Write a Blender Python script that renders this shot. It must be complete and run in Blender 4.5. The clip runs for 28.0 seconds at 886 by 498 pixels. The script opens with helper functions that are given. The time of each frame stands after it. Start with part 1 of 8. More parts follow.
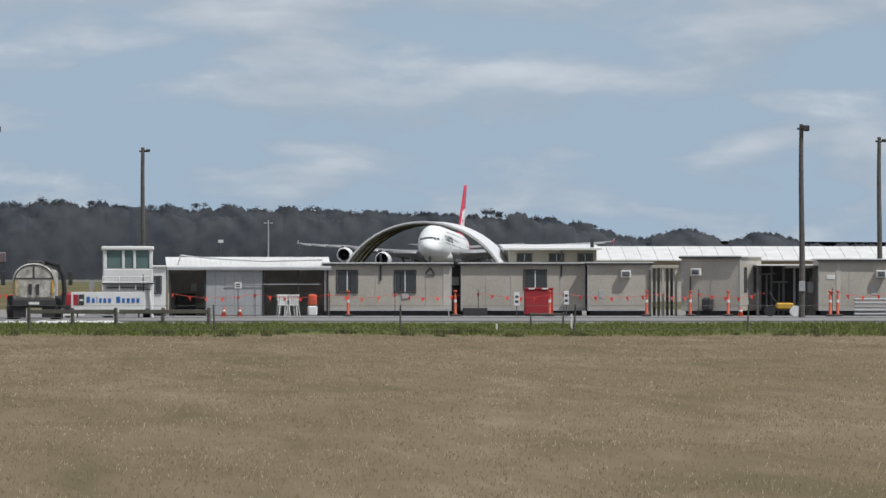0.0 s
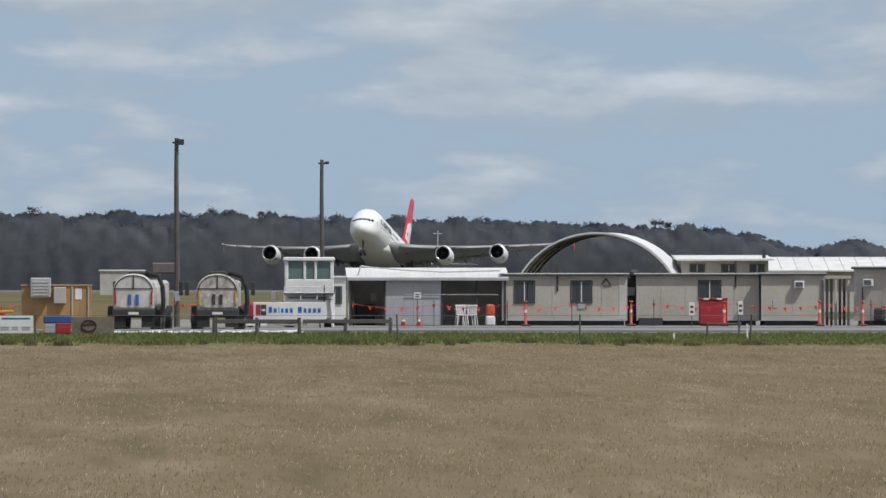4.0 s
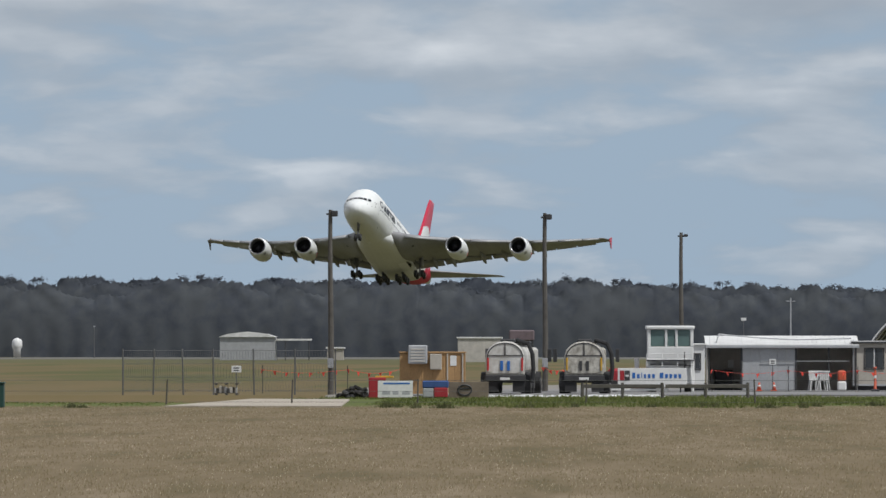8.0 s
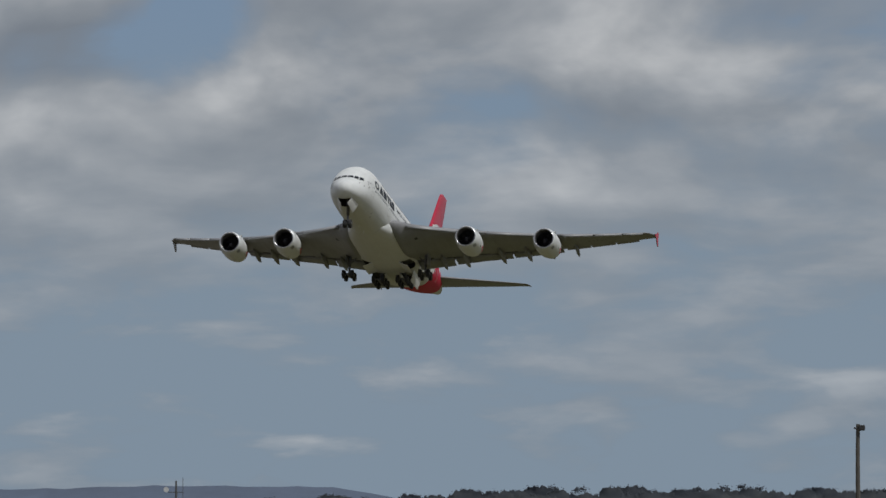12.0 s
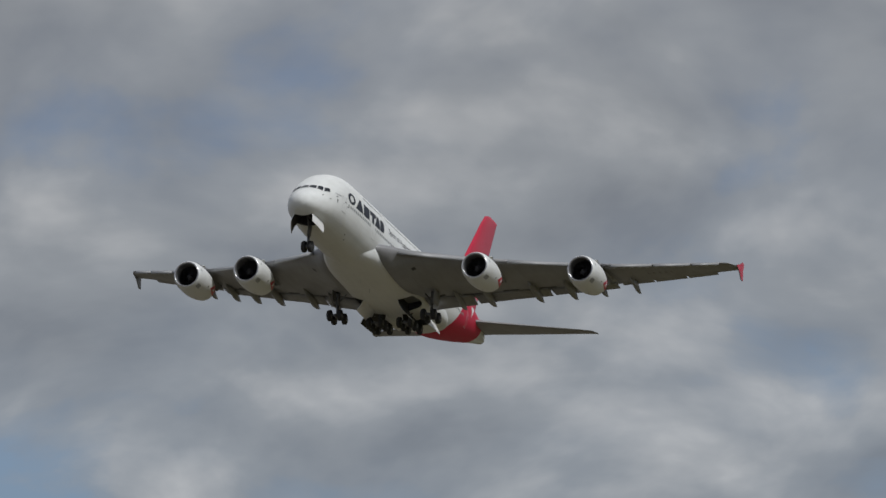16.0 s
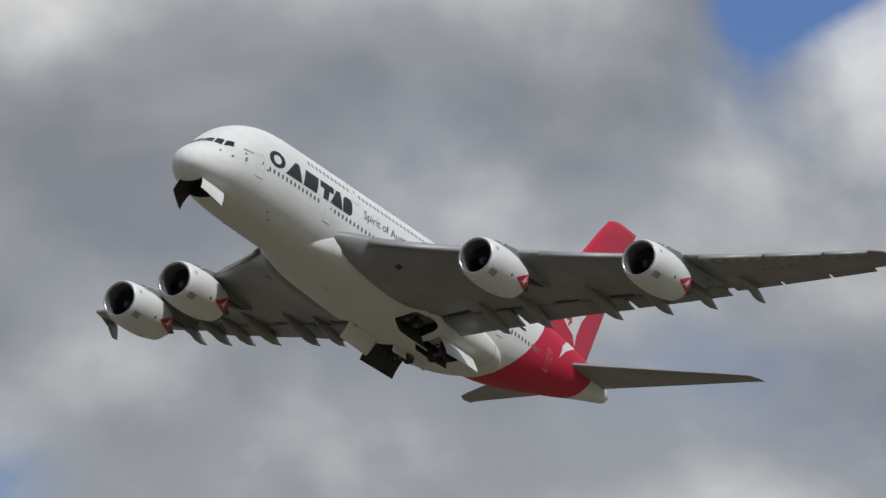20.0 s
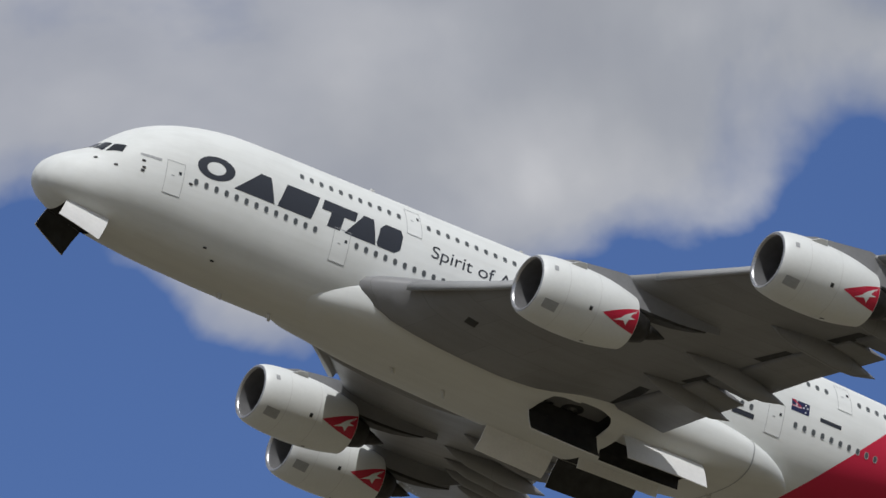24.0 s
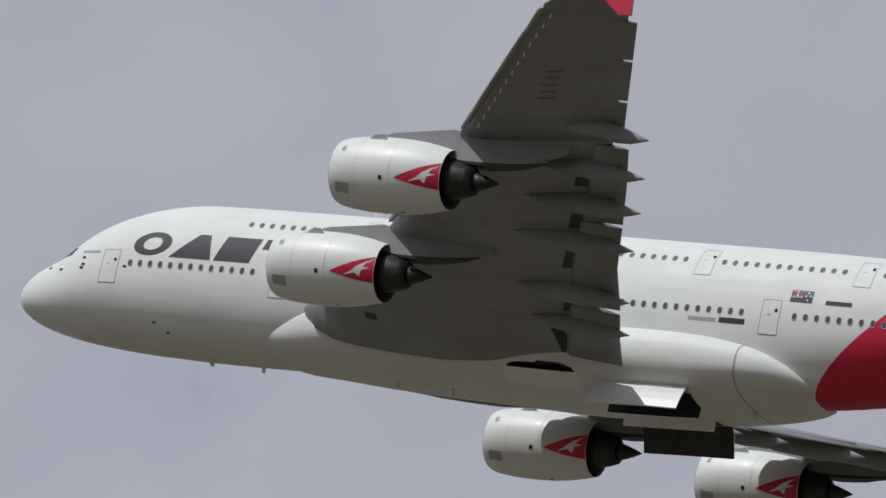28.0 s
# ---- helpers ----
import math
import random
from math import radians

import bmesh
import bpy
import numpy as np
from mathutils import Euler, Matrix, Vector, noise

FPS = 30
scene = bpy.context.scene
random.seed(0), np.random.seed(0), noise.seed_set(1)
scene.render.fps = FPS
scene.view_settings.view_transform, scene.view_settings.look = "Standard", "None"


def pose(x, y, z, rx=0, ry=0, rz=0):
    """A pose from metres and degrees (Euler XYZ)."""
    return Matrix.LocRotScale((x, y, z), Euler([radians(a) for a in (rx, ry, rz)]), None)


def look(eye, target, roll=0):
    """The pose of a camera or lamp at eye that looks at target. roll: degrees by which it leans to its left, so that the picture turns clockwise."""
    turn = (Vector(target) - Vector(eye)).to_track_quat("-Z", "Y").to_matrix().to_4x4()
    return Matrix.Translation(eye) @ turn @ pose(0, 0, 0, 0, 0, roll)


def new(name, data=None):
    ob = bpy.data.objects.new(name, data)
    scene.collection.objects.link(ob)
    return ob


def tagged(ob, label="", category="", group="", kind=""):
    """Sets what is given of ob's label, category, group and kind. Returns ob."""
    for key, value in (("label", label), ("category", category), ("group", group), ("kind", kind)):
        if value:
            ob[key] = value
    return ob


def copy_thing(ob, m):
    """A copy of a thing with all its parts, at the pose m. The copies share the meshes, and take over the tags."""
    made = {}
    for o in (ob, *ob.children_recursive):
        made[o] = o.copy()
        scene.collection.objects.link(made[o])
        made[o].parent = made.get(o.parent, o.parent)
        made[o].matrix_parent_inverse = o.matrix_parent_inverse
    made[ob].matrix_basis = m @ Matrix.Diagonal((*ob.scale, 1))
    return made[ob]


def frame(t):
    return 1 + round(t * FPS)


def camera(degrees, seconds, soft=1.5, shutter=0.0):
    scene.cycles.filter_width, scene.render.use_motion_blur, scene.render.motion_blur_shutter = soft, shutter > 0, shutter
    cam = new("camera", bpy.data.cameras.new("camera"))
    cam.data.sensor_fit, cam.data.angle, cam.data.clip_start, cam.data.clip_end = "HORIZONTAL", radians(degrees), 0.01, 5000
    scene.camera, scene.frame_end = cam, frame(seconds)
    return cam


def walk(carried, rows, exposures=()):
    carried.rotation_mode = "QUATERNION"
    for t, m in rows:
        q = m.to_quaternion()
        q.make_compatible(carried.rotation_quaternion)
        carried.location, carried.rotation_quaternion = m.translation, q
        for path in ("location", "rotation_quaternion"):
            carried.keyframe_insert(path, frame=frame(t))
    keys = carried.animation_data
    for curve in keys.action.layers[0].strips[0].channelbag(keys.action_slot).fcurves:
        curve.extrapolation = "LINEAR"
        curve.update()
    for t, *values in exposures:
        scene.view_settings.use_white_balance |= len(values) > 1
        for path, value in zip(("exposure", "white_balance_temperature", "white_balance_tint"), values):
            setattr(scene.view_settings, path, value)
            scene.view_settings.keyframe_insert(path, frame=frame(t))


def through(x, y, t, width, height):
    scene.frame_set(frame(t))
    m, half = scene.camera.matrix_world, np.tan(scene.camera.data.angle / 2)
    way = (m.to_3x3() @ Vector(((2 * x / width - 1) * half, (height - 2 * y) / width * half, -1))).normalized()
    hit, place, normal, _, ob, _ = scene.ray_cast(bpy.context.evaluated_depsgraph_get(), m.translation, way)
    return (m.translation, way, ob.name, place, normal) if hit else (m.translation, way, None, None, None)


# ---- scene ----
# ---- camera ----
cam = camera(5.6104, 28.0, soft=1.5)
PATH = [
    (0.0, pose(1.18, 26.91, 1.8, 90.1555, 0, -2.5155)),
    (0.5, pose(1.12, 26.91, 1.8, 90.1423, 0, -2.3853)),
    (1.0, pose(1.07, 26.91, 1.8, 90.1326, 0, -2.2822)),
    (1.5, pose(0.99, 26.91, 1.8, 90.1330, 0, -2.1110)),
    (2.0, pose(0.93, 26.92, 1.8, 90.1364, 0, -1.9707)),
    (2.5, pose(0.77, 23.93, 1.8, 90.1486, 0, -1.8399)),
    (4.5, pose(0.40, 18.98, 1.8, 90.2313, 0, -1.1943)),
    (5.0, pose(0.10, 6.87, 1.8, 90.2242, 0, -0.8646)),
    (5.5, pose(0.00, 0.00, 1.8, 90.2228, 0, -0.6438)),
    (6.0, pose(0.00, 0.00, 1.8, 90.2598, 0, -0.3953)),
    (6.5, pose(0.00, 0.00, 1.8, 90.3037, 0, -0.1167)),
    (7.0, pose(-0.00, 0.00, 1.8, 90.3816, 0, 0.1651)),
    (7.5, pose(-0.00, 0.00, 1.8, 90.4979, 0, 0.4563)),
    (8.0, pose(-0.00, 0.00, 1.8, 90.6470, 0, 0.7814)),
    (8.5, pose(-0.00, 0.00, 1.8, 90.8064, 0, 1.1249)),
    (9.0, pose(-0.00, 0.00, 1.8, 90.9562, 0, 1.5494)),
    (9.5, pose(0.07, -1.91, 1.8, 91.0951, 0, 1.9793)),
    (10.0, pose(0.53, -12.17, 1.8, 91.3151, 0, 2.4718)),
    (10.5, pose(0.70, -13.97, 1.8, 91.4665, 0, 2.8573)),
    (11.0, pose(0.80, -13.96, 1.8, 91.5972, 0, 3.2921)),
    (11.5, pose(0.92, -13.95, 1.8, 91.7319, 0, 3.7579)),
    (12.0, pose(1.03, -13.95, 1.8, 91.9736, 0, 4.2204)),
    (12.5, pose(1.03, -13.95, 1.8, 92.3287, 0, 4.8337)),
    (13.0, pose(1.03, -13.95, 1.8, 92.5911, 0, 5.3950)),
    (13.5, pose(1.03, -13.95, 1.8, 92.8737, 0, 5.9959)),
    (14.0, pose(1.03, -13.95, 1.8, 93.1779, 0, 6.6403)),
    (14.5, pose(1.03, -13.95, 1.8, 93.5052, 0, 7.3332)),
    (15.0, pose(1.03, -13.95, 1.8, 93.8570, 0, 8.0712)),
    (15.5, pose(1.03, -13.95, 1.8, 94.2333, 0, 8.8297)),
    (16.0, pose(1.03, -13.95, 1.8, 94.6604, 0, 9.6376)),
    (16.5, pose(1.03, -13.95, 1.8, 95.1222, 0, 10.5039)),
    (17.0, pose(1.03, -13.95, 1.8, 95.6273, 0, 11.4664)),
    (17.5, pose(1.03, -13.95, 1.8, 96.1312, 0, 12.5345)),
    (18.0, pose(1.03, -13.95, 1.8, 96.6580, 0, 13.7185)),
    (18.5, pose(1.03, -13.95, 1.8, 97.2928, 0, 15.3537)),
    (19.0, pose(1.03, -13.95, 1.8, 98.0018, 0, 16.7303)),
    (19.5, pose(1.03, -13.95, 1.8, 98.6797, 0, 18.1892)),
    (20.0, pose(1.03, -13.95, 1.8, 99.3638, 0, 20.4994)),
    (20.5, pose(1.03, -13.95, 1.8, 100.1503, 0, 22.6487)),
    (21.0, pose(1.03, -13.95, 1.8, 101.0551, 0, 25.1082)),
    (21.5, pose(1.03, -13.95, 1.8, 102.1529, 0, 27.9113)),
    (22.0, pose(1.03, -13.95, 1.8, 103.2545, 0, 31.0030)),
    (22.5, pose(1.03, -13.95, 1.8, 104.4238, 0, 34.4820)),
    (23.0, pose(1.03, -13.95, 1.8, 105.6511, 0, 38.4014)),
    (23.5, pose(1.03, -13.95, 1.8, 106.9173, 0, 42.8134)),
    (24.0, pose(1.03, -13.95, 1.8, 108.2062, 0, 47.8916)),
    (24.5, pose(1.03, -13.95, 1.8, 109.4308, 0, 53.8606)),
    (25.0, pose(1.03, -13.95, 1.8, 110.5609, 0, 60.6164)),
    (25.5, pose(1.03, -13.95, 1.8, 111.1118, 0, 66.7123)),
    (26.0, pose(1.03, -13.95, 1.8, 111.2050, 0, 72.6718)),
    (26.5, pose(1.03, -13.95, 1.8, 111.3872, 0, 78.7596)),
    (27.0, pose(1.03, -13.95, 1.8, 111.5242, 0, 85.4119)),
    (27.5, pose(1.03, -13.95, 1.8, 111.4820, 0, 93.0225)),
    (28.0, pose(1.03, -13.95, 1.8, 111.1549, 0, 100.0869)),
]
EXPOSURES = [(0.0, 0.42), (6.0, 0.42), (8.0, 0.33), (9.0, 0.16), (10.0, -0.08), (11.0, -0.25), (12.0, -0.33), (15.0, -0.28), (17.0, -0.14), (19.0, -0.04), (21.0, 0.0), (24.0, 0.03), (25.0, -0.25), (26.0, -0.16), (27.0, 0.0), (28.0, -0.04)]
walk(cam, PATH, EXPOSURES)

# ---- sky and sun ----
SUN_AZ, SUN_EL = radians(125), radians(56)
world = bpy.data.worlds.new("sky")
scene.world = world
world.use_nodes = True


def link(tree, a, b):
    tree.links.new(a, b)


def node(tree, kind, **settings):
    n = tree.nodes.new(kind)
    for key, value in settings.items():
        if key in n.inputs:
            n.inputs[key].default_value = value
        else:
            setattr(n, key, value)
    return n


def calc(tree, op, a, b=None, clamp=False):
    n = tree.nodes.new("ShaderNodeMath")
    n.operation, n.use_clamp = op, clamp
    for i, v in enumerate((a, b)):
        if v is None:
            continue
        if isinstance(v, (int, float)):
            n.inputs[i].default_value = v
        else:
            link(tree, v, n.inputs[i])
    return n.outputs[0]


def ramp(tree, fac, stops):
    n = tree.nodes.new("ShaderNodeValToRGB")
    while len(n.color_ramp.elements) < len(stops):
        n.color_ramp.elements.new(0.5)
    for e, (p, c) in zip(n.color_ramp.elements, stops):
        e.position = p
        e.color = (c, c, c, 1) if isinstance(c, (int, float)) else (*c, 1)
    link(tree, fac, n.inputs[0])
    return n.outputs[0]


def blend(tree, fac, a, b, mode="MIX"):
    n = tree.nodes.new("ShaderNodeMix")
    n.data_type, n.blend_type = "RGBA", mode
    for sock, v in ((n.inputs[0], fac), (n.inputs[6], a), (n.inputs[7], b)):
        if isinstance(v, (int, float)):
            sock.default_value = v
        elif isinstance(v, tuple):
            sock.default_value = (*v, 1)
        else:
            link(tree, v, sock)
    return n.outputs[2]


def noise_fac(tree, vec, scale, detail=4.0, rough=0.55, dist=0.0):
    n = node(tree, "ShaderNodeTexNoise", Scale=scale, Detail=detail, Roughness=rough, Distortion=dist)
    link(tree, vec, n.inputs["Vector"])
    return n.outputs["Fac"]


def build_sky():
    t = world.node_tree
    t.nodes.clear()
    out = node(t, "ShaderNodeOutputWorld")
    bg = node(t, "ShaderNodeBackground", Strength=1.0)
    sky = node(t, "ShaderNodeTexSky", sky_type="NISHITA", sun_disc=False, sun_elevation=SUN_EL, sun_rotation=SUN_AZ, air_density=1.0, dust_density=0.6, ozone_density=2.0)
    clear = blend(t, 1.0, sky.outputs[0], (0.043, 0.052, 0.078), "MULTIPLY")
    co = node(t, "ShaderNodeTexCoord").outputs["Generated"]
    sep = node(t, "ShaderNodeSeparateXYZ")
    link(t, co, sep.inputs[0])
    up = sep.outputs["Z"]

    def lens(flat, lift):
        m = node(t, "ShaderNodeMapping")
        m.inputs["Scale"].default_value = (1.0, 1.0, flat)
        m.inputs["Location"].default_value = (0.0, 0.0, lift)
        link(t, co, m.inputs[0])
        return m.outputs[0]

    def mixed(fac, a, b):
        return calc(t, "ADD", calc(t, "MULTIPLY", a, calc(t, "SUBTRACT", 1.0, fac)), calc(t, "MULTIPLY", b, fac))

    # clouds low over the land look small and flat, those overhead large
    near = ramp(t, up, [(0.045, 0.0), (0.16, 1.0)])
    far_v, near_v = lens(1.7, 0.0), lens(1.2, 0.0)
    body = mixed(near, noise_fac(t, far_v, 34.0, 6.0, 0.5, 0.25), noise_fac(t, near_v, 20.0, 6.0, 0.48, 0.2))
    over = mixed(near, noise_fac(t, lens(1.7, 0.010), 34.0, 4.0, 0.5, 0.25), noise_fac(t, lens(1.2, 0.014), 20.0, 4.0, 0.48, 0.2))
    # the farthest ones lie in thin small rolls above the horizon
    low = ramp(t, up, [(0.026, 1.0), (0.05, 0.0)])
    body = mixed(low, body, noise_fac(t, lens(3.3, 0.2), 50.0, 6.0, 0.5, 0.2))
    over = mixed(low, over, noise_fac(t, lens(3.3, 0.211), 50.0, 4.0, 0.5, 0.2))
    big = noise_fac(t, lens(2.0, 0.3), 8.0, 2.0, 0.5, 0.2)
    mass = calc(t, "ADD", calc(t, "MULTIPLY", big, 0.35), calc(t, "MULTIPLY", calc(t, "SUBTRACT", body, 0.14), 1.0))
    high = ramp(t, up, [(0.0, 0.0), (0.015, -0.0), (0.026, 0.03), (0.038, 0.14), (0.07, 0.2), (0.5, 0.17)])
    mass = calc(t, "ADD", mass, high)

    def patch(az, el, r0, r1, k):
        d = Vector((math.sin(radians(az)) * math.cos(radians(el)), math.cos(radians(az)) * math.cos(radians(el)), math.sin(radians(el))))
        dist = node(t, "ShaderNodeVectorMath", operation="DISTANCE")
        link(t, co, dist.inputs[0])
        dist.inputs[1].default_value = d
        gap = node(t, "ShaderNodeMapRange", interpolation_type="SMOOTHSTEP")
        link(t, dist.outputs["Value"], gap.inputs["Value"])
        for name, value in (("From Min", radians(r0)), ("From Max", radians(r1)), ("To Min", k), ("To Max", 0.0)):
            gap.inputs[name].default_value = value
        return gap.outputs["Result"]

    # clear gaps: azimuth, elevation, inner and outer radius in degrees, strength
    for gap in ((-6.0, 3.6, 0.1, 0.9, 0.19), (-7.0, 3.75, 0.05, 0.6, 0.14), (-5.6, 4.5, 0.1, 0.7, -0.1), (-23.5, 12.1, 0.3, 1.2, -0.2), (-12.2, 3.2, 0.1, 0.9, 0.18), (-8.5, 4.7, 0.3, 1.4, -0.12), (-10.0, 3.6, 0.3, 1.2, -0.1), (-18.2, 11.2, 0.1, 0.85, 0.24), (-19.4, 9.8, 0.3, 1.4, -0.12), (-20.9, 11.2, 0.1, 0.6, 0.2), (-21.2, 9.2, 1.2, 4.0, -0.12), (-82.0, 22.0, 14.0, 30.0, -0.22), (-23.2, 7.6, 0.2, 1.2, 0.24),
                (-44.9, 18.2, 0.3, 1.4, 0.2), (-46.5, 18.0, 0.2, 1.0, 0.1), (-11.5, 8.3, 0.2, 1.0, 0.24), (-9.0, 7.4, 0.1, 0.6, 0.22), (-46.6, 19.6, 0.3, 1.4, -0.2), (-47.4, 16.0, 1.6, 2.9, 0.36), (-50.8, 16.9, 0.9, 2.2, 0.34), (-44.8, 17.1, 0.8, 1.9, 0.32)):
        mass = calc(t, "SUBTRACT", mass, patch(*gap))
    cover = ramp(t, mass, [(0.53, 0.0), (0.60, 0.62), (0.68, 0.94), (0.8, 1.0)])
    cover = calc(t, "SUBTRACT", cover, patch(-61.3, 18.2, 0.5, 3.0, 0.42), True)
    # sunlit tops and grey undersides
    lit = calc(t, "ADD", calc(t, "MULTIPLY", calc(t, "SUBTRACT", body, over), 1.9), 0.28)
    shade = noise_fac(t, lens(1.6, 0.6), 15.0, 4.0, 0.5)
    lit = calc(t, "ADD", lit, calc(t, "MULTIPLY", shade, 0.44))
    lit = mixed(calc(t, "MULTIPLY", low, 0.55), lit, 0.64)
    # brighter and darker banks: azimuth, elevation, inner and outer radius in degrees, strength
    for bank in ((-3.4, 3.5, 0.5, 2.0, 0.17), (-20.1, 10.3, 0.2, 1.9, 0.2), (-21.2, 7.8, 0.7, 2.6, -0.2), (-11.4, 6.9, 0.3, 1.3, 0.1), (-10.7, 5.2, 0.2, 1.3, -0.13), (-11.6, 4.3, 0.4, 1.7, -0.1), (-13.6, 6.2, 0.8, 2.4, -0.08)):
        lit = calc(t, "ADD", lit, patch(*bank))
    lit = calc(t, "ADD", lit, patch(-17.6, 10.5, 0.3, 0.9, 0.3), True)
    # an even sheet of thin cloud away to the west
    even = patch(-84.0, 22.0, 20.0, 46.0, 0.7)
    lit = mixed(even, lit, 0.6)
    tone = ramp(t, lit, [(0.2, (0.225, 0.24, 0.268)), (0.5, (0.325, 0.342, 0.366)), (0.7, (0.465, 0.475, 0.49)), (0.95, (0.72, 0.72, 0.72))])
    tone = blend(t, calc(t, "MULTIPLY", even, 1.05), tone, (0.41, 0.424, 0.50))
    col = blend(t, cover, clear, tone)
    # haze low over the land
    haze = ramp(t, up, [(0.0, 0.97), (0.025, 0.9), (0.05, 0.42), (0.10, 0.08), (0.2, 0.0)])
    thin = calc(t, "MULTIPLY", haze, calc(t, "SUBTRACT", 1.0, calc(t, "MULTIPLY", cover, 0.42)))
    col = blend(t, thin, col, (0.265, 0.345, 0.435))
    link(t, col, bg.inputs["Color"])
    link(t, bg.outputs[0], out.inputs[0])


build_sky()
sun_light = bpy.data.lights.new("sun", "SUN")
sun_light.energy, sun_light.angle, sun_light.color = 2.6, radians(0.9), (1.0, 0.992, 0.975)
sun = new("sun", sun_light)
to_sun = Vector((math.sin(SUN_AZ) * math.cos(SUN_EL), math.cos(SUN_AZ) * math.cos(SUN_EL), math.sin(SUN_EL)))
sun.matrix_basis = look(to_sun * 300, (0, 0, 0))
scene.view_settings.exposure = 0.0

# ---- materials ----
def surface(name, color, rough=0.6, metal=0.0, vary=0.12, scale=2.0, fine=30.0, bump=0.0, second=None, spots=0.5, coat=0.0):
    """A principled surface with coarse stains and fine grain, in metres."""
    m = bpy.data.materials.new(name)
    m.use_nodes = True
    t = m.node_tree
    p = t.nodes["Principled BSDF"]
    co = node(t, "ShaderNodeTexCoord").outputs["Object"]
    a = noise_fac(t, co, scale, 4.0, 0.6)
    b = noise_fac(t, co, fine, 3.0, 0.6)
    both = calc(t, "ADD", calc(t, "MULTIPLY", a, 0.65), calc(t, "MULTIPLY", b, 0.35))
    other = second or tuple(c * (1 - 2.2 * vary) for c in color)
    fac = ramp(t, both, [(0.5 - 0.16 * spots * 2, 1.0), (0.5 + 0.16 * spots * 2, 0.0)])
    info = node(t, "ShaderNodeObjectInfo").outputs["Random"]
    col = blend(t, fac, tuple(min(1, c * (1 + 0.5 * vary)) for c in color), other)
    tint = calc(t, "ADD", calc(t, "MULTIPLY", info, 0.12 * min(1, vary * 4)), 1 - 0.06 * min(1, vary * 4))
    comb = node(t, "ShaderNodeCombineColor")
    for i in range(3):
        link(t, tint, comb.inputs[i])
    col = blend(t, 1.0, col, comb.outputs[0], "MULTIPLY")
    link(t, col, p.inputs["Base Color"])
    r = calc(t, "ADD", calc(t, "MULTIPLY", b, 0.2), rough - 0.1, True)
    link(t, r, p.inputs["Roughness"])
    p.inputs["Metallic"].default_value = metal
    p.inputs["Coat Weight"].default_value = coat
    if bump:
        bn = node(t, "ShaderNodeBump", Strength=0.5, Distance=bump)
        link(t, both, bn.inputs["Height"])
        link(t, bn.outputs[0], p.inputs["Normal"])
    return m


WHITE_PAINT = surface("white_aircraft_paint", (0.75, 0.768, 0.757), 0.46, 0.0, 0.03, 0.35, 6.0, coat=0.1)
GREY_WING = surface("grey_wing_paint", (0.245, 0.247, 0.255), 0.45, 0.0, 0.07, 0.5, 5.0)
SLAT_GREY = surface("pale_slat_paint", (0.34, 0.345, 0.35), 0.4, 0.0, 0.06, 0.6, 5.0)
MARK_GREY = surface("faded_marking_grey", (0.15, 0.15, 0.15), 0.5, 0.0, 0.1)
BELLY_GREY = surface("light_grey_paint", (0.60, 0.60, 0.59), 0.42, 0.0, 0.05, 0.5, 5.0)
RED_PAINT = surface("red_aircraft_paint", (0.55, 0.015, 0.052), 0.35, 0.0, 0.04, 0.4, 6.0)
NAVY_PAINT = surface("dark_navy_paint", (0.022, 0.027, 0.040), 0.6, 0.0, 0.05)
DARK_GLASS = surface("dark_cabin_glass", (0.02, 0.024, 0.03), 0.12, 0.0, 0.05)
CABIN_GLASS = surface("grey_cabin_window", (0.075, 0.085, 0.09), 0.35, 0.0, 0.05)
DOOR_LINE = surface("door_outline_grey", (0.36, 0.37, 0.38), 0.5, 0.0, 0.05)
LIP_METAL = surface("bare_metal_lip", (0.5, 0.5, 0.51), 0.28, 0.9, 0.06, 1.0)
CORE_METAL = surface("burnt_metal", (0.05, 0.047, 0.045), 0.5, 0.6, 0.2, 2.0)
# near black: the shade in wells, openings and behind doors is in this colour
RECESS_SHADE = surface("recess_shade_metal", (0.035, 0.035, 0.036), 0.6, 0.2, 0.3, 1.5)
GEAR_STEEL = surface("grey_gear_steel", (0.15, 0.15, 0.15), 0.45, 0.4, 0.15, 3.0)
TYRE = surface("black_tyre_rubber", (0.022, 0.022, 0.023), 0.75, 0.0, 0.1, 4.0)
FAN_DARK = surface("dark_fan_titanium", (0.075, 0.075, 0.08), 0.4, 0.5, 0.1, 3.0)
DUCT_GREY = surface("grey_intake_lining", (0.17, 0.17, 0.175), 0.55, 0.1, 0.12, 2.0)
CREAM = surface("cream_cabin_panel", (0.43, 0.40, 0.35), 0.6, 0.0, 0.16, 0.7, 10.0, second=(0.33, 0.30, 0.255))
WHITE_SHEET = surface("white_steel_sheet", (0.72, 0.72, 0.70), 0.5, 0.0, 0.1, 1.0, 15.0)
GREY_SHEET = surface("pale_grey_steel", (0.40, 0.41, 0.42), 0.5, 0.1, 0.1, 1.0, 12.0)
DARK_STEEL = surface("dark_steel", (0.06, 0.06, 0.062), 0.55, 0.3, 0.2, 3.0)
TIMBER_POLE = surface("weathered_pole_timber", (0.105, 0.096, 0.083), 0.8, 0.0, 0.2, 2.0, 25.0)

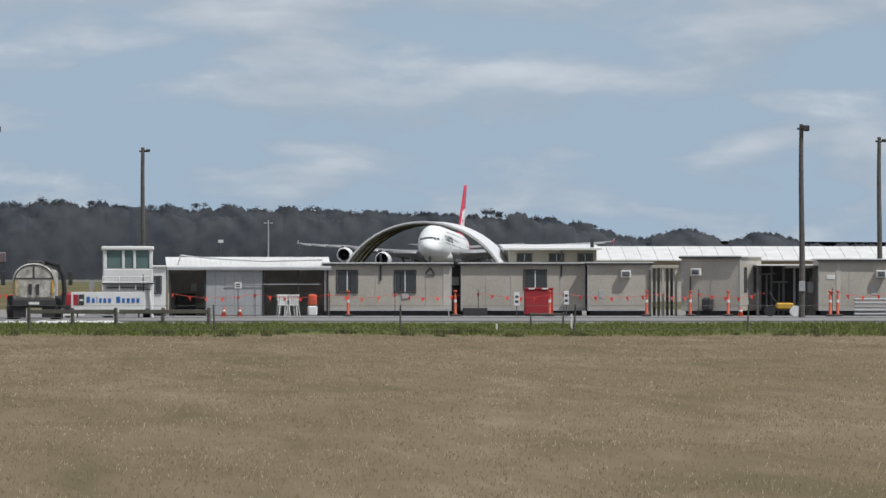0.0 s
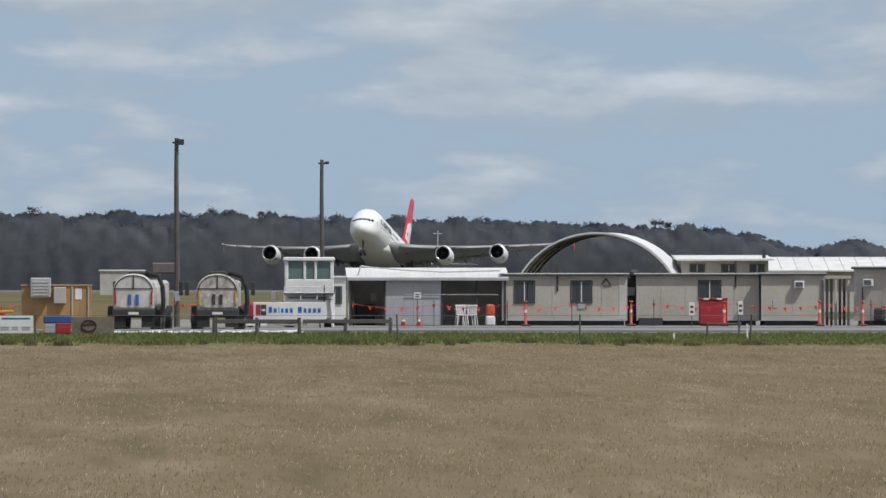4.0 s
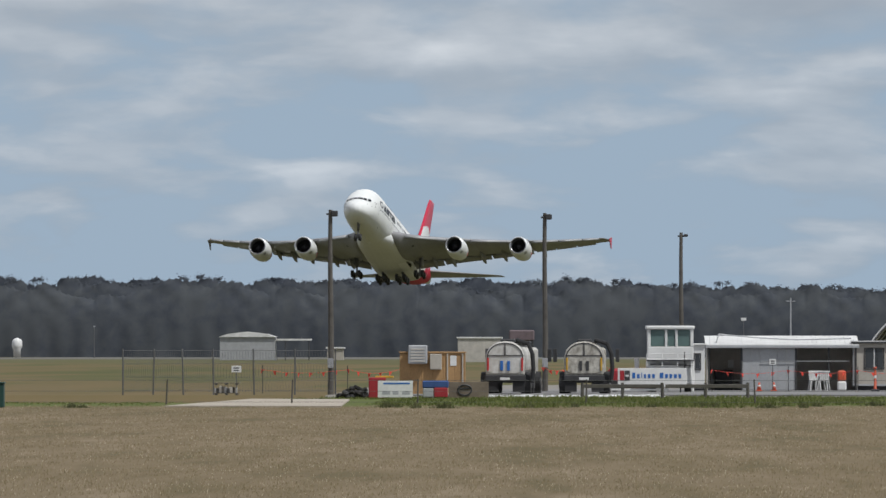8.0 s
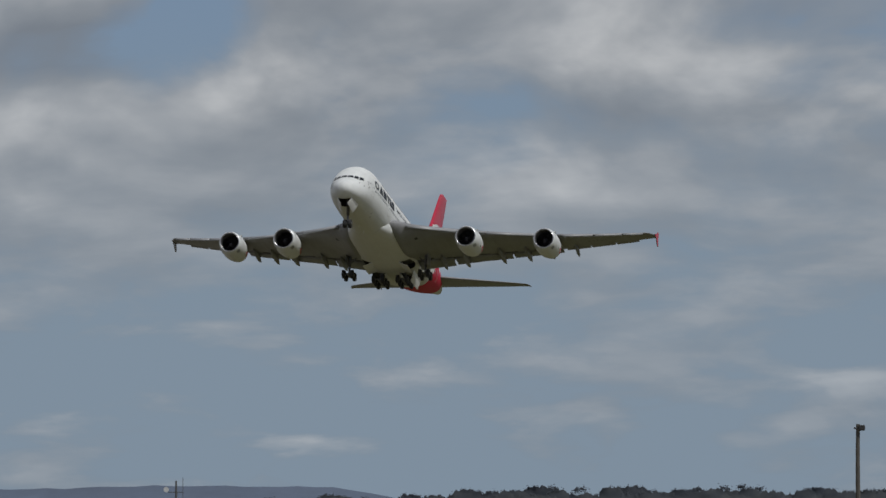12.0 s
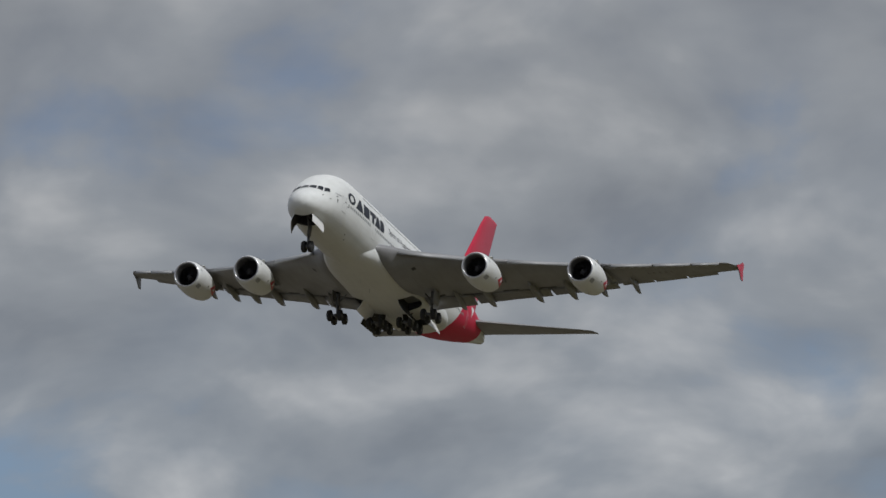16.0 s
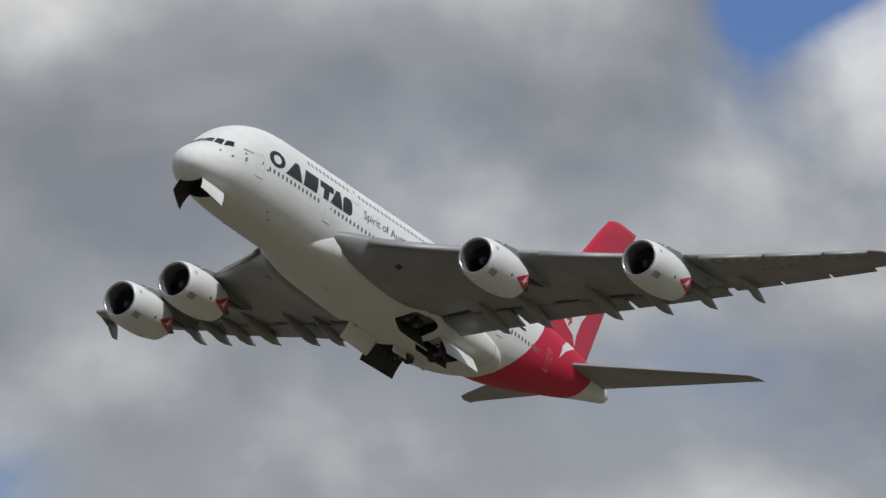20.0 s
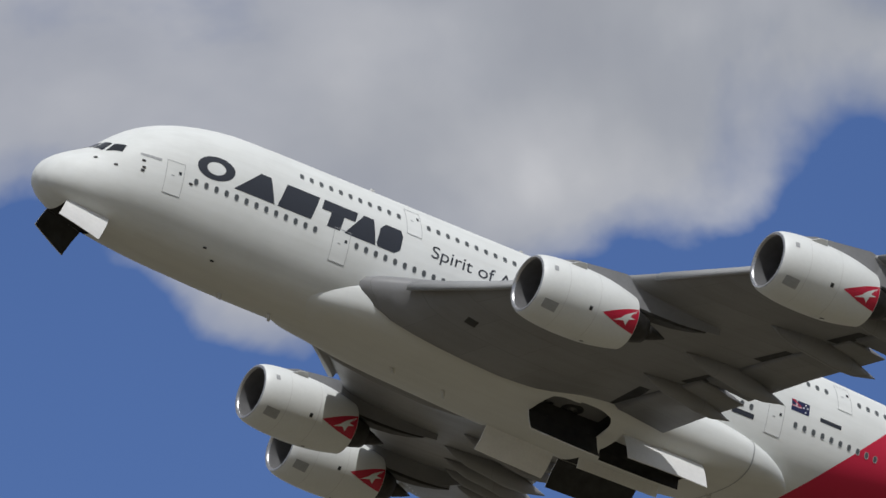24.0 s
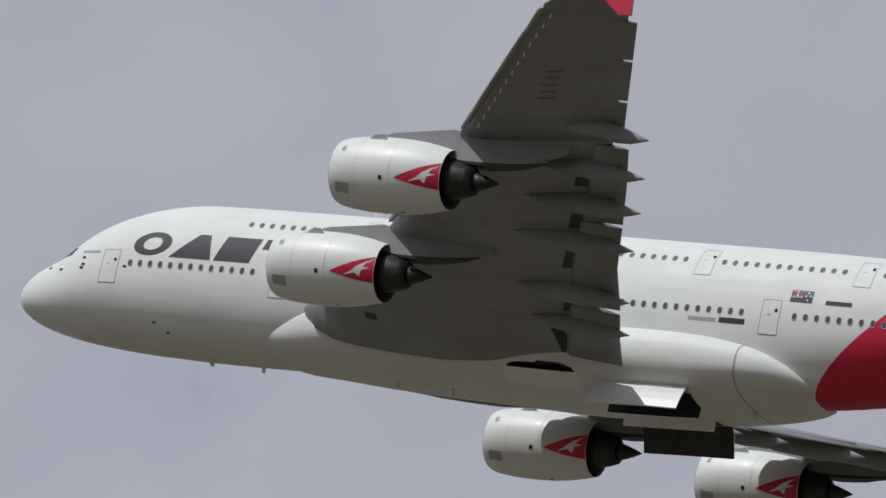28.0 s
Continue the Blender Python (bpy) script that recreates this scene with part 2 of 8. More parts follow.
# ---- building helpers ----
def part(name, bm, material, parent=None, label="", smooth=False, at=None):
    me = bpy.data.meshes.new(name)
    bm.to_mesh(me)
    bm.free()
    mats = material if isinstance(material, (list, tuple)) else [material]
    for m in mats:
        me.materials.append(m)
    if smooth:
        me.shade_smooth()
    ob = new(name, me)
    if parent is not None:
        ob.parent = parent
    if at is not None:
        ob.matrix_basis = at
    if label:
        ob["label"] = label
    return ob


def share(name, source, parent, at):
    """Another object on the mesh of source."""
    ob = new(name, source.data)
    ob.parent = parent
    ob.matrix_basis = at
    return ob


def empty(name, x=0, y=0, z=0, rz=0):
    ob = new(name)
    ob.empty_display_size = 0.2
    ob.matrix_basis = pose(x, y, z, 0, 0, rz)
    return ob


def box(bm, x0, x1, y0, y1, z0, z1, bevel=0.0, m=None, mi=0):
    vs = [bm.verts.new((x, y, z)) for x in (x0, x1) for y in (y0, y1) for z in (z0, z1)]
    fs = [bm.faces.new([vs[i] for i in f]) for f in ((0, 1, 3, 2), (4, 6, 7, 5), (0, 4, 5, 1), (2, 3, 7, 6), (0, 2, 6, 4), (1, 5, 7, 3))]
    for f in fs:
        f.material_index = mi
    if bevel:
        es = list({e for f in fs for e in f.edges})
        out = bmesh.ops.bevel(bm, geom=es, offset=bevel, segments=1, affect="EDGES", profile=0.5)
        vs = list({v for f in out["faces"] for v in f.verts} | {v for v in vs if v.is_valid})
    if m is not None:
        bmesh.ops.transform(bm, matrix=m, verts=vs)
    return vs


def rod(bm, a, b, r0, r1=None, n=8, mi=0, caps=True):
    a, b = Vector(a), Vector(b)
    r1 = r0 if r1 is None else r1
    q = (b - a).to_track_quat("Z", "Y")
    rings = []
    for p, r in ((a, r0), (b, r1)):
        rings.append([bm.verts.new(p + q @ Vector((r * math.cos(k * 2 * math.pi / n), r * math.sin(k * 2 * math.pi / n), 0))) for k in range(n)])
    for k in range(n):
        bm.faces.new((rings[0][k], rings[0][(k + 1) % n], rings[1][(k + 1) % n], rings[1][k])).material_index = mi
    if caps:
        bm.faces.new(rings[0][::-1]).material_index = mi
        bm.faces.new(rings[1]).material_index = mi


def loft(bm, rings, closed=True, caps=(True, True), mi=0, skip=None):
    rows = [[bm.verts.new(p) for p in r] for r in rings]
    n = len(rows[0])
    for i in range(len(rows) - 1):
        for k in range(n if closed else n - 1):
            if skip and skip(i, k):
                continue
            try:
                bm.faces.new((rows[i][k], rows[i + 1][k], rows[i + 1][(k + 1) % n], rows[i][(k + 1) % n])).material_index = mi
            except ValueError:
                pass
    if closed and caps[0]:
        bm.faces.new(rows[0]).material_index = mi
    if closed and caps[1]:
        bm.faces.new(rows[-1][::-1]).material_index = mi
    return rows


def lerp_table(table, x):
    """Smooth values between the rows of a table whose first column is x."""
    if x <= table[0][0]:
        return list(table[0][1:])
    for i in range(len(table) - 1):
        a, b = table[i], table[i + 1]
        if x <= b[0]:
            u = (x - a[0]) / (b[0] - a[0])
            p = table[i - 1] if i > 0 else a
            q = table[i + 2] if i + 2 < len(table) else b
            out = []
            for k in range(1, len(a)):
                h = b[0] - a[0]
                d0 = (b[k] - a[k]) / h
                dp = (a[k] - p[k]) / (a[0] - p[0]) if i > 0 else d0
                dn = (q[k] - b[k]) / (q[0] - b[0]) if i + 2 < len(table) else d0
                m0 = 0 if dp * d0 < 0 else 0.5 * (dp + d0)
                m1 = 0 if dn * d0 < 0 else 0.5 * (dn + d0)
                m0, m1 = max(-3 * abs(d0), min(3 * abs(d0), m0)), max(-3 * abs(d0), min(3 * abs(d0), m1))
                u2, u3 = u * u, u * u * u
                out.append((2 * u3 - 3 * u2 + 1) * a[k] + (u3 - 2 * u2 + u) * h * m0 + (3 * u2 - 2 * u3) * b[k] + (u3 - u2) * h * m1)
            return out
    return list(table[-1][1:])

# ---- ground ----
def ground_height(x, y):
    """The land is flat but for a shallow dip that holds the track beside the field."""
    edge = -11.5 + 2.2 * max(0, min(1, (y - 336) / 4))
    if -90 < x < edge and 314 < y < 368:
        a = min(1, (x + 90) / 5, (edge - x) / 1.5)
        b = min(1, (y - 314) / 5, (368 - y) / 8)
        return -0.95 * max(0, min(a, b))
    return 0.0


def build_ground():
    bm = bmesh.new()
    xs = [-4900, -2000, -800, -300, -120, -90, -85, -60, -45, -28, -20, -14.5, -13, -11.5, -10.8, -9.3, -5, 20, 60, 120, 300, 800, 2000, 4900]
    ys = [-4900, -1000, -200, 0, 60, 150, 294, 308, 314, 319, 330, 336, 340, 352, 360, 364, 368, 400, 700, 1500, 3000, 4900]
    rows = [[bm.verts.new((x, y, ground_height(x, y))) for x in xs] for y in ys]
    for i in range(len(ys) - 1):
        for k in range(len(xs) - 1):
            bm.faces.new((rows[i][k], rows[i][k + 1], rows[i + 1][k + 1], rows[i + 1][k]))
    m = bpy.data.materials.new("airfield_ground")
    m.use_nodes = True
    t = m.node_tree
    p = t.nodes["Principled BSDF"]
    p.inputs["Roughness"].default_value = 0.95
    p.inputs["Specular IOR Level"].default_value = 0.15
    co = node(t, "ShaderNodeTexCoord").outputs["Object"]
    sep = node(t, "ShaderNodeSeparateXYZ")
    link(t, co, sep.inputs[0])
    wob = noise_fac(t, co, 0.15, 4.0)
    y = calc(t, "ADD", sep.outputs["Y"], calc(t, "MULTIPLY", calc(t, "SUBTRACT", wob, 0.5), 10))
    grain = noise_fac(t, co, 0.6, 6.0, 0.7)
    fine = noise_fac(t, co, 9.0, 3.0, 0.7)
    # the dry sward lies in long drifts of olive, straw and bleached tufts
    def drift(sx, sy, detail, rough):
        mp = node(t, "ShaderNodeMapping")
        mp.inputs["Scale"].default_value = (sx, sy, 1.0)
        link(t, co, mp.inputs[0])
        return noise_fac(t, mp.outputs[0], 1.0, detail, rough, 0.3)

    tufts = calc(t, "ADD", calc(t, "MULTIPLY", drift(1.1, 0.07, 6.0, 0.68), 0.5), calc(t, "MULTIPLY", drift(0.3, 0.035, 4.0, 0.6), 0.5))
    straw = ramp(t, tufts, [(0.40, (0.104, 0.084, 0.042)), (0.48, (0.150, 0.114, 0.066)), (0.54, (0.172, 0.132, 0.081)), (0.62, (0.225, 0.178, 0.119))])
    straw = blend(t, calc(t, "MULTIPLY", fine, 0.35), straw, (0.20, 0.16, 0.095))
    green = blend(t, grain, (0.065, 0.085, 0.022), (0.13, 0.15, 0.045))
    gravel = blend(t, calc(t, "MULTIPLY", calc(t, "ADD", grain, fine), 0.5), (0.16, 0.15, 0.135), (0.30, 0.28, 0.25))
    band_map = node(t, "ShaderNodeMapping")
    band_map.inputs["Scale"].default_value = (0.045, 0.0042, 0.01)
    link(t, co, band_map.inputs[0])
    band = noise_fac(t, band_map.outputs[0], 1.0, 4.0, 0.6, 0.4)
    far = ramp(t, band, [(0.36, (0.152, 0.112, 0.055)), (0.48, (0.130, 0.103, 0.049)), (0.55, (0.098, 0.094, 0.038)), (0.66, (0.078, 0.083, 0.032))])
    rag = calc(t, "MULTIPLY", calc(t, "SUBTRACT", noise_fac(t, co, 0.5, 4.0, 0.6), 0.5), 60)
    col = blend(t, calc(t, "GREATER_THAN", calc(t, "ADD", y, rag), 293.0), straw, green)
    col = blend(t, calc(t, "MULTIPLY", calc(t, "GREATER_THAN", y, 352.0), calc(t, "GREATER_THAN", sep.outputs["X"], -9.8)), col, gravel)
    field = calc(t, "MULTIPLY", calc(t, "GREATER_THAN", y, 330.0), calc(t, "LESS_THAN", sep.outputs["X"], -9.8))
    col = blend(t, field, col, far)
    col = blend(t, calc(t, "GREATER_THAN", y, 480.0), col, far)
    # thin dry turf and paving about the runway
    turf = blend(t, band, (0.082, 0.088, 0.040), (0.125, 0.115, 0.055))
    paved = blend(t, grain, (0.11, 0.11, 0.10), (0.17, 0.165, 0.15))
    col = blend(t, ramp(t, calc(t, "MULTIPLY", y, 0.0001), [(0.12, 0.0), (0.14, 0.8)]), col, turf)
    col = blend(t, ramp(t, calc(t, "MULTIPLY", y, 0.0001), [(0.195, 0.0), (0.205, 1.0)]), col, paved)
    # mostly unseen ground to the west, toned to set the bounce on the aircraft
    bounce_ground = blend(t, grain, (0.090, 0.081, 0.060), (0.152, 0.136, 0.104))
    col = blend(t, calc(t, "LESS_THAN", sep.outputs["X"], -150.0), col, bounce_ground)
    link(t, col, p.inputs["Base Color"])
    bn = node(t, "ShaderNodeBump", Strength=0.4, Distance=0.05)
    link(t, grain, bn.inputs["Height"])
    link(t, bn.outputs[0], p.inputs["Normal"])
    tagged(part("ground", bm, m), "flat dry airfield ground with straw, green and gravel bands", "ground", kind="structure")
    # sealed road before the cabins
    bm = bmesh.new()
    pts = [(-9, 362), (20, 360), (70, 361)]
    rings = [[(x, y, 0.0), (x, y, 0.06), (x, y + 54, 0.06), (x, y + 54, 0.0)] for x, y in pts]
    loft(bm, rings)
    bmesh.ops.recalc_face_normals(bm, faces=bm.faces)
    tagged(part("road", bm, ROAD_GREY), "pale grey sealed road before the site cabins", "road", kind="structure")
    # pale gravel apron at the gate
    bm = bmesh.new()
    out = [(-12.9, 290), (-7.2, 289), (-7.9, 330), (-11.6, 333)]
    top = [bm.verts.new((x, y, 0.05)) for x, y in out]
    low = [bm.verts.new((x, y, 0.0)) for x, y in out]
    bm.faces.new(top)
    for i in range(4):
        bm.faces.new((low[i], low[(i + 1) % 4], top[(i + 1) % 4], top[i]))
    bmesh.ops.recalc_face_normals(bm, faces=bm.faces)
    tagged(part("gravel_apron", bm, PALE_GRAVEL), "pale crushed gravel apron beside the field", "gravel", kind="structure")


ROAD_GREY = surface("worn_road_seal", (0.22, 0.215, 0.21), 0.9, 0.0, 0.12, 0.2, 4.0)
PALE_GRAVEL = surface("pale_gravel", (0.42, 0.37, 0.30), 0.95, 0.0, 0.15, 0.6, 8.0)
build_ground()


def island_material(name, stops, rough=0.8, spread=0.65, through=0.0):
    """Each loose piece takes its own colour from the stops."""
    m = bpy.data.materials.new(name)
    m.use_nodes = True
    t = m.node_tree
    p = t.nodes["Principled BSDF"]
    p.inputs["Roughness"].default_value = rough
    p.inputs["Specular IOR Level"].default_value = 0.2
    r = node(t, "ShaderNodeNewGeometry").outputs["Random Per Island"]
    co = node(t, "ShaderNodeTexCoord").outputs["Object"]
    patch = noise_fac(t, co, 0.35, 4.0)
    fac = calc(t, "ADD", calc(t, "MULTIPLY", r, spread), calc(t, "SUBTRACT", calc(t, "MULTIPLY", patch, 0.7), 0.17), True)
    tint = ramp(t, fac, stops)
    link(t, tint, p.inputs["Base Color"])
    if through:
        # thin blades let light through
        leaf = node(t, "ShaderNodeBsdfTranslucent")
        link(t, tint, leaf.inputs["Color"])
        mix = node(t, "ShaderNodeMixShader")
        mix.inputs[0].default_value = through
        link(t, p.outputs[0], mix.inputs[1])
        link(t, leaf.outputs[0], mix.inputs[2])
        link(t, mix.outputs[0], t.nodes["Material Output"].inputs[0])
    return m


def mesh_from(name, verts, faces, material):
    me = bpy.data.meshes.new(name)
    me.from_pydata(verts, [], faces)
    me.materials.append(material)
    return new(name, me)


def build_grass():
    rng = np.random.default_rng(4)
    n = 70000
    r = 70 + 228 * rng.random(n) ** 1.15
    az = np.radians(rng.uniform(-5.9, 5.9, n))
    x0, y0 = r * np.sin(az), r * np.cos(az)
    clump = np.sin(x0 * 0.9 + 2 * np.sin(y0 * 0.21)) + np.sin(y0 * 0.33 + 1.7 * np.sin(x0 * 0.6))
    keep = (y0 < 298) & (rng.random(n) < 0.72 + 0.2 * clump)
    x0, y0, r = x0[keep], y0[keep], r[keep]
    n = len(x0)
    verts, faces = [], []
    base = 0
    blades = 3
    vs = np.zeros((n, blades, 4, 3))
    for b in range(blades):
        h = rng.uniform(0.012, 0.032, n) * (1 + 1.2 * (rng.random(n) > 0.97))
        a = rng.normal(0, 0.45, n)
        w = rng.uniform(0.0016, 0.0036, n) * (0.6 + r / 160)
        lx, ly = rng.normal(0, 0.35, n) * h, rng.normal(1.0, 0.4, n) * h
        px, py = x0 + rng.normal(0, 0.09, n), y0 + rng.normal(0, 0.09, n)
        cx, cy = np.cos(a) * w, np.sin(a) * w
        vs[:, b, 0] = np.stack([px - cx, py - cy, 0 * px], 1)
        vs[:, b, 1] = np.stack([px + cx, py + cy, 0 * px], 1)
        vs[:, b, 2] = np.stack([px + lx + cx * 1.3, py + ly + cy * 1.3, h], 1)
        vs[:, b, 3] = np.stack([px + lx - cx * 0.7, py + ly - cy * 0.7, h * 1.12], 1)
    flat = vs.reshape(-1, 3)
    idx = np.arange(len(flat)).reshape(-1, 4)
    ob = mesh_from("dry_grass", flat.tolist(), idx.tolist(), island_material("straw_blades", [(0.0, (0.135, 0.108, 0.054)), (0.4, (0.18, 0.143, 0.081)), (0.8, (0.225, 0.184, 0.112)), (1.0, (0.42, 0.37, 0.27))], 0.8, 0.8, 0.35))
    tagged(ob, "dry straw-coloured grass of a wide paddock", "grass", kind="stuff")
    # green verge along the fence
    n = 20000
    x0, y0 = rng.uniform(-34, 46, n), rng.uniform(285, 350, n)
    lump = np.sin(x0 * 0.8) * np.sin(y0 * 0.5 + x0 * 0.3) + 0.6 * np.sin(x0 * 0.23 + 1)
    ragged = np.where(x0 > -6, 292, 303) + 7 * np.sin(x0 * 0.7 + 2 * np.sin(x0 * 0.23)) + rng.normal(0, 4, n)
    keep = (y0 > ragged) & ~((x0 < -6.5) & (x0 > -13.5) & (y0 < 336))
    x0, y0, lump = x0[keep], y0[keep], lump[keep]
    n = len(x0)
    vs = np.zeros((n, 4, 3, 3))
    for b in range(4):
        h = rng.uniform(0.04, 0.10, n) * (1.0 + 0.9 * np.clip(lump, 0, 1)) * np.where(x0 < -13, 0.5, 1.0)
        a = rng.uniform(0, 2 * np.pi, n)
        w = rng.uniform(0.015, 0.04, n)
        px, py = x0 + rng.normal(0, 0.12, n), y0 + rng.normal(0, 0.12, n)
        g = np.array([ground_height(u, v) for u, v in zip(px, py)])
        vs[:, b, 0] = np.stack([px - np.cos(a) * w, py - np.sin(a) * w, g], 1)
        vs[:, b, 1] = np.stack([px + np.cos(a) * w, py + np.sin(a) * w, g], 1)
        vs[:, b, 2] = np.stack([px + rng.normal(0, 0.08, n), py + rng.normal(0, 0.08, n), g + h], 1)
    flat = vs.reshape(-1, 3)
    idx = np.arange(len(flat)).reshape(-1, 3)
    ob = mesh_from("verge_weeds", flat.tolist(), idx.tolist(), island_material("green_blades", [(0.0, (0.075, 0.098, 0.028)), (0.5, (0.125, 0.15, 0.042)), (1.0, (0.23, 0.225, 0.10))], 0.8, 0.65, 0.4))
    tagged(ob, "low green weeds along the paddock fence", "weeds", kind="stuff")
    # darker tufts where the verge meets the straw
    rows = []
    for _ in range(60):
        cx, cy = rng.uniform(-32, 46), rng.uniform(284, 297)
        if -13.5 < cx < -6.5 or abs(cx + 18.3) < 1.5:
            continue
        wide, tall = rng.uniform(0.15, 0.55), rng.uniform(0.10, 0.30)
        m = int(130 * wide) + 25
        px, py = cx + rng.normal(0, wide * 0.5, m), cy + rng.normal(0, 0.5, m)
        h = tall * rng.uniform(0.4, 1.0, m) * np.exp(-((px - cx) / wide) ** 2)
        a, w = rng.uniform(0, 2 * np.pi, m), rng.uniform(0.012, 0.03, m)
        tri = np.zeros((m, 3, 3))
        tri[:, 0] = np.stack([px - np.cos(a) * w, py - np.sin(a) * w, 0 * px], 1)
        tri[:, 1] = np.stack([px + np.cos(a) * w, py + np.sin(a) * w, 0 * px], 1)
        tri[:, 2] = np.stack([px + rng.normal(0, 0.05, m), py + rng.normal(0, 0.05, m), h], 1)
        rows.append(tri.reshape(-1, 3))
    flat = np.concatenate(rows)
    ob = mesh_from("weed_tufts", flat.tolist(), np.arange(len(flat)).reshape(-1, 3).tolist(), island_material("dull_green_blades", [(0.0, (0.05, 0.06, 0.025)), (0.5, (0.085, 0.095, 0.042)), (1.0, (0.15, 0.14, 0.075))], 0.8, 0.6, 0.3))
    tagged(ob, "dull green weed tufts at the edge of the straw", "weeds", kind="stuff")


build_grass()


TREE_TOP = [(-520, 15.5), (-400, 16.0), (-300, 16.5), (-260, 17.0), (-215, 19.3), (-165, 21.3), (-110, 22.0), (-65, 21.5), (-20, 20.6), (5, 21.6), (35, 20.6), (60, 20.2), (100, 18.9), (135, 17.6), (152, 16.6), (165, 14.0), (174, 10.6), (177, 10.0), (181, 13.0), (187, 14.2), (193, 13.2), (198, 9.6), (206, 9.4), (210, 13.2), (216, 13.4), (220, 9.4), (300, 9.0), (380, 9.0)]


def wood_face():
    """Dense far gum foliage, mottled by crowns; air haze is mixed into its colours."""
    m = bpy.data.materials.new("hazed_gum_foliage")
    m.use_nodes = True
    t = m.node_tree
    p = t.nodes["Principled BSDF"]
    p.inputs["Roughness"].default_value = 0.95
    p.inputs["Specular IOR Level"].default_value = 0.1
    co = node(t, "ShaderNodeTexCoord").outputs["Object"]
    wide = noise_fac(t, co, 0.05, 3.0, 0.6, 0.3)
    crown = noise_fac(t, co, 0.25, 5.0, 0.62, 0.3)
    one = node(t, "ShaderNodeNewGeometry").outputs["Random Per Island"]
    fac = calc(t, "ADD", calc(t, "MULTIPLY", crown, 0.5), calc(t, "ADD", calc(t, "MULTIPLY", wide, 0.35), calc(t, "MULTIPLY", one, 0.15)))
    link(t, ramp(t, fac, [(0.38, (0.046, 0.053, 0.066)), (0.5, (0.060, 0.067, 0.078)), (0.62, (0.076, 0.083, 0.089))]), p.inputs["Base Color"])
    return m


def build_forest():
    rng = np.random.default_rng(9)
    tops = np.array(TREE_TOP)
    xs = np.arange(-525, 375, 0.4)

    def height(x):
        return np.interp(x, tops[:, 0], tops[:, 1])

    def wave(x, lengths):
        return sum(np.sin(x * 2 * math.pi / u + 3.1 * i) / (i + 1) for i, u in enumerate(lengths))

    def skyline(seed, gap, lift):
        """The upper edge of a row of domed heads of uneven width and height."""
        r = np.random.default_rng(seed)
        edge = np.zeros_like(xs)
        x = -525.0
        while x < 375:
            wide, deep = r.uniform(2.4, 6.2), r.uniform(1.6, 3.4)
            top = height(x) + lift + r.normal(0, 0.7) + (1.5 if r.random() < 0.12 else 0.0)
            u = np.clip(np.abs(xs - x) / wide, 0, 1)
            edge = np.maximum(edge, (top - deep + deep * np.sqrt(1 - u ** 2.4)) * (u < 1))
            x += wide * r.uniform(0.7, 1.25) * gap
        edge = np.maximum(edge, height(xs) * 0.8)
        return edge, r.normal(0, 0.13, len(xs)) + 0.22 * wave(xs, (2.3, 1.1))

    # rows of heads one behind the other, each a closed face of foliage
    verts, quads = [], []
    hs = np.array([0.0, 0.2, 0.4, 0.55, 0.68, 0.79, 0.88, 0.94, 0.975, 1.0])
    edges = []
    for row, (depth, part_of, gap, lift) in enumerate(((2655, 0.93, 1.15, 0.0), (2657, 1.0, 1.0, 0.0), (2667, 1.0, 1.6, 0.5))):
        edge, rag = skyline(20 + row, gap, lift)
        if part_of < 1:
            edge = edge * (part_of + 0.06 * wave(xs, (61.0, 37.0, 17.0)))
        edges.append((edge + rag, depth))
        base = len(verts)
        for i, x in enumerate(xs):
            even = float(height(x)) * part_of
            for h in hs:
                z = even * h + (edge[i] - even) * h ** 4 + rag[i] * (h == 1.0)
                verts.append((x, depth + 3.0 * h ** 3 + 0.22 * math.sin(z * 0.9 + 2.2 * math.sin(x * 0.33)) + 0.16 * math.sin(x * 0.9 + 1.7 * math.sin(z * 0.8)), z))
        m = len(hs)
        for i in range(len(xs) - 1):
            for k in range(m - 1):
                a = base + i * m + k
                quads.append((a, a + m, a + m + 1, a + 1))
    # closed behind
    base = len(verts)
    for i in (0, len(xs) - 1):
        verts.extend([(xs[i], 2670, edges[-1][0][i]), (xs[i], 2700, 0.0)])
    quads.append((base, base + 2, base + 3, base + 1))
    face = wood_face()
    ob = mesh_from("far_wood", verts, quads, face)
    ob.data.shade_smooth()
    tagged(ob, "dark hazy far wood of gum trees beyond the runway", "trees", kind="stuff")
    # loose leaf sprays fray the heads; gums stand out of them, flat heads on bare limbs
    LV, trunks = [], []

    def spray(cx, cy, cz, sx, sz, n, size):
        mid = np.stack([cx + rng.normal(0, sx, n), cy + rng.normal(0, 0.3, n), cz + rng.normal(0, sz, n)], 1)
        a = rng.uniform(0, math.pi, n)
        r = rng.uniform(0.5, 1.0, n) * size
        ax = np.stack([np.cos(a) * r, np.sin(a) * r * 0.75, np.sin(a) * r * 0.7], 1)
        bx = np.stack([-np.sin(a) * r * 0.5, np.cos(a) * r * 0.53, np.cos(a) * r * 0.5], 1)
        LV.append(np.stack([mid - ax, mid - bx, mid + ax, mid + bx], 1).reshape(-1, 3))

    for edge, depth in edges[1:]:
        for i in range(0, len(xs), 1):
            if rng.random() < 0.75:
                spray(xs[i], depth + 3.0, edge[i] + 0.02, 0.3, 0.16, 3, 0.3)
